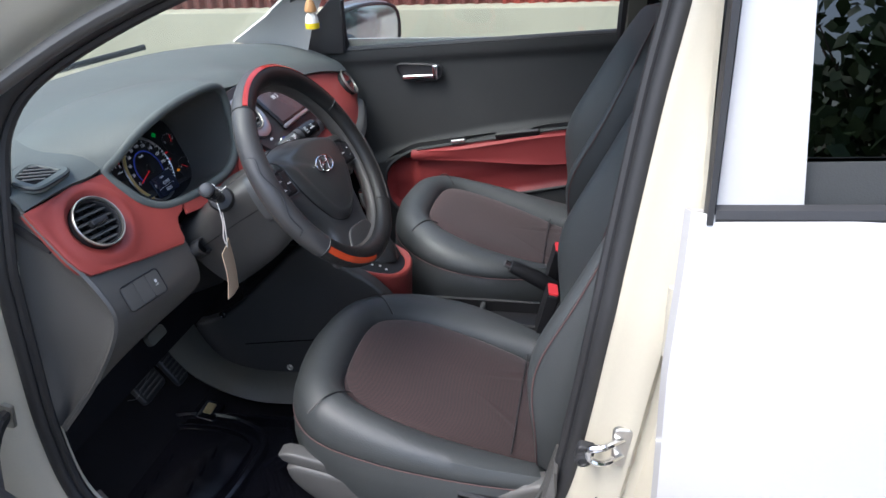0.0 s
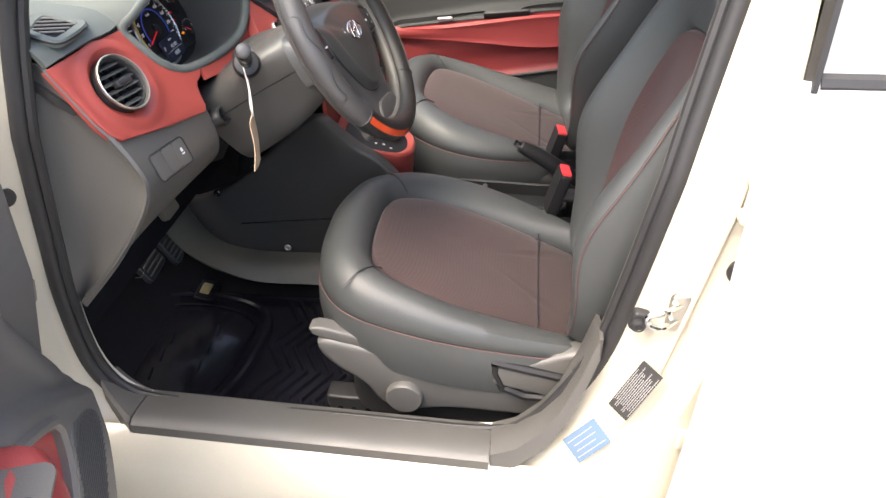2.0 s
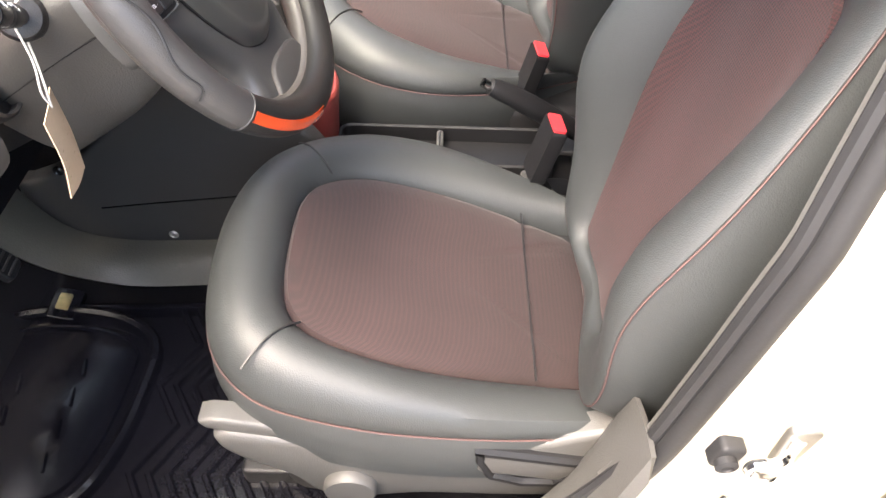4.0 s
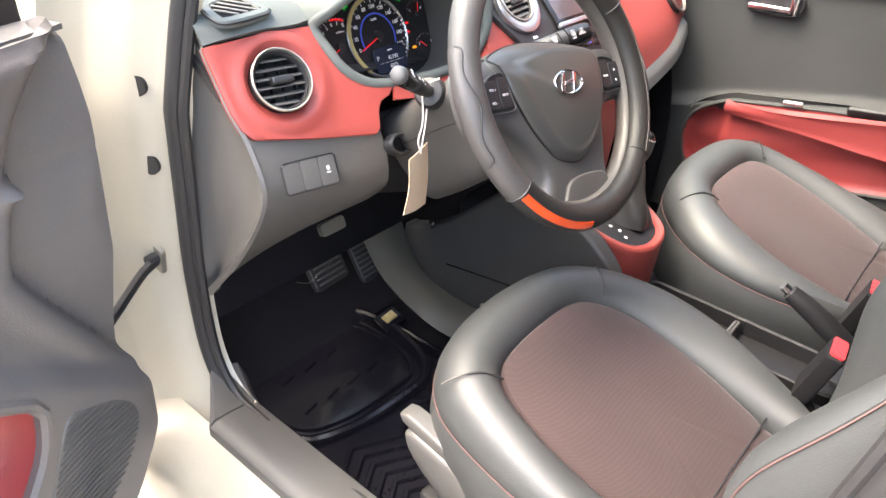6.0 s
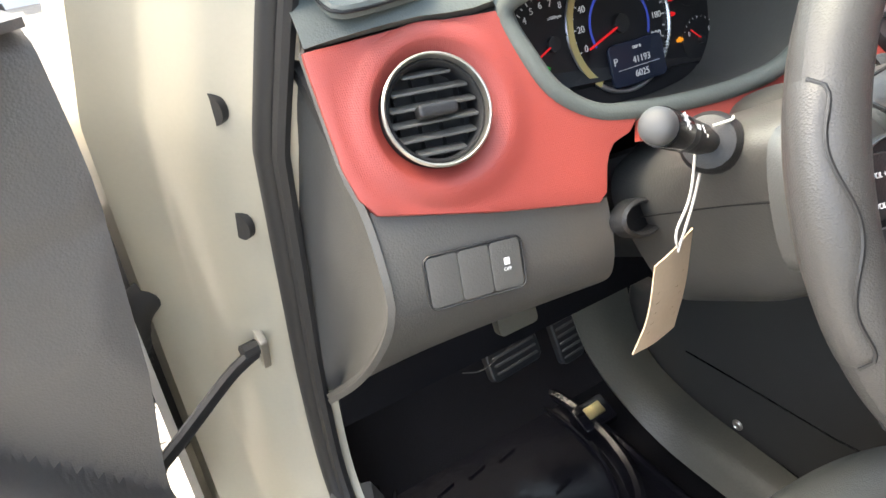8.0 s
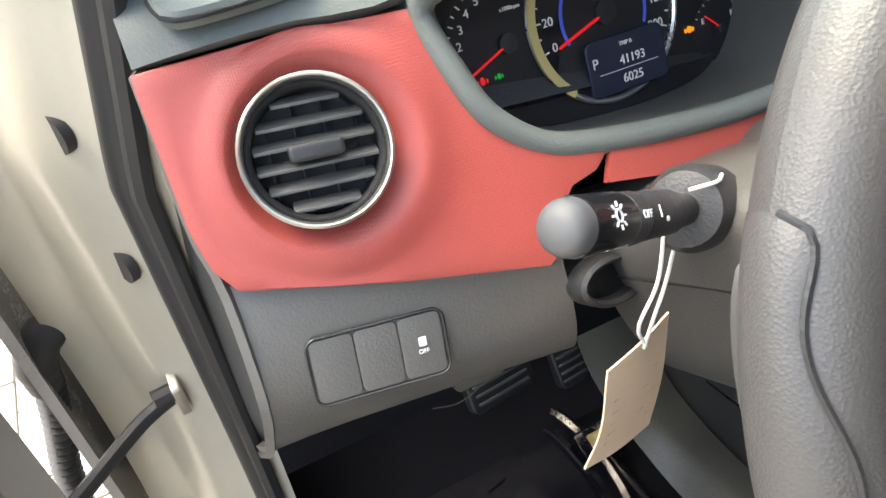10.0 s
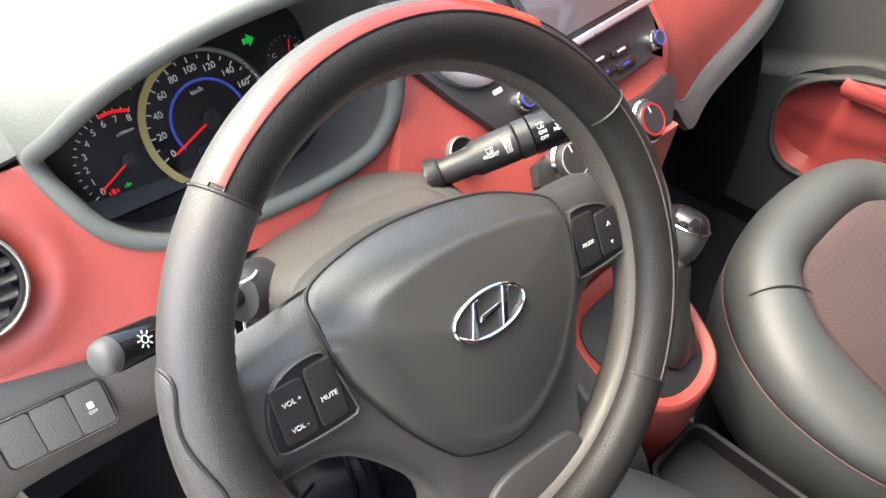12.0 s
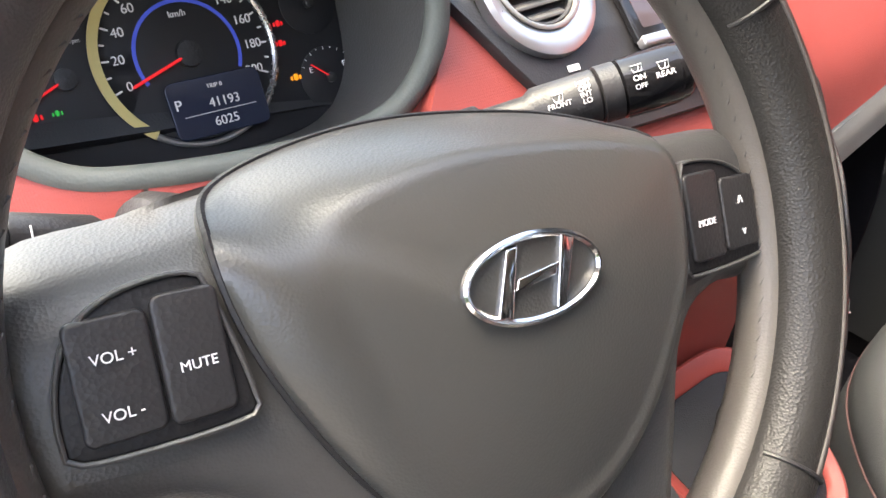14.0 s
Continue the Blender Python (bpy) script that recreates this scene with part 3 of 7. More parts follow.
lw = part("wall_east", put(fr3((3.35, 1.0, -0.2), (0, 1, 0), (-1, 0, 0)), box(14, 0.2, 1.0, 0.01)), M_CONC)
tagged(lw, "weathered cream rendered low wall beside the car", "wall", kind="structure")
nw = part("wall_north", put(fr3((0.2, 5.6, -0.2), (1, 0, 0), (0, 1, 0)), box(10, 0.2, 1.9, 0.01)), mat("pale wall", (0.66, 0.66, 0.62), 0.9, var=0.12, var_scale=1.5, bumps=(("noise", 25, 0.004),)))
tagged(nw, "pale rendered wall ahead of the car", "wall", kind="structure")


def corrugated(y0, y1, x, z0, z1, pitch=0.09, depth=0.018):
    ys = np.arange(y0, y1, pitch / 8)
    return [[(x + depth * math.tanh(2.5 * math.sin(2 * math.pi * y / pitch)), y, z) for y in ys] for z in (z0, z1)]


sh = part("sheet_wall", shell(A(corrugated(-3.5, 0.62, 3.42, 0.78, 3.2)), 0.003), M_SHEET)
tagged(sh, "red painted corrugated sheet siding above the low wall", "wall", kind="structure")
sh = part("sheet_wall", shell(A(corrugated(0.62, 6.0, 3.43, 0.78, 3.2)), 0.003), M_SHEETB)
tagged(sh, "brown red corrugated sheet siding above the low wall", "wall", kind="structure")


# ---- dashboard ----
dash = thing("dashboard", (0, 0.9, 0.95), "dark grey car dashboard with red trim panels and round vents", "dashboard")
R1C, R1N = A((-0.511, 0.764, 1.028)), A((-0.141, -0.823, 0.55))
R1N /= np.linalg.norm(R1N)
R1 = fr3(R1C, np.cross(A((0, 0.55, 0.823)), R1N), (0, 0.55, 0.823))
VENT1 = A((-0.523, 0.763, 1.041))
N1 = 96


def to2(m, p):
    q = (A(p) - m[:3, 3]) @ m[:3, :3]
    return q[..., :2]


def polar(o, c, n=N1):
    """Outline sampled by angle round a centre."""
    o = A(o) - c
    a, r = np.arctan2(o[:, 1], o[:, 0]), np.hypot(o[:, 0], o[:, 1])
    k = np.argsort(a)
    a, r = a[k], r[k]
    t = np.linspace(-np.pi, np.pi, n, endpoint=False)
    rr = np.interp(t, np.r_[a[-1] - 2 * np.pi, a, a[0] + 2 * np.pi], np.r_[r[-1], r, r[0]])
    return np.stack([rr * np.cos(t), rr * np.sin(t)], 1) + c


def dense(pts, corners=True, k=12):
    """Closed outline of straight runs between points."""
    p = A(pts)
    q = np.roll(p, -1, 0)
    return np.vstack([a + (b - a) * np.linspace(0, 1, k, endpoint=False)[:, None] for a, b in zip(p, q)])


red_out = [(-0.600, 0.820, 1.086), (-0.52, 0.808, 1.091), (-0.439, 0.794, 1.091), (-0.436, 0.783, 1.075), (-0.430, 0.766, 1.052), (-0.417, 0.75, 1.031), (-0.39, 0.733, 1.011), (-0.352, 0.723, 1.005), (-0.36, 0.716, 0.995), (-0.386, 0.716, 0.988), (-0.396, 0.708, 0.973), (-0.405, 0.696, 0.950), (-0.50, 0.722, 0.963), (-0.588, 0.747, 0.980), (-0.597, 0.757, 0.992), (-0.601, 0.77, 1.012)]
o2 = dense(to2(R1, red_out))
vc = to2(R1, VENT1)
po = polar(o2, vc)
circ = polar(vc + oval(1, 1, 96), vc)
unit = circ - vc
rings = []
lean = 0.5 + 0.5 * (unit @ A((0.94, -0.34)))[:, None]
for r, e, z in ((0.0415, 0, -0.03), (0.0415, 0, 0.000), (0.0430, 0, 0.0012), (0.0462, 0.005, 0.0042), (0.0490, 0.011, 0.0076), (0.0505, 0.0130, 0.0082), (0.0550, 0.0140, 0.0075), (0.0620, 0.0145, 0.0054)):
    rings.append(np.c_[vc + unit * (r + e * lean), np.full(N1, z)])
base = vc + unit * (0.063 + 0.0145 * lean)
for s in (0.15, 0.5, 0.9, 0.985, 1.0):
    q = base + (po - base) * s
    rings.append(np.c_[q, np.full(N1, 0.004 if s < 0.95 else (0.003 if s < 1 else 0.0))])
rings.append(np.c_[po, np.full(N1, -0.012)])
red1 = part("red_panel", put(R1, loft(rings)), M_RED, dash, "red textured plastic trim panel")


def vent_insert(m, r, parent, tilt, ring=0.0028, slats=6):
    """Round vent: chrome ring, black cup, slanted slats, cross vanes and a thumb tab."""
    v = part("vent", put(m, revolve([(r - 0.001, -0.028), (r - 0.001, -0.002), (r - 0.004, 0.0), (r - 0.006, -0.003), (r - 0.006, -0.027), (0.001, -0.028)], 40)), M_RUBBER, parent, "black round air vent")
    prof = ((r + 0.001, 0.001), (r + 0.0015, 0.005), (r, 0.0065), (r - ring + 0.001, 0.006), (r - ring, 0.002), (r - ring, -0.004))
    part("chrome_ring", put(m, grid(A([[(q * math.cos(t), q * math.sin(t), z) for t in np.linspace(0, 2 * np.pi, 48, endpoint=False)] for q, z in prof]), cv=True)), M_RING, v, "satin silver ring")
    rot = np.eye(4)
    ct, st = math.cos(tilt), math.sin(tilt)
    rot[:2, :2] = ((ct, -st), (st, ct))
    mm = m @ rot
    ri = r - 0.0065
    for k in range(slats):
        y = -ri + (k + 0.5) * 2 * ri / slats
        w = 2 * math.sqrt(max(1e-6, ri * ri - y * y))
        sl = put(fr3((0, y, -0.0085), (1, 0, 0), (0, math.cos(1.12), -math.sin(1.12))), box(w, 0.0120, 0.0020, 0.0007))
        part("slat", put(mm, sl), M_TRIM, v)
    for k in range(4):
        x = -ri + (k + 0.5) * 2 * ri / 4
        h = 2 * math.sqrt(max(1e-6, ri * ri - x * x))
        part("vane", put(mm, put(fr3((x, 0, -0.022), (0, 1, 0), (0, 0, 1)), box(h, 0.01, 0.001, 0.0004))), M_DARK, v)
    part("thumb_tab", put(mm, put(fr3((0, 0.0005, -0.003), (1, 0, 0), (0, 1, 0)), plate(rrect(0.031, 0.0100, 0.003), 0.011, 0.0025))), M_DARK, v)
    return v


VM = fr3(VENT1 + R1N * 0.002, R1[:3, 0], R1[:3, 1])
vent_insert(VM, 0.0415, dash, radians(-7), 0.0020)

# top pad
front = [(-0.594, 0.826, 1.085), (-0.588, 0.822, 1.087), (-0.52, 0.809, 1.093), (-0.44, 0.80, 1.094), (-0.30, 0.80, 1.135), (-0.15, 0.79, 1.135), (0.0, 0.785, 1.115), (0.12, 0.79, 1.10), (0.25, 0.81, 1.06), (0.40, 0.815, 1.04), (0.55, 0.80, 1.022), (0.70, 0.765, 0.99)]
back = [(-0.60, 1.06, 1.095), (-0.4, 1.17, 1.115), (0, 1.24, 1.12), (0.4, 1.17, 1.11), (0.70, 1.02, 1.07)]
mid = [(-0.596, 0.90, 1.118), (-0.44, 0.93, 1.128), (-0.2, 0.96, 1.138), (0.0, 0.96, 1.135), (0.3, 0.95, 1.12), (0.5, 0.93, 1.10), (0.71, 0.88, 1.05)]
rows3 = [cr(front, 60), (cr(front, 60) * 0.75 + cr(mid, 60) * 0.25) + A((0, 0, 0.012)), cr(mid, 60), cr(mid, 60) * 0.5 + cr(back, 60) * 0.5 + A((0, 0, 0.008)), cr(back, 60)]
top = np.stack([cr(A(c), 24) for c in np.stack(rows3, 1)], 1)
part("top_pad", shell(top, 0.01), M_DASH, dash, "soft dark grey dashboard top")

# corner demister vent
tw = fr3((-0.531, 0.843, 1.1242), (0.068, -0.036, -0.006), (0.25, 0.85, 0.21))
dem = cr([(-0.035, -0.008), (-0.022, 0.010), (-0.002, 0.025), (0.012, 0.025), (0.036, -0.006), (0.036, -0.016), (-0.010, -0.042), (-0.023, -0.039)], 56, True)
cv = part("corner_vent", put(tw, frame_ring(inset(dem, -0.0075), 0.0140, 0.0095, 0.0022, -0.006)), M_DASH, dash, "grey slatted demister vent")
part("groove", put(tw, tube(np.c_[inset(dem, -0.0080), np.zeros(len(dem))], 0.0014, 6, True)), M_BLACK, cv)
part("vent_floor", put(tw, plate(inset(dem, 0.0055), 0.0045, 0.0003, z0=-0.004)), M_CARPET, cv)
inner = inset(dem, 0.0065)
sd, sn = A((0.95, -0.30)), A((0.30, 0.95))
for k in range(5):
    off = -0.0245 + 0.0105 * k
    hits = []
    for p, q in zip(inner, np.roll(inner, -1, 0)):
        a_, b_ = p @ sn - off, q @ sn - off
        if a_ * b_ < 0:
            hits.append((p + (q - p) * a_ / (a_ - b_)) @ sd)
    if len(hits) == 2:
        c_ = sd * (hits[0] + hits[1]) / 2 + sn * off
        part("slat", put(tw, put(fr3((c_[0], c_[1], 0.0016), (sd[0], sd[1], 0), (sn[0], sn[1], 0.35)), box(abs(hits[1] - hits[0]), 0.0034, 0.0014, 0.0005))), M_TRIM, cv)

# instrument hood
lip = [(-0.439, 0.793, 1.090), (-0.42, 0.778, 1.112), (-0.37, 0.755, 1.145), (-0.30, 0.735, 1.167), (-0.22, 0.722, 1.173), (-0.172, 0.715, 1.167), (-0.156, 0.712, 1.145)]
rest = [(-0.157, 0.706, 1.10), (-0.163, 0.70, 1.06), (-0.18, 0.70, 1.03), (-0.205, 0.703, 1.012), (-0.25, 0.709, 1.004), (-0.30, 0.716, 1.003), (-0.353, 0.725, 1.006), (-0.39, 0.735, 1.012), (-0.418, 0.75, 1.031), (-0.431, 0.768, 1.055)]
opening = cr(lip + rest, 120, True)
GN = A((0, -math.cos(0.42), math.sin(0.42)))
GC = A((-0.290, 0.822, 1.066)) - GN * 0.007
GM = fr3(GC, (1, 0, 0), (0, math.sin(0.42), math.cos(0.42)))
oc = opening.mean(0)
deep = []
for p in opening:
    q = oc + (p - oc) * 0.93
    q = q - GN * ((q - GC) @ GN)
    deep.append(q)
deep = A(deep)
hood = part("instrument_hood", loft([opening + GN * 0.004, opening * 0.97 + deep * 0.03 + GN * 0.003, opening * 0.5 + deep * 0.5, deep, deep - GN * 0.01]), M_TRIM, dash, "grey instrument binnacle surround")
part("bezel", tube(opening + GN * 0.001, 0.0085, 10, True), M_DASH, hood)
wide = oc + (opening - oc) * 1.07 - GN * 0.055
part("outer_wall", loft([opening + GN * 0.002, opening * 0.5 + wide * 0.5 + (opening - oc) * 0.02, wide]), M_DASH, hood)
lipc = cr(lip, 40)
hb = cr([(-0.47, 0.93, 1.122), (-0.40, 0.97, 1.135), (-0.30, 0.99, 1.140), (-0.2, 0.985, 1.142), (-0.10, 0.93, 1.135)], 40)
hrows = [lipc - GN * 0.0, lipc * 0.93 + hb * 0.07 + A((0, 0, 0.006)), lipc * 0.7 + hb * 0.3 + A((0, 0, 0.012)), lipc * 0.35 + hb * 0.65 + A((0, 0, 0.012)), hb]
part("hood_top", shell(np.stack([cr(A(c), 16) for c in np.stack(hrows, 1)], 1), 0.008), M_DASH, hood)

# lower driver panel, side cap
secs = []
for u, pts in ((0, [(-0.597, 0.752, 0.984), (-0.598, 0.728, 0.945), (-0.600, 0.717, 0.912), (-0.604, 0.735, 0.862), (-0.608, 0.79, 0.78), (-0.615, 0.868, 0.688)]), (0.5, [(-0.50, 0.724, 0.966), (-0.50, 0.711, 0.93), (-0.50, 0.705, 0.895), (-0.50, 0.728, 0.845), (-0.50, 0.785, 0.785), (-0.50, 0.86, 0.73)]), (1, [(-0.402, 0.698, 0.953), (-0.398, 0.690, 0.92), (-0.393, 0.690, 0.885), (-0.388, 0.705, 0.853), (-0.386, 0.765, 0.80), (-0.386, 0.84, 0.765)])):
    secs.append(cr(pts, 24))
knee = np.stack([cr(A(c), 24) for c in np.stack(secs, 1)], 1)
part("knee_panel", shell(np.swapaxes(knee, 0, 1), 0.006), M_TRIM, dash, "grey plastic lower panel")
crease = cr([(-0.601, 0.823, 1.084), (-0.603, 0.772, 1.012), (-0.599, 0.752, 0.984), (-0.600, 0.728, 0.945), (-0.602, 0.717, 0.912), (-0.606, 0.735, 0.862), (-0.610, 0.79, 0.78), (-0.617, 0.868, 0.688)], 30)
outer = cr([(-0.618, 0.90, 1.115), (-0.618, 0.89, 1.02), (-0.616, 0.885, 0.95), (-0.618, 0.885, 0.88), (-0.62, 0.885, 0.80), (-0.622, 0.885, 0.74), (-0.622, 0.885, 0.685)], 30)
cap = np.stack([crease, crease * 0.85 + outer * 0.15 + A((0.012, 0, 0)), crease * 0.5 + outer * 0.5 + A((0.022, 0, 0)), outer * 0.85 + crease * 0.15 + A((0.010, 0, 0)), outer], 0)
part("side_cap", shell(np.stack([cr(c, 14) for c in np.swapaxes(cap, 0, 1)], 1), 0.006), M_TRIM, dash, "grey plastic dashboard end cap")
kick = coons([(-0.622, 0.88, 0.40), (-0.60, 1.10, 0.42)], [(-0.622, 0.885, 0.69), (-0.60, 1.10, 0.72)], [(-0.622, 0.88, 0.40), (-0.622, 0.885, 0.69)], [(-0.60, 1.10, 0.42), (-0.60, 1.10, 0.72)], 6, 6)
part("kick_panel", shell(kick, 0.006), M_DARK, dash)

# added black sheet that stands for the shade in the passenger footwell
pk_ = coons([(0.655, 0.690, 0.40), (0.64, 1.05, 0.40)], [(0.655, 0.735, 0.88), (0.64, 1.05, 0.90)], [(0.655, 0.690, 0.40), (0.655, 0.690, 0.68), (0.655, 0.735, 0.88)], [(0.64, 1.05, 0.40), (0.64, 1.05, 0.90)], 6, 8)
part("kick_panel", shell(pk_, 0.006), M_CARPET, dash, "black kick panel added for the footwell's shade")

# red strips under and beside the instruments
strip = coons([(-0.362, 0.712, 0.985), (-0.29, 0.70, 0.975), (-0.165, 0.676, 0.958)], [(-0.352, 0.724, 1.004), (-0.29, 0.715, 1.001), (-0.195, 0.706, 1.010), (-0.162, 0.704, 1.040)], [(-0.362, 0.712, 0.985), (-0.352, 0.724, 1.004)], [(-0.165, 0.676, 0.958), (-0.162, 0.704, 1.040)], 14, 5)
part("red_strip", shell(strip, 0.006), M_RED, dash, "red textured trim")


def stack_y(z):
    return np.interp(z, (0.86, 0.90, 0.94, 0.97, 1.01, 1.04, 1.075, 1.12), (0.575, 0.590, 0.616, 0.640, 0.668, 0.694, 0.733, 0.775))


def stack_panel(outline_xz, off, name, m, lab, parent=None, edge=0.006):
    """A panel that follows the sloping centre stack, from an outline in x and z."""
    o = dense(outline_xz, k=10)
    c = o.mean(0)
    rings = []
    for s, h in ((1.0, -0.02), (1.0, off - edge * 0.6), (0.985, off), (0.8, off), (0.6, off), (0.4, off), (0.2, off), (0.02, off)):
        q = c + (o - c) * s
        rings.append([(x, stack_y(z) - h * 0.77, z + h * 0.64) for x, z in q])
    return part(name, loft(rings, cap=(True, True)), m, parent or dash, lab)


stack_panel([(-0.149, 1.105), (-0.145, 1.082), (-0.10, 1.035), (-0.06, 0.992), (0.17, 0.985), (0.196, 0.97), (0.186, 0.94), (-0.05, 0.915), (-0.09, 0.93), (-0.21, 0.945), (-0.215, 0.985), (-0.192, 1.011), (-0.160, 1.046)], 0.0, "red_panel", M_RED, "red textured trim beside the centre stack")
stack = stack_panel([(-0.15, 1.115), (-0.139, 1.074), (-0.112, 1.035), (-0.078, 0.994), (-0.060, 0.982), (-0.035, 0.978), (0.12, 0.974), (0.165, 0.976), (0.190, 0.990), (0.198, 1.04), (0.19, 1.10), (0.1, 1.118), (0, 1.12)], 0.008, "stack_panel", M_DARK, "black centre console panel")
clim = stack_panel([(-0.055, 0.955), (0.0, 0.959), (0.14, 0.953), (0.182, 0.957), (0.188, 0.948), (0.160, 0.915), (0.14, 0.905), (-0.03, 0.905), (-0.052, 0.917), (-0.062, 0.94)], 0.01, "climate_panel", M_DARK, "black climate control panel")


def on_stack(x, z, h=0.0, lean=None):
    a = radians(lean if lean is not None else 40)
    u = A((0, math.sin(a), math.cos(a)))
    n = A((0, -math.cos(a), math.sin(a)))
    return fr3(A((x, stack_y(z), z)) + n * h, (1, 0, 0), u)


# centre vent with a wide silver surround
cvm = on_stack(-0.064, 1.069, 0.016, 42)
sur = part("vent_surround", put(cvm, grid(A([[(q * math.cos(t), q * math.sin(t) - dy, z) for t in np.linspace(0, 2 * np.pi, 40, endpoint=False)] for q, dy, z in ((0.052, 0.006, -0.006), (0.051, 0.006, 0.002), (0.047, 0.004, 0.004), (0.038, 0, 0.001), (0.038, 0, -0.02))]), cv=True)), M_SILVER, stack, "silver vent surround")
vent_insert(cvm @ fr3((0, 0, 0.001), (1, 0, 0), (0, 1, 0)) @ np.diag((1.0, 1.0, 0.45, 1.0)), 0.037, dash, radians(3))
# screen
sm = on_stack(0.097, 1.056, 0.010, 46)
scr = part("touch_screen", put(sm, plate(rrect(0.178, 0.098, 0.006), 0.006, 0.002)), M_PIANO, stack, "glossy black screen unit")
part("display", put(sm, put(fr3((0, 0.004, 0.006), (1, 0, 0), (0, 1, 0)), plate(rrect(0.160, 0.080, 0.002), 0.0006, 0.0002))), M_SCREEN, scr, "greyish pink lit display")
part("lower_bar", put(sm, put(fr3((0, -0.047, 0.002), (1, 0, 0), (0, 1, 0)), plate(rrect(0.178, 0.009, 0.003), 0.008, 0.002))), M_SILVER, scr, "silver bar under the screen")
words("readout", "89.3", 0.016, sm @ fr3((-0.02, 0.02, 0.0072), (1, 0, 0), (0, 1, 0)), M_LEDW, scr)


def knob(x, z, r, h, parent, ring, lab):
    m = on_stack(x, z, 0.008)
    k = part("knob", put(m, revolve([(r * 1.02, 0), (r * 1.0, h * 0.8), (r * 0.9, h), (r * 0.1, h), (0.0005, h)], 32)), M_DARK, parent, lab)
    part("ring", put(m, grid(A([[(q * math.cos(t), q * math.sin(t), zz) for t in np.linspace(0, 2 * np.pi, 32, endpoint=False)] for q, zz in ((r * 1.2, 0.0), (r * 1.2, h * 0.55), (r * 1.08, h * 0.7), (r * 1.0, h * 0.6))]), cv=True)), ring, k)
    return k, m


for x, z in ((-0.036, 1.006), (0.176, 0.990)):
    k, m = knob(x, z, 0.0095, 0.012, stack, M_CHROME, "small chrome ringed knob")
    part("lit_ring", put(m @ fr3((0, 0, 0.0122), (1, 0, 0), (0, 1, 0)), frame_ring(oval(0.0085, 0.0085, 28), 0.0015, 0.0006, 0.0002)), M_LEDB, k)
for x, z in ((-0.018, 0.944), (0.110, 0.932)):
    k, m = knob(x, z, 0.021, 0.018, clim, M_CHROME, "round climate knob with silver ring")
    part("red_arc", put(m @ fr3((0, 0, 0.0182), (1, 0, 0), (0, 1, 0)), frame_ring(oval(0.018, 0.018, 28), 0.0015, 0.0005, 0.0002)), M_LEDR if x > 0 else M_PRINTGREY, k)
    part("pointer", put(m @ fr3((0, 0.012, 0.0182), (1, 0, 0), (0, 1, 0)), box(0.0015, 0.008, 0.0006, 0.0002)), M_PRINT, k)
for i in range(4):
    bm_ = on_stack(0.012 + i * 0.036, 0.995 - i * 0.003, 0.008)
    bt = part("key", put(bm_, plate(rrect(0.032, 0.009, 0.002), 0.003, 0.001)), M_PIANO, stack)
    part("mark", put(bm_ @ fr3((0, 0, 0.003), (1, 0, 0), (0, 1, 0)), box(0.012, 0.0025, 0.0004, 0.0001)), M_LEDB, bt)
    bm_ = on_stack(0.012 + i * 0.036, 1.008 - i * 0.003, 0.008)
    bt = part("key", put(bm_, plate(rrect(0.032, 0.009, 0.002), 0.003, 0.001)), M_PIANO, stack)
    part("mark", put(bm_ @ fr3((0, 0, 0.003), (1, 0, 0), (0, 1, 0)), box(0.014, 0.0025, 0.0004, 0.0001)), M_LEDW, bt)
part("mark", put(on_stack(-0.058, 1.022, 0.0085), box(0.012, 0.005, 0.0006, 0.0002)), M_PRINT, stack)
# start button
em = on_stack(-0.124, 0.995, 0.002)
eb = part("start_button", put(em, revolve([(0.0155, 0), (0.0155, 0.004), (0.014, 0.006), (0.0125, 0.005), (0.0005, 0.005)], 32)), M_PIANO, dash, "round black start button with silver ring")
part("ring", put(em, grid(A([[(q * math.cos(t), q * math.sin(t), zz) for t in np.linspace(0, 2 * np.pi, 32, endpoint=False)] for q, zz in ((0.0172, 0.0), (0.0168, 0.005), (0.0155, 0.0065), (0.0145, 0.0055))]), cv=True)), M_SILVER, eb)
words("lettering", "ENGINE\nSTART\nSTOP", 0.0042, em @ fr3((0, -0.001, 0.0054), (1, 0, 0), (0, 1, 0)), M_PRINT, eb)

# passenger side
pr = coons([(0.20, 0.632, 0.93), (0.30, 0.655, 0.853), (0.42, 0.690, 0.838), (0.60, 0.705, 0.873), (0.712, 0.735, 0.925)], [(0.205, 0.775, 1.10), (0.30, 0.805, 1.056), (0.42, 0.812, 1.04), (0.58, 0.797, 1.02), (0.705, 0.763, 0.985)], [(0.20, 0.632, 0.93), (0.212, 0.66, 1.0), (0.205, 0.775, 1.10)], [(0.712, 0.735, 0.925), (0.716, 0.745, 0.955), (0.705, 0.763, 0.985)], 40, 18)
part("red_panel", shell(pr[::-1], 0.006), M_RED, dash, "red textured passenger trim panel")
edge_ = A([(0.166, 0.598, 0.902), (0.205, 0.628, 0.922), (0.30, 0.655, 0.853), (0.42, 0.690, 0.838), (0.60, 0.705, 0.873), (0.690, 0.728, 0.917)])
low_ = edge_ + A((0, -0.024, -0.036)) * A((0.08, 0.5, 1, 1, 1, 1))[:, None]
band = coons(low_, edge_, [low_[0], (low_[0] + edge_[0]) / 2, edge_[0]], [low_[-1], edge_[-1] + A((0, -0.017, -0.012)), edge_[-1]], 40, 8)
part("lower_trim", shell(band[::-1], 0.008), M_TRIM, dash, "grey trim along the lower edge of the red panel")
pvm = fr3((0.672, 0.747, 0.967), (1, 0.15, -0.05), (0.0, 0.55, 0.83))
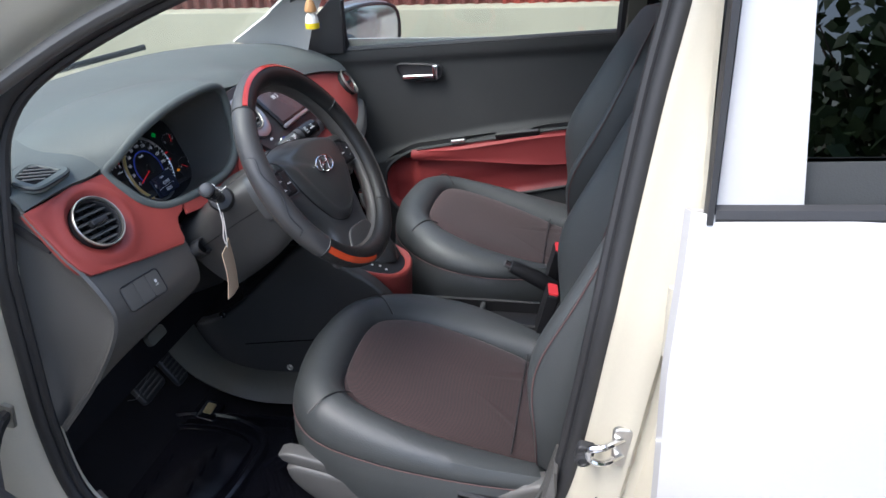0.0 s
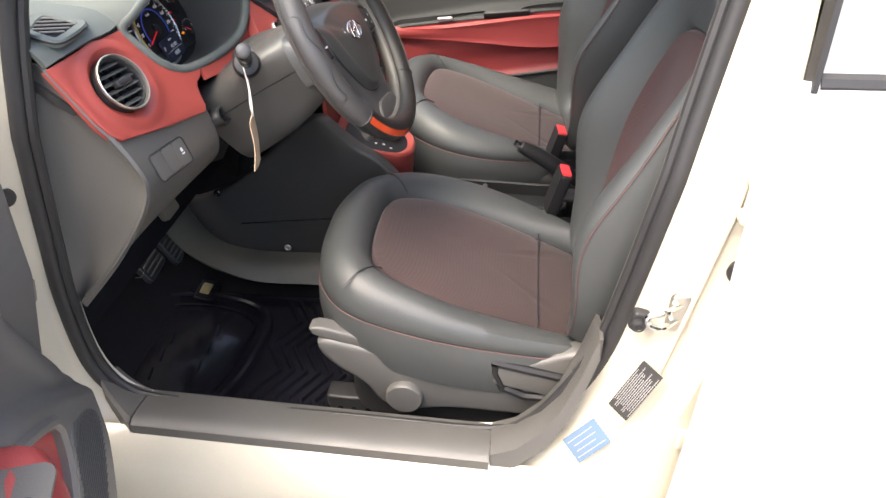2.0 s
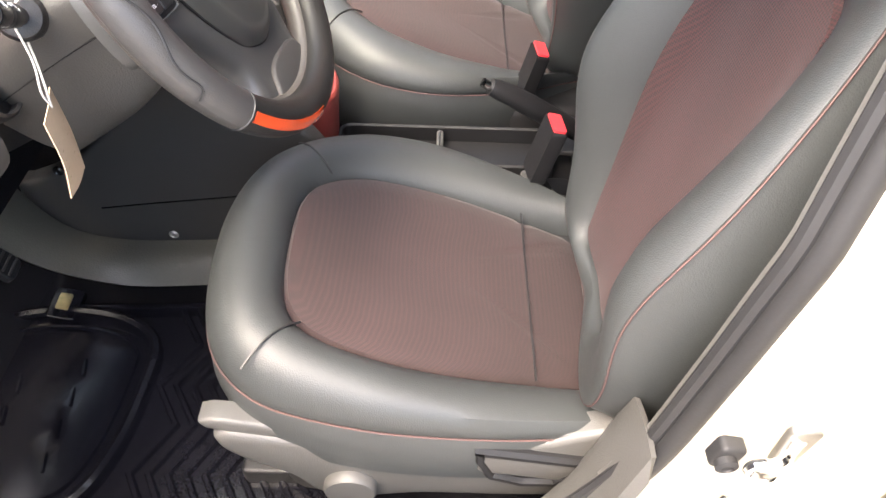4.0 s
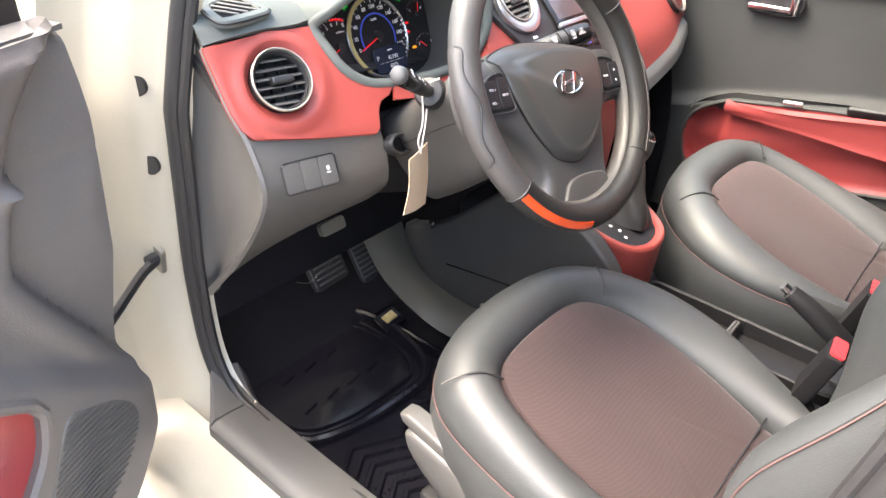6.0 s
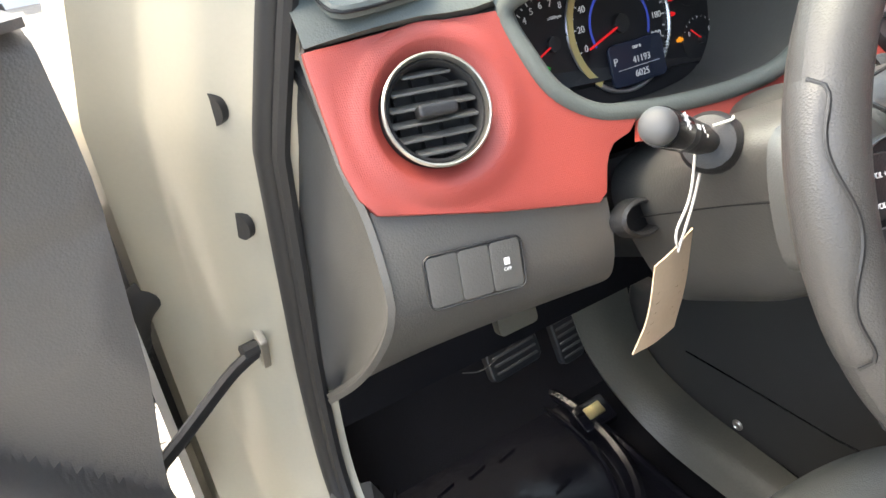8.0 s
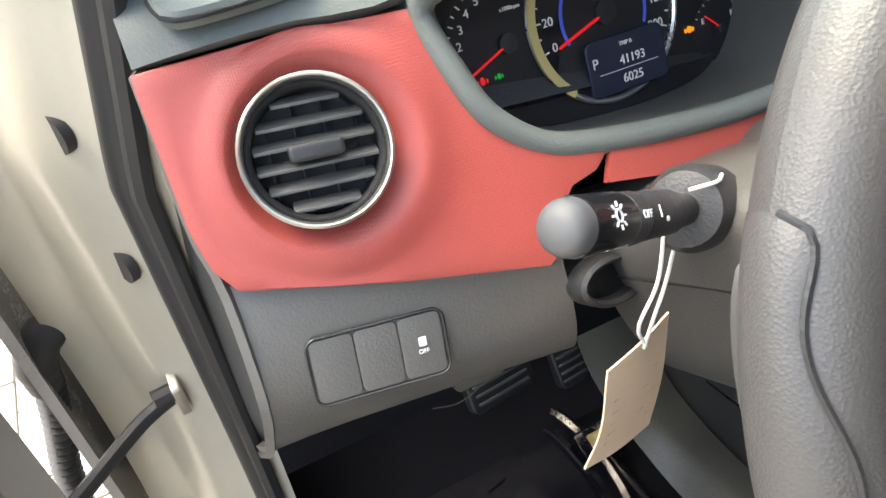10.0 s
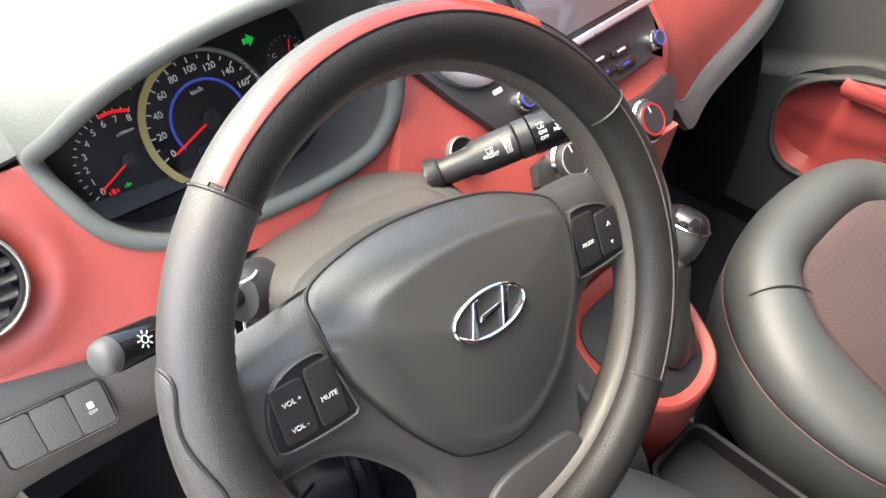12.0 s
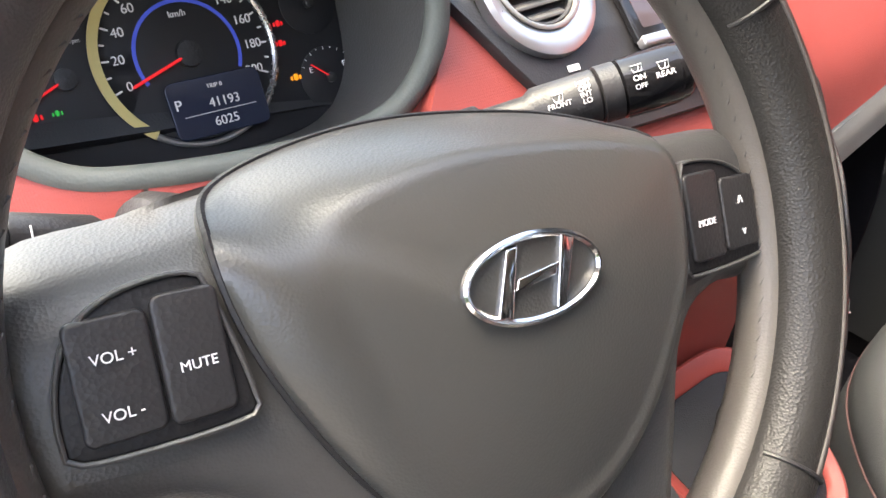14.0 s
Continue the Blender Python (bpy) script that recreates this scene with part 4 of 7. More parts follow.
vent_insert(pvm, 0.040, dash, radians(-3))
glove = coons([(0.175, 0.655, 0.84), (0.45, 0.72, 0.785), (0.70, 0.75, 0.83)], [(0.20, 0.632, 0.93), (0.30, 0.652, 0.853), (0.42, 0.686, 0.836), (0.60, 0.702, 0.870), (0.712, 0.733, 0.923)], [(0.175, 0.655, 0.84), (0.19, 0.635, 0.89), (0.20, 0.632, 0.93)], [(0.70, 0.75, 0.83), (0.71, 0.735, 0.88), (0.712, 0.733, 0.923)], 30, 16)
part("glovebox", shell(glove[::-1], 0.006), M_TRIM, dash, "dark grey glovebox panel")
under = coons([(-0.386, 0.85, 0.76), (-0.15, 0.75, 0.72)], [(-0.39, 0.70, 0.95), (-0.20, 0.672, 0.96)], [(-0.386, 0.85, 0.76), (-0.39, 0.72, 0.85), (-0.39, 0.70, 0.95)], [(-0.15, 0.75, 0.72), (-0.16, 0.70, 0.82), (-0.20, 0.672, 0.96)], 10, 10)
part("column_recess", shell(under[::-1] + A((0, 0.05, 0)), 0.006), M_DARK, dash)

core = coons([(-0.60, 0.90, 0.62), (0.69, 0.90, 0.62)], [(-0.60, 0.90, 1.075), (-0.2, 0.90, 1.09), (0.2, 0.90, 1.08), (0.69, 0.90, 1.02)], [(-0.60, 0.90, 0.62), (-0.60, 0.90, 1.075)], [(0.69, 0.90, 0.62), (0.69, 0.90, 1.02)], 8, 4)
part("core", shell(core, 0.02), M_CARPET, dash)
shade = coons([(0.17, 0.66, 0.838), (0.45, 0.725, 0.783), (0.70, 0.755, 0.828)], [(0.17, 0.90, 0.80), (0.45, 0.90, 0.77), (0.70, 0.90, 0.79)], [(0.17, 0.66, 0.838), (0.17, 0.90, 0.80)], [(0.70, 0.755, 0.828), (0.70, 0.90, 0.79)], 12, 4)
part("underside", shell(shade, 0.006), M_DARK, dash)
for x_ in (-0.597,):
    fill = coons([(x_, 0.80, 1.02), (0.69, 0.80, 0.90)], [(x_, 0.90, 1.09), (0.69, 0.90, 1.03)], [(x_, 0.80, 1.02), (x_, 0.90, 1.09)], [(0.69, 0.80, 0.90), (0.69, 0.90, 1.03)], 6, 4)
    part("core", shell(fill, 0.01), M_DARK, dash)

# ---- switch pod below the vent ----
pm = fr3((-0.526, 0.7085, 0.924), (0.081, -0.0125, -0.004), (0.0, 0.42, 0.91))
pod = part("switch_pod", put(pm, frame_ring(rrect(0.0865, 0.0450, 0.008), 0.0016, 0.0022, 0.0006, -0.001)), M_DARK, dash, "row of three grey switches")
for k in range(3):
    sw = part("switch", put(pm, put(fr3((-0.0272 + k * 0.0272, 0, -0.002), (1, 0, 0), (0, 1, 0)), plate(rrect(0.0268, 0.0405, 0.004), 0.0024, 0.0007))), M_TRIM, pod)
    if k == 2:
        part("mark", put(pm, put(fr3((0.0272, 0.003, 0.0012), (1, 0, 0), (0, 1, 0)), box(0.005, 0.006, 0.0004, 0.0001))), M_PRINT, sw)
        words("lettering", "OFF", 0.004, pm @ fr3((0.0272, -0.0035, 0.0014), (1, 0, 0), (0, 1, 0)), M_PRINT, sw)

# ---- instruments ----
gauge = thing("instrument_cluster", tuple(GC), "lit instrument cluster with speedometer, rev counter and fuel gauge", "gauge")
gl2 = to2(GM, deep)
part("face", put(GM, plate(gl2, 0.004, 0.001, z0=-0.004)), M_GAUGE, gauge)


def gpt(x, y, z=0.0):
    return GM @ fr3((x, y, z), (1, 0, 0), (0, 1, 0))


def arc(r0, r1, a0, a1, m, name, material, parent, h=0.0012, n=40):
    P = [[(r * math.cos(t), r * math.sin(t), z) for r, z in ((r0, 0), (r0, h), (r1, h), (r1, 0))] for t in np.radians(np.linspace(a0, a1, n))]
    return part(name, put(m, grid(A(P))), material, parent)


def dial(cx, cy, r, a0, a1, labels, size, needle, name, majors, nf=0.68, parent=gauge, mat_tick=M_LEDW):
    m = gpt(cx, cy)
    d = part(name, put(m, revolve([(r, 0), (r, 0.0008), (r * 0.98, 0.001), (0.0005, 0.001)], 40)), M_GAUGE, parent)
    for k in range(majors):
        for half in (0, 1):
            if half and k == majors - 1:
                continue
            t = radians(a0 + (a1 - a0) * (k + 0.5 * half) / (majors - 1))
            ln = r * (0.09 if not half else 0.06)
            mm = m @ fr3(((r * 0.985 - ln / 2) * math.cos(t), (r * 0.985 - ln / 2) * math.sin(t), 0.001), (math.cos(t), math.sin(t), 0), (-math.sin(t), math.cos(t), 0))
            part("tick", put(mm, box(ln, r * 0.022, 0.0003, 0.0001)), mat_tick, d)
    for txt, frac in labels:
        t = radians(a0 + (a1 - a0) * frac)
        words("numeral", txt, size, m @ fr3((r * nf * math.cos(t), r * nf * math.sin(t), 0.0013), (1, 0, 0), (0, 1, 0)), mat_tick, d)
    t = radians(needle)
    nm = m @ fr3((r * 0.40 * math.cos(t), r * 0.40 * math.sin(t), 0.004), (math.cos(t), math.sin(t), 0), (-math.sin(t), math.cos(t), 0))
    part("needle", put(nm, box(r * 0.78, r * 0.035, 0.0012, 0.0004)), M_LEDR, d, "red needle")
    part("hub", put(m, revolve([(r * 0.16, 0.001), (r * 0.15, 0.005), (0.0005, 0.006)], 20)), M_DARK, d)
    return d


SP = (0.0035, -0.025)
speed = dial(SP[0], SP[1], 0.058, 197, -24, [(str(20 * k), k / 10) for k in range(11)], 0.0086, 199, "speedometer", 11, 0.80)
part("bezel", put(gpt(*SP), frame_ring(oval(0.0640, 0.0640, 56), 0.0045, 0.004, 0.0015)), M_SILVER, speed, "silver dial rim")
arc(0.0580, 0.0645, 100, 232, gpt(SP[0], SP[1], 0.0042), "gold_arc", M_YELLOW, speed)
arc(0.0345, 0.037, -25, 205, gpt(SP[0], SP[1], 0.0012), "blue_arc", M_LEDB, speed, 0.0004)
words("lettering", "km/h", 0.006, gpt(SP[0], SP[1] + 0.027, 0.0014), M_LEDW, speed)
tach = dial(-0.077, -0.026, 0.045, 205, 62, [(str(k), k / 8) for k in range(9)], 0.0082, 203, "rev_counter", 9, 0.78)
words("lettering", "x1000rpm", 0.0038, gpt(-0.069, -0.004, 0.0014), M_LEDW, tach)
arc(0.040, 0.043, 62, 98, gpt(-0.077, -0.026, 0.0012), "red_zone", M_LEDR, tach, 0.0004)
fuel = dial(0.103, -0.062, 0.024, 150, 30, [("E", 0.0), ("F", 1.0)], 0.006, 140, "fuel_gauge", 5)
temp = dial(0.100, -0.006, 0.022, 150, 30, [("C", 0.0), ("H", 1.0)], 0.006, 70, "temperature_gauge", 5)
lcd = part("trip_display", put(gpt(0.012, -0.062, 0.0045), plate(rrect(0.068, 0.040, 0.006), 0.003, 0.001)), M_LCD, gauge, "dim blue trip display")
words("lettering", "P", 0.010, gpt(-0.016, -0.058, 0.0079), M_LEDW, lcd)
words("lettering", "41193", 0.009, gpt(0.016, -0.0605, 0.0079), M_LEDW, lcd)
words("lettering", "6025", 0.009, gpt(0.014, -0.0735, 0.0079), M_LEDW, lcd)
words("lettering", "TRIP B", 0.004, gpt(0.012, -0.049, 0.0079), M_LEDW, lcd)
part("rule", put(gpt(0.012, -0.0665, 0.0077), box(0.052, 0.0005, 0.0003, 0.0001)), M_LEDW, lcd)
for x, y, s, mm in ((-0.101, -0.045, 0.0048, M_LEDR), (-0.088, -0.045, 0.0035, M_LEDG), (-0.075, -0.058, 0.0042, M_LEDG), (0.0757, -0.056, 0.0045, M_LEDO), (0.071, -0.030, 0.0042, M_LEDR), (0.073, -0.016, 0.004, M_LEDR)):
    lamp = part("warning_lamp", put(gpt(x, y), plate(rrect(s * 0.7, s * 1.1, s * 0.3, 3), 0.002, 0.0005)), mm, gauge)
    for dx in (-0.75, 0.75):
        part("mark", put(gpt(x + dx * s, y - 0.1 * s), box(s * 0.35, s * 0.7, 0.0016, 0.0004)), mm, lamp)
for x, y, sgn in ((-0.047, 0.030, -1), (0.069, 0.024, 1)):
    part("turn_arrow", put(gpt(x, y), plate(dense([(sgn * 0.0065, 0), (0, 0.0055), (0, 0.0025), (-sgn * 0.0055, 0.0025), (-sgn * 0.0055, -0.0025), (0, -0.0025), (0, -0.0055)], k=3), 0.0015, 0.0003)), M_LEDG, gauge)

# ---- steering wheel ----
wa, wr = radians(30.5), radians(-7.6)
WN, WU = A((0, -math.cos(wa), math.sin(wa))), A((0, math.sin(wa), math.cos(wa)))
WC = A((-0.2865, 0.4685, 1.0618))
WX = math.cos(wr) * A((1, 0, 0)) + math.sin(wr) * WU
WM = fr3(WC, WX, -math.sin(wr) * A((1, 0, 0)) + math.cos(wr) * WU)
wheel = thing("steering_wheel", tuple(WC), "black leather steering wheel in a stitched cover with orange inserts", "steering wheel")
RR, RT = 0.1775, 0.0184
RX = -0.006
M_CORE = mat("inner rim leather", (0.076, 0.070, 0.062), 0.4, bumps=(("cells", 850, 0.0002),), var=0.1)


def rim_patch(a0, a1, t0, t1, off, n=40, k=9):
    """Points on the rim between two angles round the wheel and two round the tube; t = 0 is outwards, pi / 2 towards the driver."""
    P = []
    for a in np.linspace(a0, a1, n):
        row = []
        for t in np.linspace(t0, t1, k):
            rr = RT + off
            row.append((RX + (RR + rr * math.cos(t)) * math.cos(a), (RR + rr * math.cos(t)) * math.sin(a), rr * math.sin(t) - 0.006))
        P.append(row)
    return A(P)


cover = part("rim_cover", put(WM, grid(rim_patch(radians(31), radians(135), 0.72, 2 * np.pi - 1.3, 0, 60, 24))), M_COVER, wheel, "grained black leather wheel cover")
part("outer_cover", put(WM, grid(rim_patch(radians(31), radians(135), -1.3, 0.72, 0.0002, 60, 12))), M_GRIP, cover, "smooth grey leather outside the insert")
for a0, a1, m_ in ((135, 220, M_GRIP), (220, 318, M_COVER), (318, 391, M_COVER)):
    part("rim_cover", put(WM, grid(rim_patch(radians(a0), radians(a1), 0, 2 * np.pi, 0.0003 if m_ is M_GRIP else 0, 50, 29))), m_, wheel)
part("rim_core", put(WM, tube([(RX + 0.1690 * math.cos(a), 0.1690 * math.sin(a), -0.019) for a in np.linspace(0, 2 * np.pi, 90, endpoint=False)], 0.0150, 16, True)), M_CORE, wheel, "grey leather rim inside the cover")
part("insert", put(WM, shell(rim_patch(radians(58), radians(134), 0.72, 1.14, 0.0012), 0.003)), M_REDINS, cover, "glossy red insert strip")
part("insert", put(WM, shell(rim_patch(radians(221), radians(262), 0.55, 1.12, 0.0012, 24), 0.003)), M_ORANGE, cover, "glossy orange insert strip")
for a in (31, 135, 220, 318):
    part("seam", put(WM, tube(rim_patch(radians(a), radians(a + 0.1), -0.8, 2.9, 0.0004, 2, 20)[0], 0.0011, 6)), M_DARK, cover)
for r_t in (0.70, 1.16):
    part("stitch_line", put(WM, tube(rim_patch(radians(31), radians(135), r_t, r_t, 0.0003, 50, 1)[:, 0], 0.0007, 5)), M_DARK, cover)
part("stitch_line", put(WM, tube(rim_patch(radians(-42), radians(31), 1.5, 1.5, 0.0003, 50, 1)[:, 0], 0.0008, 5)), M_THREAD, cover)
# shaped thumb grips with piping
for g in (radians(183), radians(-3)):
    P = []
    for u in np.linspace(-1, 1, 40):
        a = g + u * 0.37
        wdt = math.sqrt(max(0, 1 - u**6)) * (0.72 + 0.28 * math.cos(u * 5.2))
        row = []
        for w in np.linspace(-1, 1, 13):
            t = 0.15 + (1.05 * wdt if w > 0 else 0.9) * w
            rr = RT + 0.0006 + 0.0022 * (1 - w * w) * math.sqrt(max(0, 1 - u**4))
            row.append((RX + (RR + rr * math.cos(t)) * math.cos(a), (RR + rr * math.cos(t)) * math.sin(a), rr * math.sin(t) - 0.006))
        P.append(row)
    P = A(P)
    gr = part("thumb_grip", put(WM, shell(P, 0.004)), M_GRIP, cover, "smooth padded thumb grip")
    part("piping", put(WM, tube(P[:, -1], 0.0012, 6)), M_DARK, gr)
# stitches on the inner edge
st = []
for a in np.linspace(0, 2 * np.pi, 110, endpoint=False):
    if not (radians(200) < a < radians(330)):
        r1 = 0.1550
        st.append(put(fr3((RX + r1 * math.cos(a), r1 * math.sin(a), -0.0135), (math.cos(a + 1.2), math.sin(a + 1.2), 0.4), (0, 0, 1)), box(0.0050, 0.0008, 0.0007, 0.0002)))
part("stitching", put(WM, join(*st)), M_THREAD, cover, "grey hand stitching")

# hub, spokes, pads
def wring(pts, n=96):
    return cr(pts, n, True)


edge3 = wring([(-0.092, 0.050, -0.046), (-0.055, 0.062, -0.050), (-0.01, 0.066, -0.050), (0.045, 0.061, -0.045), (0.078, 0.050, -0.032), (0.095, 0.036, -0.018), (0.093, 0.0, -0.014), (0.086, -0.03, -0.014), (0.055, -0.078, -0.015), (0.010, -0.104, -0.016), (-0.033, -0.096, -0.018), (-0.055, -0.076, -0.017), (-0.078, -0.042, -0.016), (-0.097, -0.002, -0.0145), (-0.103, 0.032, -0.018)])
face3 = wring([(-0.066, 0.030, -0.014), (-0.045, 0.040, -0.013), (-0.008, 0.046, -0.012), (0.045, 0.043, -0.010), (0.074, 0.036, -0.008), (0.085, 0.026, -0.006), (0.084, 0.0, -0.004), (0.076, -0.026, -0.004), (0.047, -0.068, -0.006), (0.010, -0.088, -0.007), (-0.024, -0.080, -0.007), (-0.040, -0.062, -0.006), (-0.056, -0.034, -0.006), (-0.068, -0.002, -0.007), (-0.072, 0.018, -0.009)])
body = cr([(-0.165, 0.034), (-0.12, 0.046), (-0.085, 0.052), (0.0, 0.058), (0.06, 0.052), (0.10, 0.042), (0.165, 0.034), (0.168, -0.03), (0.125, -0.034), (0.100, -0.05), (0.086, -0.09), (0.075, -0.13), (0.070, -0.170), (0.02, -0.176), (-0.06, -0.172), (-0.075, -0.15), (-0.066, -0.11), (-0.095, -0.066), (-0.125, -0.044), (-0.166, -0.034)], 110, True)
sv, sf = plate(body, 0.034, 0.016, 0.00001, z0=-0.052)
sv = A(sv)
fall = np.clip((sv[:, 1] - 0.010) / 0.040, 0, 1) ** 1.5 * np.clip((0.085 - sv[:, 0]) / 0.08, 0, 1) * (sv[:, 2] > -0.051)
sv[:, 2] = np.maximum(sv[:, 2] - 0.030 * fall, -0.0515)
sp = part("spoke_body", put(WM, ([tuple(q) for q in sv], sf)), M_RIM, wheel, "dark grey spoke trim")
ctr = A((0.005, -0.015, 0.0))
pad = [edge3 - A((0, 0, 0.02)), edge3]
for s_ in (0.12, 0.5, 0.88):
    pad.append(edge3 * (1 - s_) + face3 * s_ + A((0, 0, 0.004 * math.sin(math.pi * s_))))
pad.append(face3)
for s_ in (0.94, 0.8, 0.6, 0.35, 0.1):
    q = ctr + (face3 - ctr) * s_
    q[:, 2] = face3[:, 2] * s_**2 + 0.0
    pad.append(q)
airbag = part("airbag_cover", put(WM, loft([cr(np.vstack([p, p[:1]]), 97)[:96] for p in pad], cap=(False, True))), M_PAD, wheel, "grained black airbag cover", 60)
words("embossed_lettering", "AIRBAG", 0.008, WM @ fr3((0.024, -0.052, -0.0042), (1, 0, 0), (0, 1, 0)), M_PAD, airbag, 0.0008)
part("pad_gap", put(WM, tube(edge3 - A((0, 0, 0.001)), 0.0015, 6, True)), M_BLACK, airbag)
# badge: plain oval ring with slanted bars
BM = WM @ fr3((0.001, -0.001, -0.0006), (1, 0, 0), (0, 1, 0))
bo = cr(oval(0.0315, 0.0165, 48), 48, True)
badge = part("badge", put(BM, frame_ring(bo, 0.0028, 0.003, 0.001)), M_CHROME, wheel, "oval chrome badge")
part("backing", put(BM, plate(inset(bo, 0.002), 0.0008, 0.0003)), M_PAD, badge)
for pts in ([(-0.0195, -0.0105), (-0.0135, -0.0125), (-0.0065, 0.0125), (-0.0115, 0.0118)], [(0.0065, -0.0125), (0.0115, -0.0118), (0.0195, 0.0105), (0.0135, 0.0125)], [(-0.0105, -0.0035), (-0.0085, 0.001), (0.0105, 0.0035), (0.0085, -0.001)]):
    part("bar", put(BM, plate(dense(pts, k=4), 0.0028, 0.0008)), M_CHROME, badge)


def button_pad(sx, out, splitx, texts):
    m = WM @ fr3((0, 0, -0.0185), (1, 0, 0), (0, 1, 0))
    bp = part("button_pad", put(m, plate(out, 0.004, 0.0015)), M_BLACK, sp, "black button pad")
    part("pad_edge", put(m, frame_ring(inset(out, -0.0012), 0.0016, 0.0052, 0.0006)), M_RIM, bp)
    for (cx, cy, w, h) in splitx:
        part("button", put(m, put(fr3((cx, cy, 0.003), (1, 0, 0), (0, 1, 0)), plate(rrect(w, h, 0.003), 0.003, 0.0012))), M_DARK, bp)
    for txt, x, y, s in texts:
        words("lettering", txt, s, m @ fr3((x, y, 0.0062), (1, 0, 0), (0, 1, 0)), M_PRINT, bp)


lo = cr([(-0.150, 0.004), (-0.143, 0.017), (-0.130, 0.024), (-0.112, 0.025), (-0.107, 0.018), (-0.100, -0.014), (-0.104, -0.021), (-0.146, -0.020), (-0.152, -0.013)], 40, True)
button_pad(-1, lo, [(-0.136, 0.001, 0.022, 0.035), (-0.1145, 0.002, 0.019, 0.038)], [("VOL +", -0.1355, 0.007, 0.0044), ("VOL -", -0.136, -0.009, 0.0044), ("MUTE", -0.1140, -0.001, 0.0042)])
ro = cr([(0.101, 0.022), (0.108, 0.027), (0.128, 0.024), (0.142, 0.016), (0.152, 0.0), (0.155, -0.014), (0.150, -0.021), (0.102, -0.023), (0.097, -0.017)], 40, True)
button_pad(1, ro, [(0.1115, 0.002, 0.022, 0.040), (0.1355, 0.000, 0.023, 0.034)], [("MODE", 0.1115, -0.001, 0.0042), ("^", 0.136, 0.004, 0.009), ("v", 0.136, -0.009, 0.006)])
low = cr([(-0.045, -0.168), (-0.038, -0.142), (-0.028, -0.130), (-0.008, -0.124), (0.03, -0.124), (0.052, -0.128), (0.062, -0.145), (0.062, -0.168)], 40, True)
part("lower_spoke", put(WM, plate(low, 0.008, 0.003, z0=-0.021)), M_SHROUD, sp, "satin grey lower spoke cover")

# ---- column, stalks, key tag ----
col = thing("steering_column", (-0.29, 0.6, 0.95), "dark grey plastic steering column shroud", "steering column")
AX = -WN
secs = []
for d, hw, up, dn, pw in ((0.045, 0.050, 0.048, 0.055, 2.3), (0.06, 0.064, 0.057, 0.068, 2.6), (0.11, 0.074, 0.059, 0.080, 2.8), (0.17, 0.078, 0.057, 0.098, 2.8), (0.24, 0.076, 0.052, 0.110, 2.8), (0.30, 0.074, 0.050, 0.115, 2.6)):
    o = oval(hw, 1, 40, pw + 2.0 * math.exp(-(((d - 0.15) / 0.05) ** 2)))
    o[:, 0] *= 1 + 0.20 * math.exp(-(((d - 0.15) / 0.045) ** 2)) * np.clip(1.5 * o[:, 1], 0, 1)
    o[:, 1] = np.where(o[:, 1] > 0, o[:, 1] * up, o[:, 1] * dn)
    o[:, 0] *= 1 - 0.30 * np.clip(-o[:, 1] / dn, 0, 1) ** 0.7
    secs.append(WC + AX * d + o[:, :1] * A((1, 0, 0)) + o[:, 1:] * WU)
part("shroud", loft(np.swapaxes(A([cr(A(c), 14) for c in np.swapaxes(A(secs), 0, 1)]), 0, 1), cap=(True, True)), M_SHROUD, col)


tt_, pp_ = np.meshgrid(np.linspace(0, 2 * np.pi, 28, endpoint=False), np.linspace(0.12, np.pi - 0.12, 14))
lump = np.stack([-0.232 + 0.058 * np.sin(pp_) * np.cos(tt_), 0.632 + 0.082 * np.sin(pp_) * np.sin(tt_), 1.002 + 0.0305 * np.cos(pp_) - 0.30 * 0.082 * np.sin(pp_) * np.sin(tt_)], 2)
part("shroud_shoulder", loft(list(lump[::-1]), cap=(True, True)), M_SHROUD, col, "rounded shroud corner under the wiper stalk")
part("lock_ring", put(fr3((-0.372, 0.690, 0.925), (0.95, 0.10, -0.28), (0.15, 0.45, 0.88)), frame_ring(oval(0.030, 0.017, 40), 0.005, 0.016, 0.003, -0.006)), M_DARK, col, "black oval lock surround")
part("lock_blank", put(fr3((-0.372, 0.690, 0.925), (0.95, 0.10, -0.28), (0.15, 0.45, 0.88)), plate(oval(0.026, 0.0135, 40), 0.004, 0.001, z0=-0.006)), M_BLACK, col)
shr = [WC + AX * d + o_ for d, o_ in ((0.075, 0.058 * WU), (0.17, 0.0575 * WU), (0.28, 0.0515 * WU))]
for sx_ in (-1, 1):
    part("shroud_seam", tube([p + A((sx_ * 0.0765, 0, 0)) - WU * 0.060 for p in shr], 0.0010, 5), M_BLACK, col)


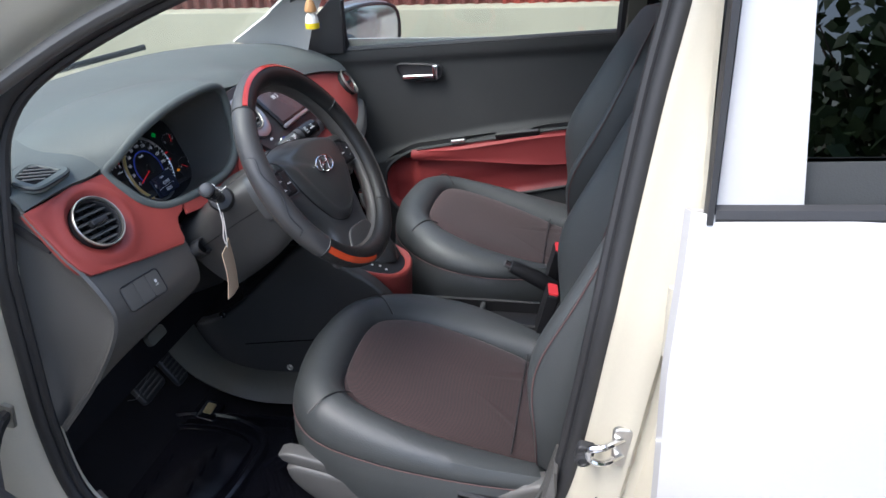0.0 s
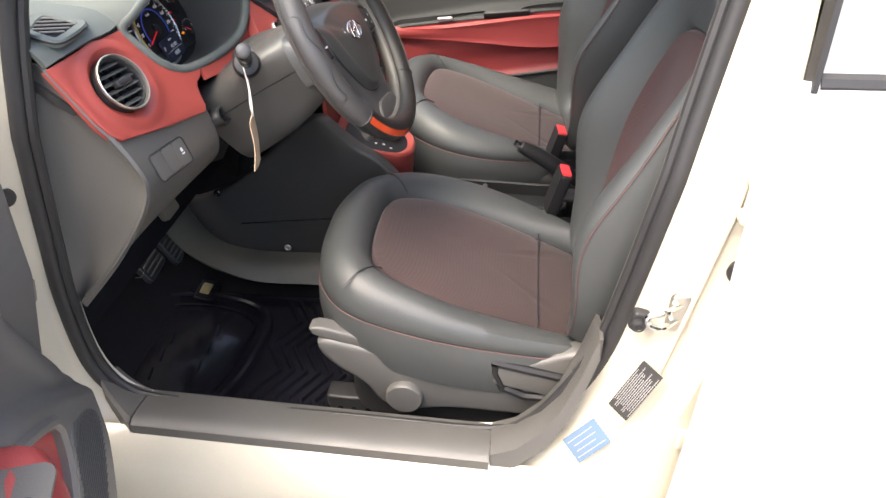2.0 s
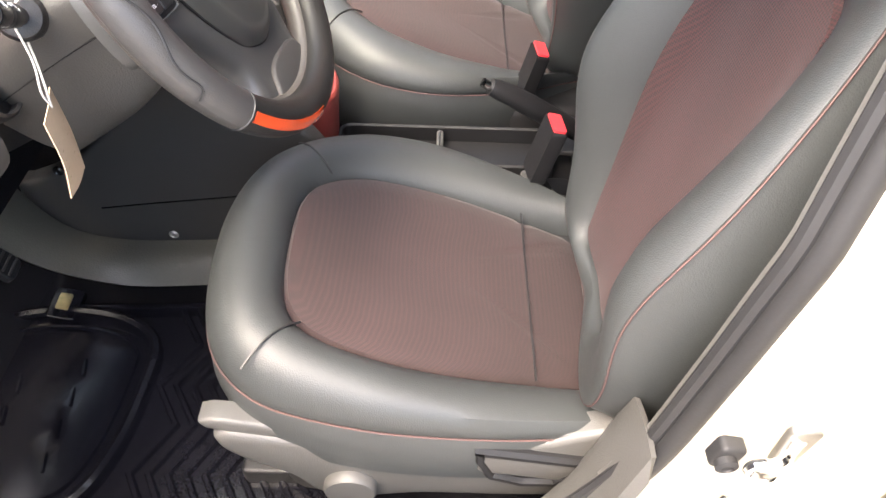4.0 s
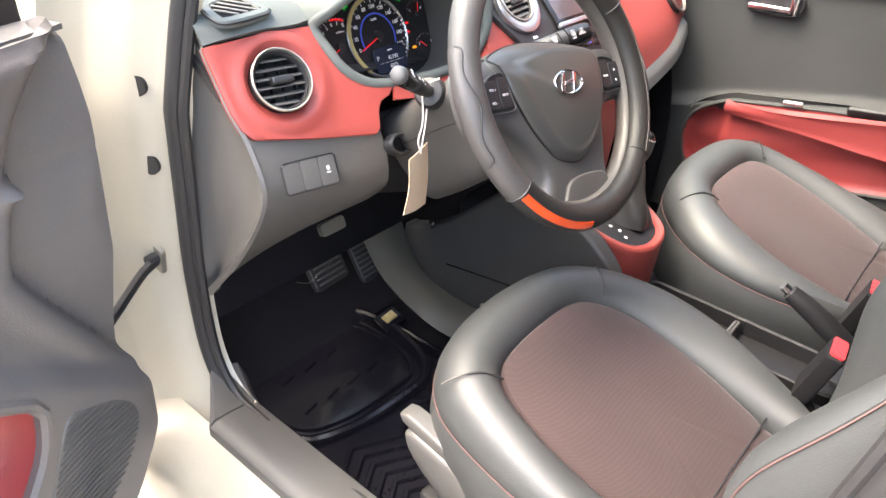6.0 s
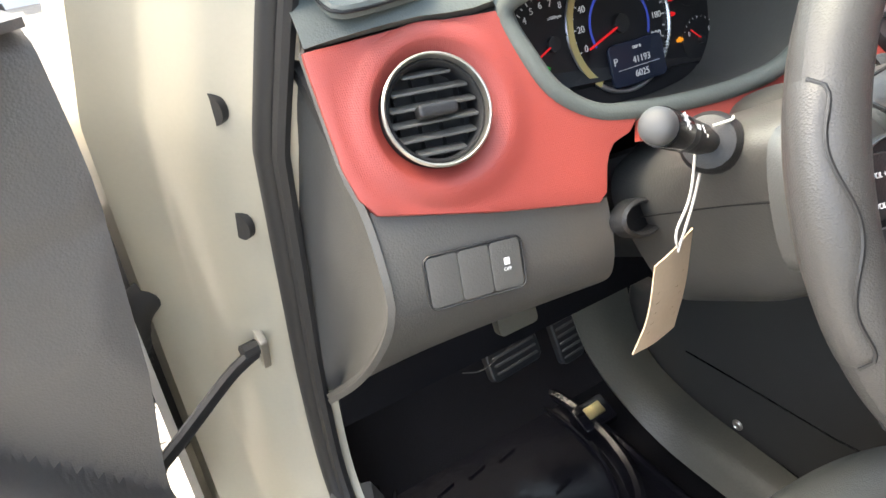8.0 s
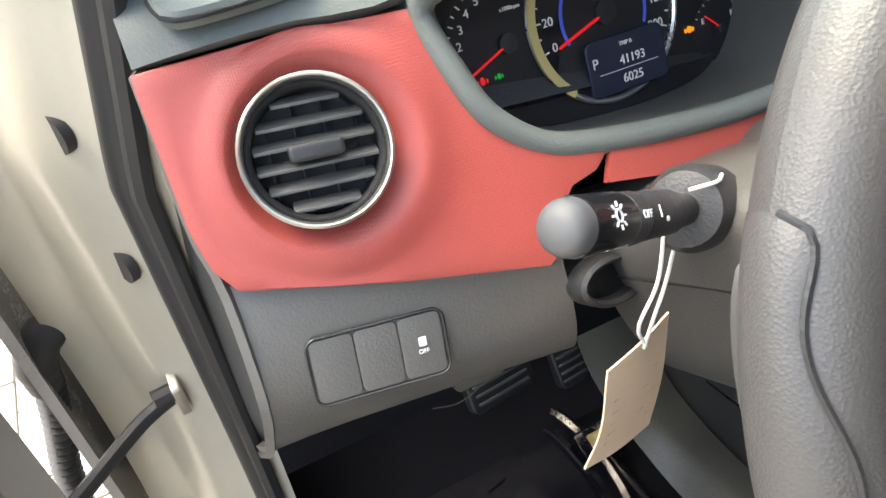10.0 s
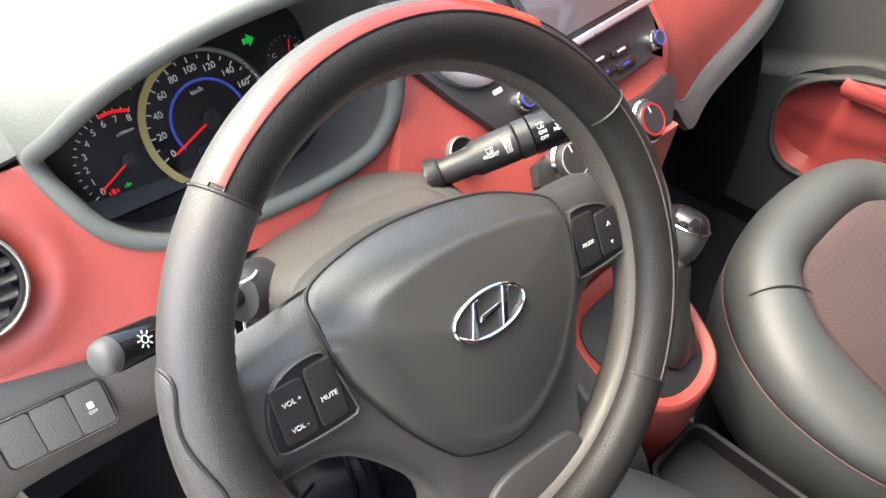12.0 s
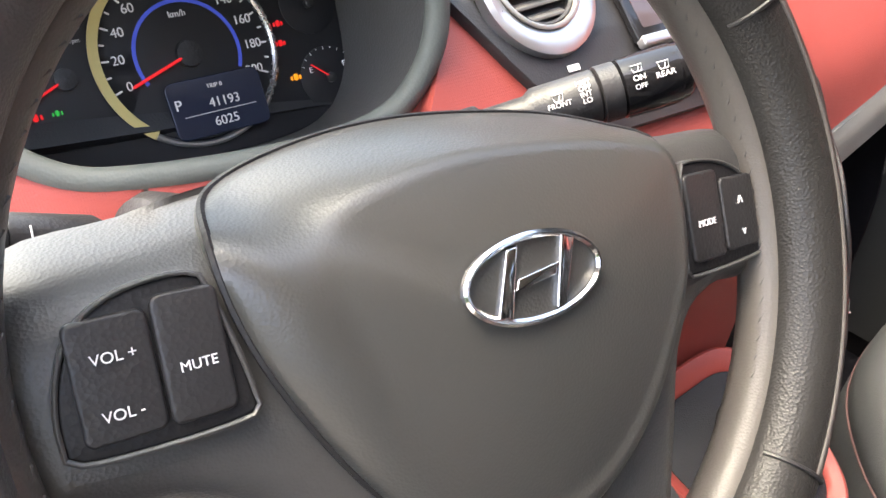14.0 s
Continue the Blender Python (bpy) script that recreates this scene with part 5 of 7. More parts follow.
def stalk(base, tip, name, marks, lab, cap_light, fat=1.0):
    b, t = A(base), A(tip)
    ax = (t - b) / np.linalg.norm(t - b)
    ln = np.linalg.norm(t - b)
    m = fr3(b, np.cross((0, -0.6, 0.8), ax), np.cross(ax, np.cross((0, -0.6, 0.8), ax)))
    s = thing(name, tuple(b), lab, "control stalk")
    if cap_light:
        part("boot", put(m, revolve([(q, z) for q, z in ((0.022, -0.02), (0.0225, 0.004), (0.019, 0.010), (0.012, 0.012), (0.0005, 0.012))], 24)), M_DARK, s)
    part("arm", put(m, revolve([(0.0070 * fat, -0.03 if cap_light else -0.014), (0.0082 * fat, 0.0), (0.0085 * fat, ln * 0.22), (0.0107 * fat, ln * 0.26), (0.0111 * fat, ln * 0.55), (0.0103 * fat, ln * 0.56), (0.0005, ln * 0.56)], 24)), M_DARK, s)
    part("collar", put(m, revolve([(0.0105 * fat, ln * 0.565), (0.0116 * fat, ln * 0.57), (0.0116 * fat, ln * 0.66), (0.0103 * fat, ln * 0.665), (0.0005, ln * 0.665)], 24)), M_DARK, s)
    part("grip", put(m, revolve([(0.0111 * fat, ln * 0.67), (0.0119 * fat, ln * 0.675), (0.0121 * fat, ln * 0.93), (0.0117 * fat, ln * 0.94), (0.0005, ln * 0.94)], 24)), M_PIANO, s)
    part("end_cap", put(m, revolve([(0.0114 * fat, ln * 0.942), (0.0112 * fat, ln * 0.975), (0.0100 * fat, ln * 1.0), (0.0075 * fat, ln * 1.015), (0.004, ln * 1.022), (0.0005, ln * 1.023)], 24)), M_CAP if cap_light else M_PIANO, s)
    for k in range(10):
        a = radians(200 + k * 7)
        part("rib", put(m, tube([(0.0120 * fat * math.cos(a), 0.0120 * fat * math.sin(a), ln * q) for q in (0.69, 0.91)], 0.0005, 5)), M_DARK, s)
    for frac, ang, txt, size in marks:
        a = radians(ang)
        nrm = A((math.cos(a), math.sin(a), 0))
        mm = m @ fr3(nrm * (0.0112 if frac < 0.56 else 0.0117 if frac < 0.67 else 0.0122) * fat + A((0, 0, ln * frac)), (0, 0, -1) if cap_light else (0, 0, 1), np.cross(nrm, (0, 0, -1) if cap_light else (0, 0, 1)))
        words("lettering", txt, size, mm, M_PRINT, s)
    if not cap_light:
        part("socket", put(m, revolve([(0.0150, -0.012), (0.0150, -0.003), (0.0144, -0.001), (0.0132, 0.0), (0.0005, 0.0)], 28)), M_BLACK, s, "black ring where the stalk leaves the shroud")
    return s, m, ln


ls, lm, ll = stalk((-0.375, 0.628, 1.024), (-0.484, 0.587, 1.087), "light_stalk", [(0.61, 75, "OFF", 0.005), (0.50, 80, "|", 0.006), (0.44, 60, "o", 0.005)], "black lighting stalk with grey end cap", True)
a = radians(80)
for k in range(8):
    t = k * math.pi / 4
    c = A((0.0123 * math.cos(a), 0.0123 * math.sin(a), ll * 0.82))
    e1, e2 = A((-math.sin(a), math.cos(a), 0)), A((0, 0, 1))
    p, q = c + (e1 * math.cos(t) + e2 * math.sin(t)) * 0.0036, c + (e1 * math.cos(t) + e2 * math.sin(t)) * 0.0056
    part("sun_mark", put(lm, tube([p, q], 0.0005, 5)), M_PRINT, ls)
part("sun_mark", put(lm, tube([c + (e1 * math.cos(t) + e2 * math.sin(t)) * 0.0024 for t in np.linspace(0, 2 * np.pi, 14, endpoint=False)], 0.0005, 5, True)), M_PRINT, ls)
ws, wsm, wsl = stalk((-0.190, 0.613, 1.036), (-0.089, 0.558, 1.068), "wiper_stalk", [(0.36, 112, "FRONT", 0.0042), (0.49, 80, "MIST", 0.0042), (0.49, 93, "OFF", 0.0042), (0.49, 106, "INT", 0.0042), (0.49, 119, "LO", 0.0042), (0.74, 106, "ON", 0.0045), (0.74, 122, "OFF", 0.004), (0.86, 112, "REAR", 0.0046)], "black wiper stalk with white lettering", False, 1.42)

for frac, ang, rr in ((0.36, 97, 0.0113), (0.74, 88, 0.0123), (0.86, 96, 0.0123)):
    a = radians(ang)
    nrm = A((math.cos(a), math.sin(a), 0))
    im = wsm @ fr3(nrm * rr * 1.42 + A((0, 0, wsl * frac)), (0, 0, 1), np.cross(nrm, (0, 0, 1)))
    part("wiper_mark", put(im, join(tube([(-0.0032, 0.0022, 0), (0.0032, 0.0022, 0), (0.0022, -0.0020, 0), (-0.0022, -0.0020, 0)], 0.00035, 5, True), tube([(0.0, -0.0020, 0), (0.0012, 0.0010, 0.0002)], 0.00035, 5))), M_PRINT, ws)

tag = thing("key_tag", (-0.405, 0.62, 0.90), "kraft card tag hanging on a white string", "tag")
tg = coons([(-0.441, 0.615, 0.862), (-0.412, 0.619, 0.856), (-0.383, 0.625, 0.854)], [(-0.430, 0.616, 0.945), (-0.404, 0.621, 0.948), (-0.378, 0.629, 0.951)], [(-0.441, 0.615, 0.862), (-0.434, 0.612, 0.90), (-0.430, 0.616, 0.945)], [(-0.383, 0.625, 0.854), (-0.379, 0.625, 0.90), (-0.378, 0.629, 0.951)], 8, 10)
part("card", shell(tg, 0.0012), M_PAPER, tag)
for k in range(5):
    p0, p1 = tg[2 + k, 1], tg[2 + k, 6 - k % 2]
    part("print_bar", tube([p0 + A((0, -0.0008, 0)), p1 + A((0, -0.0008, 0))], 0.0007, 4), mat("tag print", (0.35, 0.25, 0.16), 0.9, var=0) if k == 0 else bpy.data.materials["tag print"], tag)
part("string", join(tube(cr([(-0.392, 0.628, 1.030), (-0.396, 0.622, 0.99), (-0.408, 0.619, 0.965), (-0.400, 0.620, 0.944)], 16), 0.0011, 6), tube(cr([(-0.378, 0.630, 1.028), (-0.388, 0.624, 0.985), (-0.397, 0.620, 0.965), (-0.402, 0.619, 0.944)], 16), 0.0011, 6), tube(cr([(-0.365, 0.622, 1.044), (-0.372, 0.618, 1.045), (-0.385, 0.622, 1.043)], 8), 0.0010, 6)), M_STRING, tag, "twisted white string")

# ---- seats ----
SX = -0.315
CC = A((SX, 0.25))


def zp(y):
    return 0.596 + 0.358 * (y - 0.119)


ins = cr([(-0.31, 0.432), (-0.39, 0.430), (-0.445, 0.418), (-0.474, 0.388), (-0.488, 0.33), (-0.490, 0.24), (-0.474, 0.113), (-0.458, 0.02), (-0.43, -0.025), (-0.31, -0.03), (-0.215, -0.025), (-0.188, 0.02), (-0.174, 0.114), (-0.166, 0.216), (-0.173, 0.315), (-0.19, 0.37), (-0.223, 0.412), (-0.26, 0.428)], 160, True)
out = cr([(-0.31, 0.530), (-0.43, 0.522), (-0.50, 0.495), (-0.545, 0.44), (-0.563, 0.35), (-0.566, 0.25), (-0.555, 0.12), (-0.53, 0.01), (-0.44, -0.065), (-0.31, -0.075), (-0.22, -0.065), (-0.165, 0.01), (-0.112, 0.10), (-0.066, 0.23), (-0.062, 0.33), (-0.085, 0.40), (-0.13, 0.46), (-0.20, 0.507)], 160, True)
NI = 120
pi_, po_ = polar(ins, CC, NI), polar(out, CC, NI)


def cush_ring(s, dz, flat=0.0, extra=0.0):
    """s: 0 on the cloth's edge, 1 on the cushion's outer edge."""
    q = pi_ + (po_ - pi_) * s
    d = (q - CC)
    q = q + d / np.linalg.norm(d, axis=1, keepdims=True) * extra
    z = zp(q[:, 1]) if flat == 0 else (1 - flat) * zp(q[:, 1]) + flat * (0.655 + 0.15 * (q[:, 1] - 0.3))
    return np.c_[q, z + dz]


def seat(name, label, cx, side):
    """A front seat about x = cx; side -1 turns it left for right."""
    th = thing(name, (cx, 0.2, 0.37), label, "car seat", "front seats")

    def spart(nm, vf, *rest):
        return part(nm, ([(cx + side * (p[0] - SX), p[1], p[2]) for p in vf[0]], vf[1]), *rest)

    skirt = 0.035 if side < 0 else 0.0
    rings = [cush_ring(0.0, -0.012), cush_ring(0.02, -0.004), cush_ring(0.10, 0.010, 0.05), cush_ring(0.28, 0.021, 0.15), cush_ring(0.5, 0.024, 0.35), cush_ring(0.72, 0.020, 0.55), cush_ring(0.88, 0.011, 0.8), cush_ring(0.97, -0.005, 0.97), cush_ring(0.995, -0.019, 1.0), cush_ring(1.0, -0.024, 1.0, -0.0025), cush_ring(1.0, -0.029, 1.0), cush_ring(1.0, -0.070, 1.0, 0.003), cush_ring(0.99, -0.105 - skirt, 1.0), cush_ring(0.96, -0.122 - skirt, 1.0), cush_ring(0.80, -0.128 - skirt, 1.0)]
    cu = spart("cushion", loft(rings, cap=(False, True)), M_LEATHER, th, "black leather bolsters")
    spart("seam", tube(cush_ring(1.0, -0.024, 1.0, -0.0005), 0.0012, 5, True), M_STITCH, cu)
    ri = []
    for s, dz in ((1.0, -0.010), (0.97, -0.001), (0.9, 0.004), (0.75, 0.007), (0.55, 0.008), (0.3, 0.006), (0.02, 0.005)):
        q = CC + (pi_ - CC) * s
        ri.append(np.c_[q, zp(q[:, 1]) + dz - 0.006 * np.exp(-(((q[:, 1] - 0.116) / 0.006) ** 2))])
    spart("seat_cloth", loft(ri, cap=(False, True)), M_CLOTH, cu, "brownish red woven cloth insert")
    # cross seam of the cloth
    spart("seam", tube([(x, 0.116, zp(0.116) + 0.0080) for x in np.linspace(-0.472, -0.170, 14)], 0.0014, 6), M_DARK, cu)
    for p, q in (((-0.468, 0.398), (-0.535, 0.452)), ((-0.205, 0.392), (-0.142, 0.448))):
        ln = []
        for u in np.linspace(0, 1, 12):
            x, y = p[0] + (q[0] - p[0]) * u, p[1] + (q[1] - p[1]) * u
            s = u
            z = zp(y) * (1 - 0.35 * s) + 0.35 * s * (0.655 + 0.15 * (y - 0.3)) + 0.026 * math.sin(math.pi * min(1, 0.16 + 0.74 * u)) - 0.0042
            ln.append((x, y, z))
        spart("seam", tube(ln, 0.0015, 5), M_DARK, cu)
    # backrest
    ba = radians(15.5)
    BN, BU = A((0, math.cos(ba), math.sin(ba))), A((0, -math.sin(ba), math.cos(ba)))
    BO = A((SX, 0.0, 0.70))
    BF = fr3(BO, (-1, 0, 0), BU)
    bi = cr([(0.0, -0.088), (0.085, -0.085), (0.105, -0.05), (0.112, 0.0), (0.122, 0.08), (0.128, 0.18), (0.122, 0.29), (0.10, 0.36), (0.06, 0.388), (0.0, 0.395), (-0.085, 0.388), (-0.122, 0.36), (-0.137, 0.29), (-0.134, 0.18), (-0.124, 0.08), (-0.110, 0.0), (-0.098, -0.05), (-0.08, -0.085)], 160, True)
    bo_ = cr([(0.0, -0.115), (0.15, -0.11), (0.215, -0.075), (0.245, 0.0), (0.255, 0.12), (0.247, 0.25), (0.222, 0.37), (0.185, 0.46), (0.13, 0.515), (0.0, 0.535), (-0.13, 0.515), (-0.180, 0.46), (-0.205, 0.37), (-0.208, 0.25), (-0.192, 0.12), (-0.168, 0.0), (-0.148, -0.075), (-0.11, -0.10)], 160, True)
    bc = A((0.0, 0.20))
    b1, b2 = polar(bi, bc, NI), polar(bo_, bc, NI)

    def br(s, h, sidefac=1.0, ex=0.0, up=0.0):
        q = b1 + (b2 - b1) * s
        d = q - bc
        dn = d / np.linalg.norm(d, axis=1, keepdims=True)
        q = q + dn * ex
        side = np.abs(dn[:, 0]) ** 1.2 * np.where(dn[:, 0] > 0, 1.0, 0.85)
        lift = 0.030 * np.exp(-(((q[:, 1] - 0.11) / 0.11) ** 2)) * side * (h > 0.05)
        return np.c_[q, h * (1 - sidefac + sidefac * side) + lift + up * side]

    R = [br(0, -0.012, 0, 0, 0.030), br(0.03, -0.003, 0, 0, 0.032), br(0.15, 0.046, 0.95), br(0.38, 0.073, 0.95), br(0.60, 0.090, 0.95), br(0.74, 0.0945, 0.95), br(0.84, 0.0945, 0.95), br(0.91, 0.092, 0.95), br(0.96, 0.0885, 0.95), br(0.988, 0.085, 0.95), br(1.0, 0.082, 0.95, -0.002), br(1.0, 0.075, 0.95), br(1.0, 0.02, 0.9, 0.008), br(1.0, -0.05, 0, 0.004), br(0.97, -0.095, 0), br(0.8, -0.115, 0), br(0.3, -0.12, 0)]
    bk = spart("backrest", put(BF, loft(R, cap=(False, True))), M_LEATHER, th, "black leather backrest")
    spart("seam", put(BF, tube(br(1.0, 0.0825, 0.95, -0.0008), 0.0011, 5, True)), M_STITCH, bk)
    ri = []
    flank = np.abs((b1 - bc)[:, 0] / np.linalg.norm(b1 - bc, axis=1)) ** 1.2
    for s, h, up in ((1.0, -0.010, 0.030), (0.97, 0.0, 0.028), (0.88, 0.004, 0.018), (0.78, 0.005, 0.010), (0.65, 0.006, 0.004), (0.4, 0.006, 0.0), (0.02, 0.006, 0.0)):
        q = bc + (b1 - bc) * s
        ri.append(np.c_[q, h + up * flank])
    spart("back_cloth", put(BF, loft(ri, cap=(False, True))), M_FABRIC, bk, "dark red woven mesh cloth")
    # head restraint
    HF = fr3(BO + BU * 0.645 + BN * 0.012, (-1, 0, 0), BU)
    ho = oval(0.130, 0.092, 60, 3.0)
    ho[:, 0] *= 1 - 0.12 * (ho[:, 1] / 0.092)
    hr = [np.c_[inset(ho, d), np.full(60, z)] for d, z in ((0.03, -0.055), (0.012, -0.05), (0.0, -0.03), (0.0, 0.01), (0.008, 0.032), (0.022, 0.043), (0.045, 0.048))]
    hd = spart("head_restraint", put(HF, loft(hr, cap=(True, True))), M_LEATHER, th, "black leather head restraint")
    for x in (-0.06, 0.06):
        spart("post", tube([BO + BU * 0.50 + A((x, 0, 0)) - BN * 0.03, BO + BU * 0.60 + A((x, 0, 0)) - BN * 0.005], 0.006, 8), M_CHROME, hd)
    # plinth, side cover, knob, lever
    spart("plinth", put(fr3((SX, 0.20, 0.40), (1, 0, 0), (0, 1, 0)), plate(rrect(0.42, 0.52, 0.06), 0.17, 0.02)), M_DARK, th)
    for x in (SX - 0.17, SX + 0.17):
        spart("rail", put(fr3((x, 0.2, 0.365), (1, 0, 0), (0, 1, 0)), box(0.045, 0.62, 0.045, 0.006)), M_DARK, th)
    so = cr([(0.490, 0.602), (0.497, 0.575), (0.468, 0.54), (0.42, 0.505), (0.392, 0.465), (0.355, 0.445), (0.31, 0.452), (0.25, 0.462), (0.10, 0.465), (0.02, 0.495), (-0.035, 0.56), (-0.03, 0.615), (0.03, 0.628), (0.075, 0.615), (0.13, 0.594), (0.25, 0.580), (0.40, 0.588)], 90, True)
    SF = fr3((-0.524, 0, 0), (0, 1, 0), (0, 0, 1))
    SF[:3, 2] = (-1, 0, 0)
    sc = spart("side_cover", put(SF, plate(so, 0.034, 0.010)), M_TRIM, th, "grey plastic seat side cover")
    spart("lip", put(SF, plate(cr([(0.500, 0.625), (0.504, 0.605), (0.40, 0.583), (0.25, 0.570), (0.13, 0.582), (0.07, 0.605), (0.075, 0.615), (0.14, 0.600), (0.26, 0.592), (0.40, 0.607)], 60, True), 0.028, 0.006)), M_TRIM, sc)
    KF = SF @ fr3((0.345, 0.489, 0.034), (1, 0, 0), (0, 1, 0))
    spart("height_knob", put(KF, revolve([(0.034, 0), (0.034, 0.010), (0.031, 0.014), (0.012, 0.0145), (0.0005, 0.0145)], 36)), M_TRIM, sc, "round grey knob")
    LF = SF @ fr3((0.125, 0.556, 0.030), (1, 0.18, 0), (-0.18, 1, 0))
    spart("lever_recess", put(LF, frame_ring(dense([(-0.075, 0.03), (0.075, 0.03), (0.07, 0.0), (0.045, -0.038), (0, -0.048), (-0.045, -0.038), (-0.07, 0.0)], k=5), 0.016, 0.014, 0.005)), M_BLACK, sc)
    spart("lever", put(LF, plate(rrect(0.125, 0.048, 0.010), 0.012, 0.005)), M_TRIM, sc, "grey recliner lever")
    return th


driver = seat("front_seat", "black leather driver's car seat with brownish red cloth insert", SX, 1)
passenger = seat("front_seat", "black leather passenger car seat with brownish red cloth insert", 0.362, -1)

# ---- driver's door, standing open ----
DE, DNI = A((-0.931, -0.365, 0)), A((0.365, -0.931, 0))
DF = fr3((-0.77, 0.80, 0), DE, (0, 0, 1))
DF[:3, 2] = DNI
door = thing("front_door", (-1.2, 0.65, 0.4), "open white car door with grey and red inner trim", "car door")


def smooth(x, w):
    return 0.5 + 0.5 * np.tanh(x / w)


def relief(a, z):
    # folded edge that runs from the upper corner down to the speaker
    ac = np.interp(z, (0.60, 0.693, 0.716, 0.864, 0.923, 0.965, 0.995, 1.008, 1.030, 1.082, 1.126, 1.151), (-0.05, 0.003, 0.019, 0.109, 0.138, 0.124, 0.110, 0.099, 0.112, 0.081, 0.041, -0.004))
    n = -0.032 * smooth(ac - a, 0.0055) * smooth(z - 0.70, 0.012) * np.clip(1 - (ac - a) / 0.13, 0.12, 1)
    # forearm line above the pocket
    arm = np.interp(a, (0.0, 0.017, 0.079, 0.154, 0.257, 0.324, 0.5, 0.95), (0.667, 0.682, 0.733, 0.797, 0.872, 0.902, 0.915, 0.92))
    n = n + 0.030 * smooth(arm - z, 0.008) * smooth(a - 0.0, 0.03)
    # swollen band round the release, its lower border falling away from the corner
    low = np.interp(a, (0.0, 0.047, 0.103, 0.160, 0.218, 0.27, 0.40, 0.9), (1.150, 1.133, 1.106, 1.088, 1.071, 1.058, 1.040, 1.03))
    n = n + 0.022 * smooth(z - low, 0.022) * smooth(a - ac - 0.02, 0.02)
    # hollow below it, and the pinched nick in the fold
    n = n - 0.014 * np.exp(-(((z - low + 0.07) / 0.05) ** 2)) * smooth(a - 0.16, 0.06)
    n = n + 0.012 * np.exp(-(((a - 0.118) / 0.016) ** 2) - ((z - 1.008) / 0.007) ** 2)
    n = n + 0.008 * np.exp(-(((a - ac - 0.025) / 0.02) ** 2)) * smooth(z - 0.74, 0.02)
    return n - 0.014 * smooth(z - 1.141, 0.006)


po3 = cr([(0.300, 0.836), (0.237, 0.800), (0.178, 0.757), (0.170, 0.735), (0.183, 0.69), (0.215, 0.65), (0.25, 0.61), (0.33, 0.56), (0.50, 0.53), (0.70, 0.55), (0.74, 0.66), (0.70, 0.78), (0.50, 0.83), (0.36, 0.845)], 70, True) + A((0.018, 0.030))
hole = inset(po3, -0.003)
aa, zz = np.linspace(-0.012, 1.0, 150), np.linspace(0.44, 1.152, 110)
lo_edge = np.interp(zz, (0.44, 0.476, 0.53, 0.60, 0.69, 0.76, 1.02, 1.152), (0.19, 0.146, 0.083, 0.021, 0.012, 0.010, -0.012, -0.016))
P = A([[(l + (1.0 - l) * (a + 0.012) / 1.012, z, float(relief(l + (1.0 - l) * (a + 0.012) / 1.012, z)) - 0.085 * inside(hole, l + (1.0 - l) * (a + 0.012) / 1.012, z)) for a in aa] for z, l in zip(zz, lo_edge)])
v_, f_ = shell(P[::-1], 0.01)
part("trim_panel", put(DF, (v_, f_)), M_DOOR, door, "grey plastic inner door trim")
shelf = A([[(a, 1.150 - 0.012 * (k == 2), n) for k, n in enumerate((-0.012, -0.05, -0.092))] for a in np.linspace(-0.012, 1.0, 12)])
part("window_ledge", put(DF, shell(shelf, 0.006)), M_DOOR, door)
# red pocket, armrest, speaker grille
pk = part("map_pocket", put(DF, frame_ring(inset(po3, -0.013), 0.016, 0.014, 0.005, 0.022)), M_DOOR, door)
pc_ = po3.mean(0)
rg = [np.c_[pc_ + (po3 - pc_) * s, np.full(70, n)] for s, n in ((1.0, 0.034), (0.99, 0.020), (0.965, -0.006), (0.92, -0.016), (0.8, -0.019), (0.5, -0.019), (0.03, -0.019))]
part("pocket_lining", put(DF, loft(rg, cap=(False, True))), M_REDSOFT, pk, "red vinyl pocket lining")
arm = []
for a, top_, bot, out_ in ((0.324, 0.886, 0.873, 0.045), (0.332, 0.908, 0.848, 0.065), (0.36, 0.918, 0.82, 0.088), (0.44, 0.918, 0.80, 0.105), (0.60, 0.915, 0.785, 0.11), (0.80, 0.918, 0.79, 0.105), (0.86, 0.915, 0.82, 0.08), (0.87, 0.89, 0.86, 0.045)):
    c = ((top_ + bot) / 2, (out_ + 0.02) / 2)
    o = oval(abs(top_ - bot) / 2, (out_ - 0.02) / 2, 24, 3.0)
    arm.append([(a, c[0] + x, c[1] + y) for x, y in o])
ar = part("armrest", put(DF, loft(np.swapaxes(A([cr(A(c), 30) for c in np.swapaxes(A(arm), 0, 1)]), 0, 1), cap=(True, True))), M_REDSOFT, door, "red padded armrest")
swp = part("switch_panel", put(DF, put(fr3((0.47, 0.9185, 0.06), (1, 0, 0), (0, 0, 1)), plate(rrect(0.20, 0.07, 0.015), 0.006, 0.003))), M_TRIM, ar, "grey window switch panel")
for k in range(2):
    part("switch", put(DF, put(fr3((0.42 + 0.05 * k, 0.9195, 0.065), (1, 0, 0), (0, 0, 1)), plate(rrect(0.025, 0.035, 0.006), 0.008, 0.003))), M_DARK, swp)
so3 = cr([(0.133, 0.704), (0.10, 0.692), (0.06, 0.668), (0.035, 0.635), (0.036, 0.605), (0.06, 0.57), (0.094, 0.541), (0.135, 0.522), (0.175, 0.528), (0.205, 0.556), (0.195, 0.60), (0.166, 0.657)], 50, True) + A((0.024, 0.032))
spk = part("speaker_grille", put(DF, plate(so3, 0.008, 0.003, z0=0.024)), M_TRIM, door, "ribbed grey speaker grille")
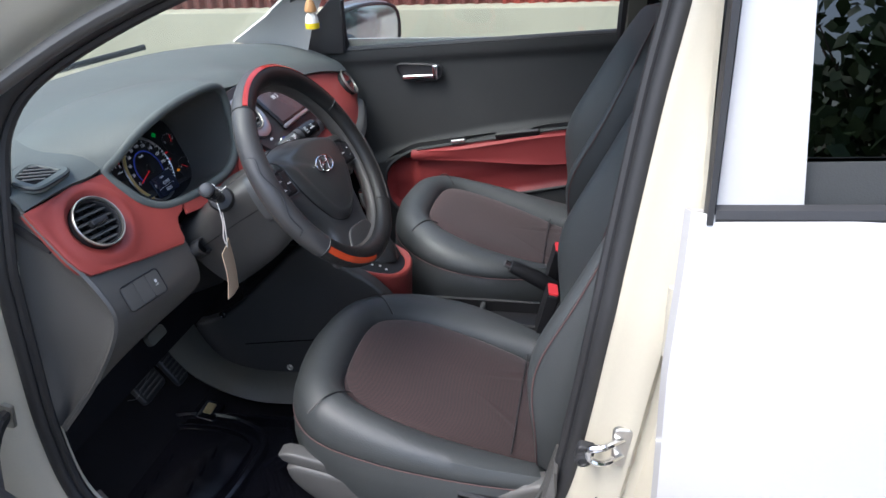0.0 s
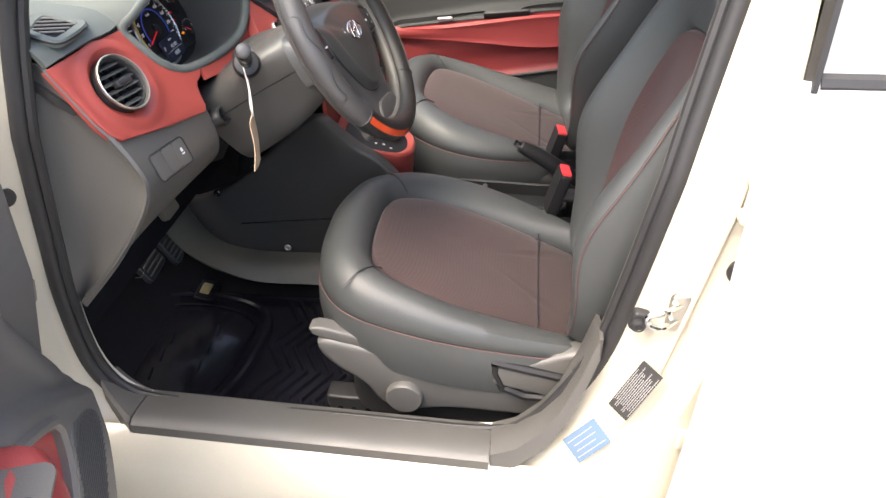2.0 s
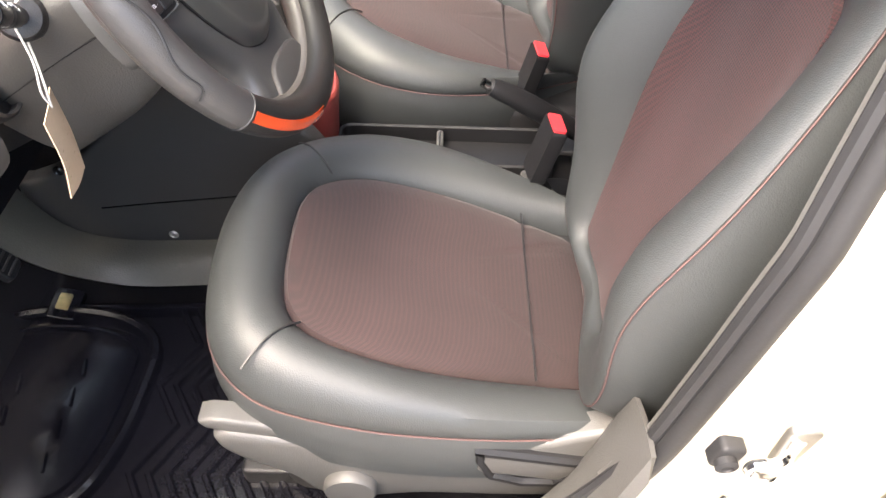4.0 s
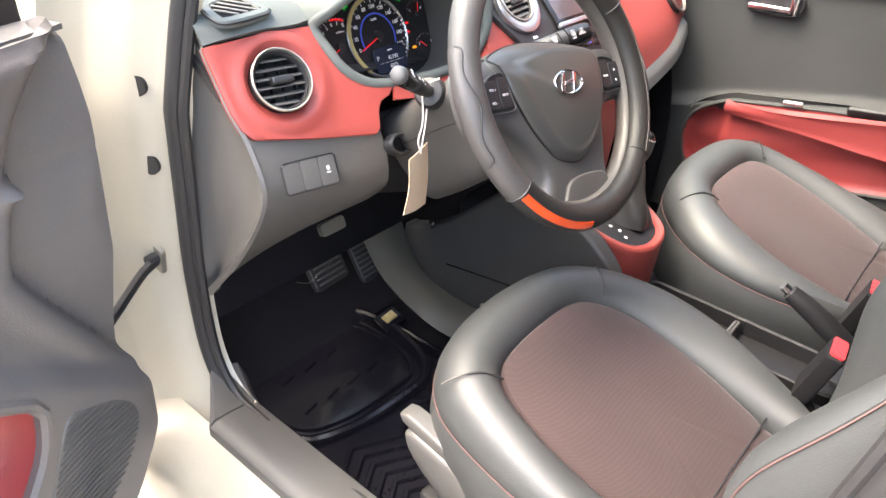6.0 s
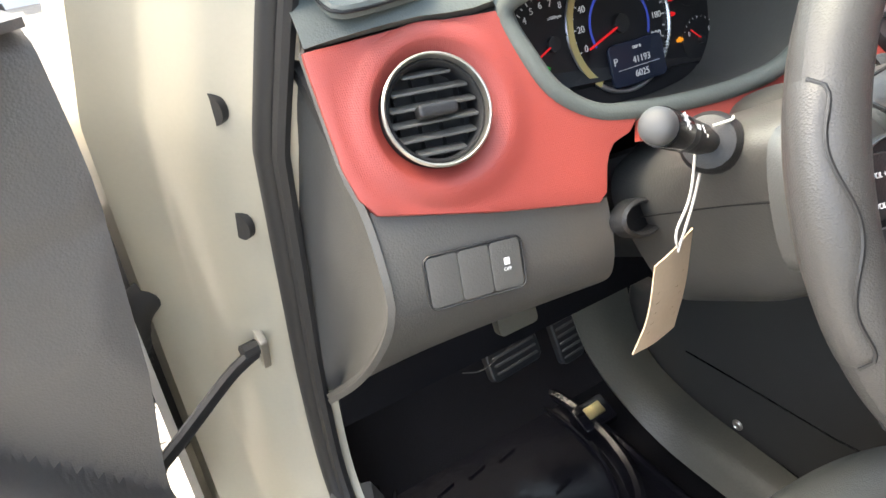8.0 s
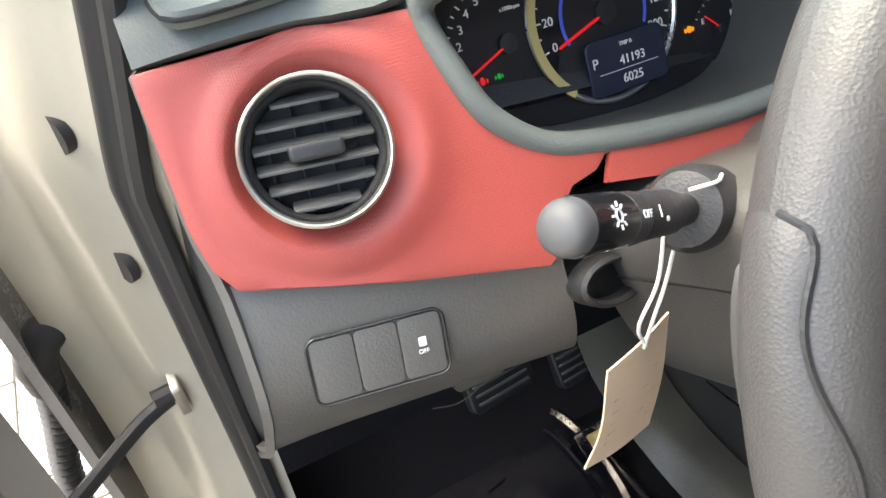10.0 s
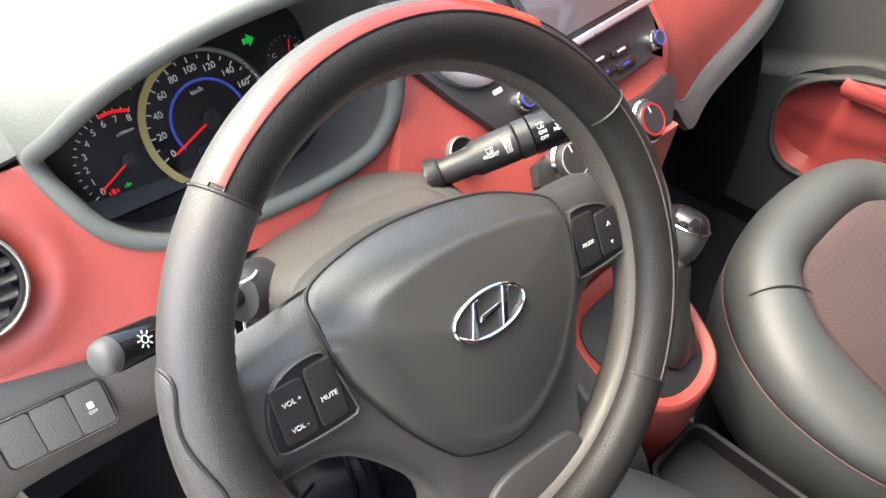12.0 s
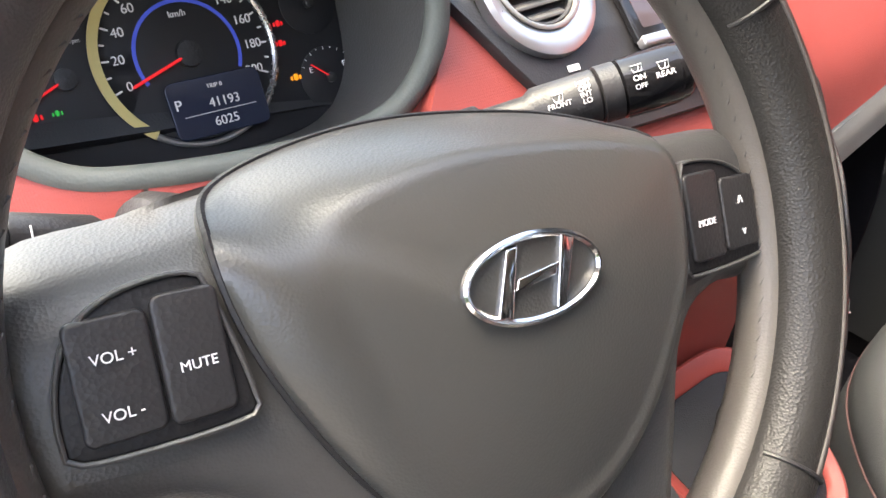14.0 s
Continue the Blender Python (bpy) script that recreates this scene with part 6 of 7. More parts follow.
for k in range(22):
    z = 0.562 + k * 0.0078
    xs = []
    for i in range(len(so3)):
        p, q = so3[i], so3[(i + 1) % len(so3)]
        if (p[1] - z) * (q[1] - z) < 0:
            xs.append(p[0] + (q[0] - p[0]) * (z - p[1]) / (q[1] - p[1]))
    if len(xs) >= 2:
        part("rib", put(DF, tube([(min(xs) + 0.004, z, 0.0325), ((min(xs) + max(xs)) / 2, z + 0.004, 0.0335), (max(xs) - 0.004, z, 0.0325)], 0.0013, 5)), M_TRIM, spk)
# inner release
hb_ = cr([(0.263, 1.115), (0.275, 1.128), (0.325, 1.128), (0.385, 1.118), (0.397, 1.10), (0.385, 1.075), (0.325, 1.062), (0.280, 1.07), (0.265, 1.09)], 40, True)
rel = part("release", put(DF, frame_ring(hb_, 0.007, 0.012, 0.003, 0.020)), M_DOOR, door)
part("cup", put(DF, plate(inset(hb_, 0.005), 0.004, 0.001, z0=0.021)), M_DARK, rel)
part("lever", put(DF, put(fr3((0.302, 1.085, 0.024), (1, 0.1, 0), (0, 1, 0)), plate(rrect(0.07, 0.02, 0.008), 0.014, 0.006))), M_CHROME, rel, "chrome release lever")
# door skin, hinge edge, mirror, window frame
dsk = A([[(a, z, -0.135 - 0.035 * math.sin(min(1, (z - 0.33) / 0.95) * 2.7 + 0.3)) for a in np.linspace(-0.03, 1.02, 14)] for z in np.linspace(0.33, 1.13, 16)])
part("skin", put(DF, shell(dsk[::-1], 0.01)), M_WHITE, door)
hed = A([[(float(np.interp(z, zz, lo_edge)) + 0.012 + 0.008 * (n < -0.1), z, n) for n in (-0.05, -0.07, -0.10, -0.14)] for z in np.linspace(0.40, 1.14, 14)])
part("hinge_edge", put(DF, shell(hed, 0.008)), M_RUBBER, door, "black weather strip along the hinge edge")
bote = A([[(a, 0.345 + 0.10 * (n > -0.02), n) for n in (0.0, -0.03, -0.15)] for a in np.linspace(0.05, 1.0, 8)])
part("bottom_edge", put(DF, shell(bote, 0.008)), M_JAMB, door)
part("mirror_gusset", put(DF, plate(dense([(-0.03, 1.13), (0.052, 1.13), (0.045, 1.26), (0.02, 1.30), (-0.03, 1.19)], k=4), 0.03, 0.005, z0=-0.115)), M_DARK, door, "black mirror gusset")
part("window_post", put(DF, tube([(0.060, 1.12, -0.09), (0.042, 1.22, -0.10), (0.015, 1.34, -0.115)], 0.011, 8)), M_RUBBER, door)
part("window_header", put(DF, tube(cr([(-0.02, 1.20, -0.10), (0.10, 1.31, -0.125), (0.35, 1.42, -0.15), (0.7, 1.47, -0.165), (1.0, 1.44, -0.165), (1.03, 1.15, -0.10)], 30), 0.02, 8)), M_WHITE, door)
dg = A([[(a, z, -0.095 - 0.18 * (z - 1.13)) for a in np.linspace(0.06, 1.0, 6)] for z in (1.13, 1.18, 1.22)])
gp = part("glass", put(DF, shell(dg, 0.004)), M_GLASS, door, "lowered clear window glass")
gp.visible_shadow = False
mir = part("wing_mirror", put(DF, put(fr3((0.10, 1.215, -0.25), (1, 0, 0.25), (0, 1, 0)), plate(rrect(0.20, 0.145, 0.04), 0.06, 0.02, 0.015))), M_WHITE, door, "white wing mirror housing")
part("mirror_rim", put(DF, put(fr3((0.10, 1.215, -0.192), (1, 0, 0.25), (0, 1, 0)), frame_ring(rrect(0.185, 0.13, 0.035), 0.012, 0.012, 0.004))), M_DARK, mir)
part("mirror_glass", put(DF, put(fr3((0.10, 1.215, -0.190), (1, 0, 0.25), (0, 1, 0)), plate(rrect(0.165, 0.11, 0.028), 0.003, 0.001))), M_CHROME, mir, "mirror glass")
part("mirror_foot", put(DF, tube([(0.02, 1.15, -0.11), (0.05, 1.15, -0.22)], 0.025, 10)), M_DARK, mir)

# check strap, wiring boot, plugs, striker, stickers
strap = thing("check_strap", (-0.68, 0.9, 0.74), "black steel door check strap bolted to the jamb", "door check")
part("arm", put(fr3((0, 0, 0), (1, 0, 0), (0, 1, 0)), tube(cr([(-0.668, 0.915, 0.752), (-0.70, 0.905, 0.745), (-0.76, 0.872, 0.728), (-0.80, 0.85, 0.718)], 12), 0.0065, 8, flat=1.3)), M_DARK, strap)
part("bracket", put(fr3((-0.664, 0.925, 0.75), (0, 1, 0.2), (0, 0, 1)), box(0.035, 0.045, 0.008, 0.002)), M_STEEL, strap, "zinc bracket")
part("bolt", tube([(-0.665, 0.918, 0.755), (-0.682, 0.915, 0.756)], 0.009, 8), M_DARK, strap)
boot = thing("wiring_boot", (-0.76, 0.99, 0.72), "black corrugated rubber wiring boot between door and body", "cable")
bp_ = cr([(-0.700, 1.03, 0.800), (-0.742, 1.013, 0.800), (-0.762, 1.009, 0.776), (-0.767, 1.009, 0.741)], 30)
part("elbow", tube(bp_ + A((-0.006, 0, -0.004)), [0.019] * 24 + [0.018, 0.017, 0.017, 0.017, 0.016, 0.016], 16), M_RUBBER, boot)
bp_ = cr([(-0.770, 1.009, 0.742), (-0.782, 1.006, 0.691), (-0.798, 0.999, 0.631), (-0.806, 0.986, 0.566)], 80)
part("bellows", tube(bp_, [0.0128 + 0.0020 * math.sin(k * 1.57) for k in range(80)], 14), M_RUBBER, boot, "ribbed rubber bellows")
part("collar", tube([(-0.698, 1.031, 0.796), (-0.710, 1.027, 0.796)], 0.030, 16), M_DARK, boot)
for z, y in ((1.03, 0.899), (0.912, 0.904)):
    t_ = thing("jamb_plug", (-0.648, y, z), "round black rubber plug in the door jamb", "plug", "jamb plugs")
    part("disc", put(fr3((-0.650, y + 0.002, z), (0.40, -0.92, 0), (0, 0, 1)), put(fr3((0, 0, 0), (1, 0, 0), (0, -1, 0)), revolve([(0.0145, -0.006), (0.0145, 0.0005), (0.0130, 0.002), (0.010, 0.001), (0.0005, 0.0012)], 24))), M_RUBBER, t_)
stk = thing("door_striker", (-0.689, -0.041, 0.829), "chrome door striker loop on the pillar", "striker")
part("plate", put(fr3((-0.676, -0.055, 0.829), (0, 0.9, 0), (0, 0, 1)), put(fr3((0, 0, 0), (1, 0, 0), (0, -1, 0)), plate(rrect(0.03, 0.062, 0.010), 0.008, 0.003))), M_STEEL, stk)
part("loop", tube(cr([(-0.680, -0.055, 0.842), (-0.70, -0.03, 0.842), (-0.70, -0.012, 0.836), (-0.70, -0.012, 0.822), (-0.70, -0.03, 0.816), (-0.680, -0.055, 0.816)], 24), 0.0045, 8), M_CHROME, stk)
bs = thing("bump_stop", (-0.68, -0.005, 0.80), "black rubber bump stop on the pillar", "bump stop")
part("block", put(fr3((-0.666, -0.006, 0.805), (0, 1, 0.2), (0, 0, 1)), put(fr3((0, 0, 0), (1, 0, 0), (0, -1, 0)), plate(rrect(0.024, 0.032, 0.006), 0.014, 0.004))), M_RUBBER, bs)
part("button", put(fr3((-0.680, -0.004, 0.803), (0, 1, 0.2), (0, 0, 1)), put(fr3((0, 0, 0), (1, 0, 0), (0, -1, 0)), revolve([(0.010, 0), (0.010, 0.006), (0.006, 0.008), (0.005, 0.006), (0.0005, 0.006)], 20))), M_RUBBER, bs)
for nm, c, w, h, m_, lab in (("data_sticker", (-0.6872, -0.020, 0.681), 0.105, 0.036, M_LABELBK, "black data sticker with small white print"), ("tyre_sticker", (-0.6815, 0.034, 0.556), 0.078, 0.044, M_LABELBL, "pale blue tyre pressure sticker")):
    tt = thing(nm, c, lab, "sticker")
    nrm = A((-0.79, 0.59, 0.18)) if w > 0.1 else A((-0.78, 0.57, 0.26))
    u_ = A((0.0, -0.036, 0.092)) if w > 0.1 else A((0.0, -0.043, 0.060))
    u_ = u_ - nrm * (u_ @ nrm) / (nrm @ nrm)
    fm = fr3(c, u_, np.cross(nrm, u_))
    part("sheet", put(fm, plate(rrect(w, h, 0.002), 0.0012, 0.0004)), m_, tt)
    for k in range(11 if w > 0.1 else 4):
        part("print_bar", put(fm, put(fr3((-0.004 * (k % 2), -h / 2 + (k + 0.8) * h / (11.6 if w > 0.1 else 4.8), 0.0012), (1, 0, 0), (0, 1, 0)), box(w * (0.86 - 0.09 * (k * 7 % 4)), h * 0.032, 0.0003, 0.0001))), M_PRINTGREY, tt)

# ---- passenger door, shut ----
pd = thing("passenger_door", (0.72, 0.35, 0.4), "shut car door with grey trim and red armrest panel", "car door")


PDM = np.diag((1.0, 1.03, 1.03, 1.0))
PDM[:3, 3] = (0.055, 0.0, 1.45 * (1 - 1.03))


def ppart(name, vf, *rest):
    return part(name, put(PDM, vf), *rest)


def prelief(y, z):
    arm = np.interp(y, (-0.1, 0.016, 0.153, 0.293, 0.546, 0.687, 0.8), (0.855, 0.848, 0.832, 0.812, 0.758, 0.713, 0.68))
    n = 0.030 * smooth(arm - z, 0.006)
    n = n + 0.012 * np.exp(-((z - arm - 0.005) / 0.012) ** 2)
    n = n + 0.014 * smooth(z - (1.02 + (0.75 - y) * 0.055), 0.012)
    return n


red_o = cr([(-0.546, 0.757), (-0.50, 0.766), (-0.40, 0.783), (-0.293, 0.799), (-0.20, 0.807), (-0.16, 0.822), (-0.10, 0.832), (0.02, 0.842), (0.05, 0.80), (0.05, 0.70), (0.03, 0.675), (-0.05, 0.662), (-0.15, 0.642), (-0.25, 0.622), (-0.38, 0.59), (-0.48, 0.562), (-0.555, 0.548), (-0.605, 0.553), (-0.634, 0.585), (-0.645, 0.63), (-0.643, 0.672), (-0.630, 0.702), (-0.600, 0.730)], 110, True)


def column_span(o, u):
    """Lowest and highest point of an outline at one place along it."""
    v = [p[1] + (q[1] - p[1]) * (u - p[0]) / (q[0] - p[0]) for p, q in zip(o, np.roll(o, -1, 0)) if (p[0] - u) * (q[0] - u) < 0]
    return min(v), max(v)


P = []
for y in np.linspace(-0.06, 0.86, 170):
    ztop = 1.058 + (0.745 - y) * 0.056
    v0, v1 = column_span(red_o, float(np.clip(-y, -0.6435, 0.0485)))
    row = []
    for zone, lo_, hi_, n_ in ((0, 0.42, v0, 30), (1, v0, v1, 20), (2, v1, ztop, 70)):
        for w in np.linspace(0, 1, n_):
            z = lo_ + (hi_ - lo_) * w
            sunk = 0.05 if zone == 1 and -0.0485 < y < 0.6435 and 0 < w < 1 else 0.0
            row.append((0.692 - float(prelief(y, z)) + sunk, y, z))
    P.append(row)
# same plastic as the open door; its darker tone holds the shade
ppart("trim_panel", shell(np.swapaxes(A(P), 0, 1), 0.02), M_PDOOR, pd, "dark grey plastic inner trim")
ppart("window_seal", tube([(0.69, 0.86, 1.055), (0.69, 0.4, 1.080), (0.69, -0.06, 1.106)], 0.010, 8), M_RUBBER, pd)
PF = fr3((0.660, 0, 0), (0, -1, 0), (0, 0, 1))
PF[:3, 2] = (-1, 0, 0)
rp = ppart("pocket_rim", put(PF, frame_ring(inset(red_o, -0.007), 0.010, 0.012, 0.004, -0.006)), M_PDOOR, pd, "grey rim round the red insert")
lining = []
for u in np.linspace(-0.6435, 0.0485, 90):
    v0, v1 = column_span(red_o, u)
    col_ = []
    for w in np.linspace(0, 1, 22):
        fall = np.clip(min(w, 1 - w) * (v1 - v0) / 0.016, 0, 1) * np.clip((u + 0.645) / 0.022, 0, 1)
        fall = fall * fall * (3 - 2 * fall)
        deep_ = 0.030 * smooth(-0.548 - u - 0.10 * (0.70 - v0 - w * (v1 - v0)), 0.010) + 0.010 * smooth(0.45 - w, 0.08)
        col_.append((u, v0 + w * (v1 - v0), 0.004 - deep_ * fall))
    lining.append(col_)
ppart("red_insert", put(PF, shell(A(lining), 0.004)), M_REDSOFT, rp, "red vinyl door insert with a map pocket")
up = coons([(-0.548, 0.738, 0.006), (-0.40, 0.738, 0.016), (-0.12, 0.732, 0.018), (0.04, 0.765, 0.014)], [(-0.548, 0.758, 0.006), (-0.40, 0.783, 0.026), (-0.16, 0.823, 0.028), (0.04, 0.843, 0.020)], [(-0.548, 0.738, 0.006), (-0.552, 0.748, 0.012), (-0.548, 0.758, 0.006)], [(0.04, 0.765, 0.014), (0.04, 0.843, 0.020)], 40, 10, 0.007)
ar_ = ppart("armrest", put(PF, shell(up, 0.014)), M_REDSOFT, rp, "red armrest pad")
ppart("seam", put(PF, tube([(-0.545, 0.737, 0.006), (-0.40, 0.737, 0.0162), (-0.25, 0.731, 0.0175), (-0.12, 0.731, 0.0182), (0.04, 0.764, 0.0145)], 0.0022, 6)), M_DARK, ar_)
ppart("switch", put(PF, put(fr3((-0.405, 0.797, 0.010), (1, 0.13, 0), (0, 1, 0.3)), plate(rrect(0.045, 0.010, 0.004), 0.008, 0.003))), M_SILVER, pd, "small silver window switch")
pull = ppart("pull_cup", put(PF, put(fr3((-0.225, 0.822, 0.008), (1, 0.12, 0), (0, 1, 0.5)), plate(rrect(0.135, 0.022, 0.008), 0.010, 0.004))), M_DARK, pd, "black pull handle recess")
hp_o = cr([(-0.590, 1.018), (-0.56, 1.026), (-0.47, 1.022), (-0.450, 1.010), (-0.452, 0.985), (-0.475, 0.972), (-0.55, 0.970), (-0.58, 0.985)], 40, True)
PH = PF @ fr3((0, 0, -0.021), (1, 0, 0), (0, 1, 0))
prl = ppart("release", put(PH, frame_ring(hp_o, 0.006, 0.010, 0.003)), M_DARK, pd, "dark door release bezel")
ppart("cup", put(PH, plate(inset(hp_o, 0.004), 0.002, 0.0008)), M_DARK, prl)
ppart("lever", put(PH, join(put(fr3((-0.520, 0.984, 0.003), (1, 0.04, 0), (0, 1, 0)), plate(rrect(0.105, 0.017, 0.006), 0.013, 0.005)), put(fr3((-0.470, 0.999, 0.003), (1, 0, 0), (0, 1, 0)), plate(rrect(0.018, 0.044, 0.005), 0.014, 0.004)))), M_CHROME, prl, "chrome release lever")
inn = A([[(0.712, y, z) for y in np.linspace(-1.0, 1.12, 8)] for z in (0.33, 0.50, 0.66)])
ppart("lower_lining", shell(inn, 0.01), M_CARPET, pd)
pg = A([[(0.70 - 0.22 * (z - 1.06), y, z) for y in np.linspace(-0.06, 0.76, 8)] for z in np.linspace(1.05, 1.46, 6)])
g_ = ppart("glass", shell(pg, 0.004), M_GLASS, pd, "clear window glass")
g_.visible_shadow = False
ppart("window_frame", tube(cr([(0.665, 0.90, 1.14), (0.64, 0.80, 1.26), (0.615, 0.62, 1.36), (0.59, 0.40, 1.43), (0.57, 0.1, 1.47), (0.575, -0.06, 1.45), (0.69, -0.065, 1.09)], 40), 0.020, 8), M_RUBBER, pd)
ppart("mirror_gusset", put(fr3((0.685, 0, 0), (0, -1, 0), (0, 0, 1)), put(fr3((0, 0, 0), (1, 0, 0), (0, 1, 0)), plate(dense([(-0.865, 1.05), (-0.745, 1.056), (-0.735, 1.215), (-0.76, 1.225), (-0.86, 1.13)], k=4), 0.02, 0.005))), M_DARK, pd, "black mirror gusset")
ppart("window_post", tube([(0.69, 0.745, 1.05), (0.66, 0.735, 1.21)], 0.007, 8), M_DARK, pd)
psk = A([[(0.745 + 0.042 * math.sin(min(1, (z - 0.3) / 0.95) * math.pi * 0.85 + 0.35), y, z) for y in np.linspace(-1.0, 0.985, 12)] for z in np.linspace(0.33, 1.08, 12)])
ppart("skin", shell(psk, 0.01), M_WHITE, pd)
wm = thing("wing_mirror", (0.9, 0.73, 1.09), "silver grey wing mirror outside the passenger window", "mirror")
MF = fr3((0.965, 0.762, 1.070), (0.75, -0.62, 0.0), (0, 0, 1))
mo = 1.3 * cr([(-0.105, 0.035), (-0.08, 0.062), (0.0, 0.072), (0.075, 0.060), (0.098, 0.02), (0.088, -0.045), (0.03, -0.072), (-0.06, -0.070), (-0.10, -0.03)], 50, True)
part("housing", put(MF, put(fr3((0, 0, -0.06), (1, 0, 0), (0, 1, 0)), plate(mo, 0.075, 0.03))), M_SILVER, wm, "silver painted housing")
part("rim", put(MF, frame_ring(inset(mo, 0.004), 0.010, 0.018, 0.004, 0.004)), M_DARK, wm)
part("glass", put(MF, plate(inset(mo, 0.012), 0.004, 0.001, z0=0.012)), M_CHROME, wm, "mirror glass")
part("foot", tube([(0.76, 0.82, 1.065), (0.88, 0.80, 1.05)], 0.025, 10), M_DARK, wm)
post = A([[(0.745 - 0.2 * max(0, z - 1.05) + dx, y, z) for y, dx in ((-0.06, 0.0), (-0.075, -0.03), (-0.13, -0.045), (-0.19, -0.03), (-0.2, 0.0))] for z in np.linspace(0.42, 1.46, 12)])
part("pillar_trim", shell(post[::-1], 0.01), M_TUNNEL, car, "grey pillar trim")
part("seat_belt", shell(A([[(0.625 - 0.10 * max(0, z - 1.05), y - 0.03 * (z - 0.6), z) for y in (-0.10, -0.145)] for z in np.linspace(0.55, 1.40, 10)]), 0.003), M_CARPET, car, "grey seat belt webbing")

# ---- centre console ----
con = thing("centre_console", (0.0, 0.45, 0.4), "black centre console with red gear lever surround", "console")
CF = fr3((-0.092, 0, 0), (0, 1, 0), (0, 0, 1))
CF[:3, 2] = (-1, 0, 0)
co = cr([(0.936, 0.56), (0.93, 0.49), (0.89, 0.452), (0.83, 0.43), (0.70, 0.43), (0.62, 0.442), (0.52, 0.45), (0.44, 0.46), (0.405, 0.55), (0.410, 0.625), (0.43, 0.662), (0.447, 0.684), (0.48, 0.714), (0.52, 0.737), (0.563, 0.772), (0.60, 0.80), (0.65, 0.775), (0.74, 0.69), (0.835, 0.607), (0.91, 0.57)], 110, True)
sp_ = part("side_panel", put(CF, plate(co, 0.03, 0.010, z0=-0.03)), M_CONSOLE, con, "black plastic side panel")
part("groove", put(CF, tube([(0.81, 0.515, 0.0), (0.71, 0.531, 0.0), (0.58, 0.55, 0.0), (0.45, 0.582, 0.0)], 0.0015, 5)), M_PIANO, sp_)
for y, z in ((0.703, 0.456), (0.855, 0.594)):
    part("clip", put(CF, put(fr3((y, z, 0), (1, 0, 0), (0, 1, 0)), revolve([(0.0085, -0.002), (0.0085, 0.001), (0.006, 0.003), (0.004, 0.001), (0.0005, 0.001)], 18))), M_STEEL if y < 0.8 else M_PIANO, sp_, "round screw clip")
cb = part("base", put(fr3((0.05, 0.645, 0.42), (1, 0, 0), (0, 1, 0)), plate(rrect(0.24, 0.36, 0.05), 0.25, 0.03)), M_DARK, con)
tun = coons([(-0.205, 0.97, 0.60), (-0.195, 0.90, 0.485), (-0.172, 0.78, 0.410), (-0.155, 0.62, 0.400), (-0.15, 0.45, 0.400)], [(-0.105, 0.97, 0.66), (-0.100, 0.90, 0.490), (-0.096, 0.80, 0.440), (-0.096, 0.62, 0.447), (-0.096, 0.45, 0.457)], [(-0.205, 0.97, 0.60), (-0.16, 0.97, 0.645), (-0.105, 0.97, 0.66)], [(-0.15, 0.45, 0.400), (-0.125, 0.45, 0.44), (-0.096, 0.45, 0.457)], 30, 10)
part("tunnel_cover", shell(tun, 0.006), M_TUNNEL, con, "scuffed grey tunnel cover")
# red gear surround
GSO = cr([(0.128, 0.520), (0.114, 0.470), (0.092, 0.432), (0.058, 0.415), (0.012, 0.413), (-0.028, 0.432), (-0.050, 0.475), (-0.058, 0.530), (-0.046, 0.566), (-0.018, 0.585), (0.035, 0.590), (0.095, 0.588), (0.122, 0.566)], 72, True)
GSC = A((0.038, 0.500))


def gear_plane(y):
    return 0.690 + 0.30 * (y - 0.43)


def gear_ring(k, dz, low=None):
    """The gear surround's outline, drawn in to k about its middle, dz over its sloping top."""
    q = GSC + (GSO - GSC) * k
    z = gear_plane(q[:, 1]) + dz
    return np.c_[q, z if low is None else np.minimum(z, low + 0.25 * (q[:, 1] - 0.43))]


gs = [gear_ring(0.90, 0, 0.55), gear_ring(0.93, 0, 0.60), gear_ring(0.965, -0.035), gear_ring(0.99, -0.012), gear_ring(1.0, -0.003), gear_ring(0.985, 0.002), gear_ring(0.95, 0.004), gear_ring(0.88, 0.002), gear_ring(0.80, -0.003), gear_ring(0.77, -0.009), gear_ring(0.765, -0.03)]
gsr = part("gear_surround", loft(gs), M_RED, con, "red plastic gear lever surround")
tongue = coons([(-0.052, 0.588, 0.722), (0.035, 0.594, 0.725), (0.125, 0.590, 0.722)], [(-0.060, 0.585, 0.93), (0.04, 0.585, 0.92), (0.16, 0.585, 0.92)], [(-0.052, 0.588, 0.722), (-0.066, 0.588, 0.80), (-0.060, 0.585, 0.93)], [(0.125, 0.590, 0.722), (0.138, 0.59, 0.80), (0.16, 0.585, 0.92)], 14, 12)
part("front_panel", shell(tongue[::-1], 0.008), M_RED, con, "red plastic panel under the centre stack")
gate_o = GSC + (GSO - GSC) * 0.785
GTM = fr3((0, 0.43, 0.682), (1, 0, 0), (0, 1, 0.30))
part("gate", put(GTM, plate(np.c_[gate_o[:, 0], (gate_o[:, 1] - 0.43) * 1.044], 0.004, 0.001)), M_BLACK, gsr, "gloss black selector plate")
for k in range(4):
    part("mark", put(fr3((-0.004 + 0.006 * (k % 2), 0.462 + k * 0.017, gear_plane(0.462 + k * 0.017) - 0.0035), (1, 0, 0), (0, 1, 0.3)), box(0.006, 0.006, 0.0006, 0.0002)), M_PRINT, gsr)
gl_ = thing("gear_lever", (0.09, 0.49, 0.70), "dark gear lever with gloss knob and leather gaiter", "gear lever")
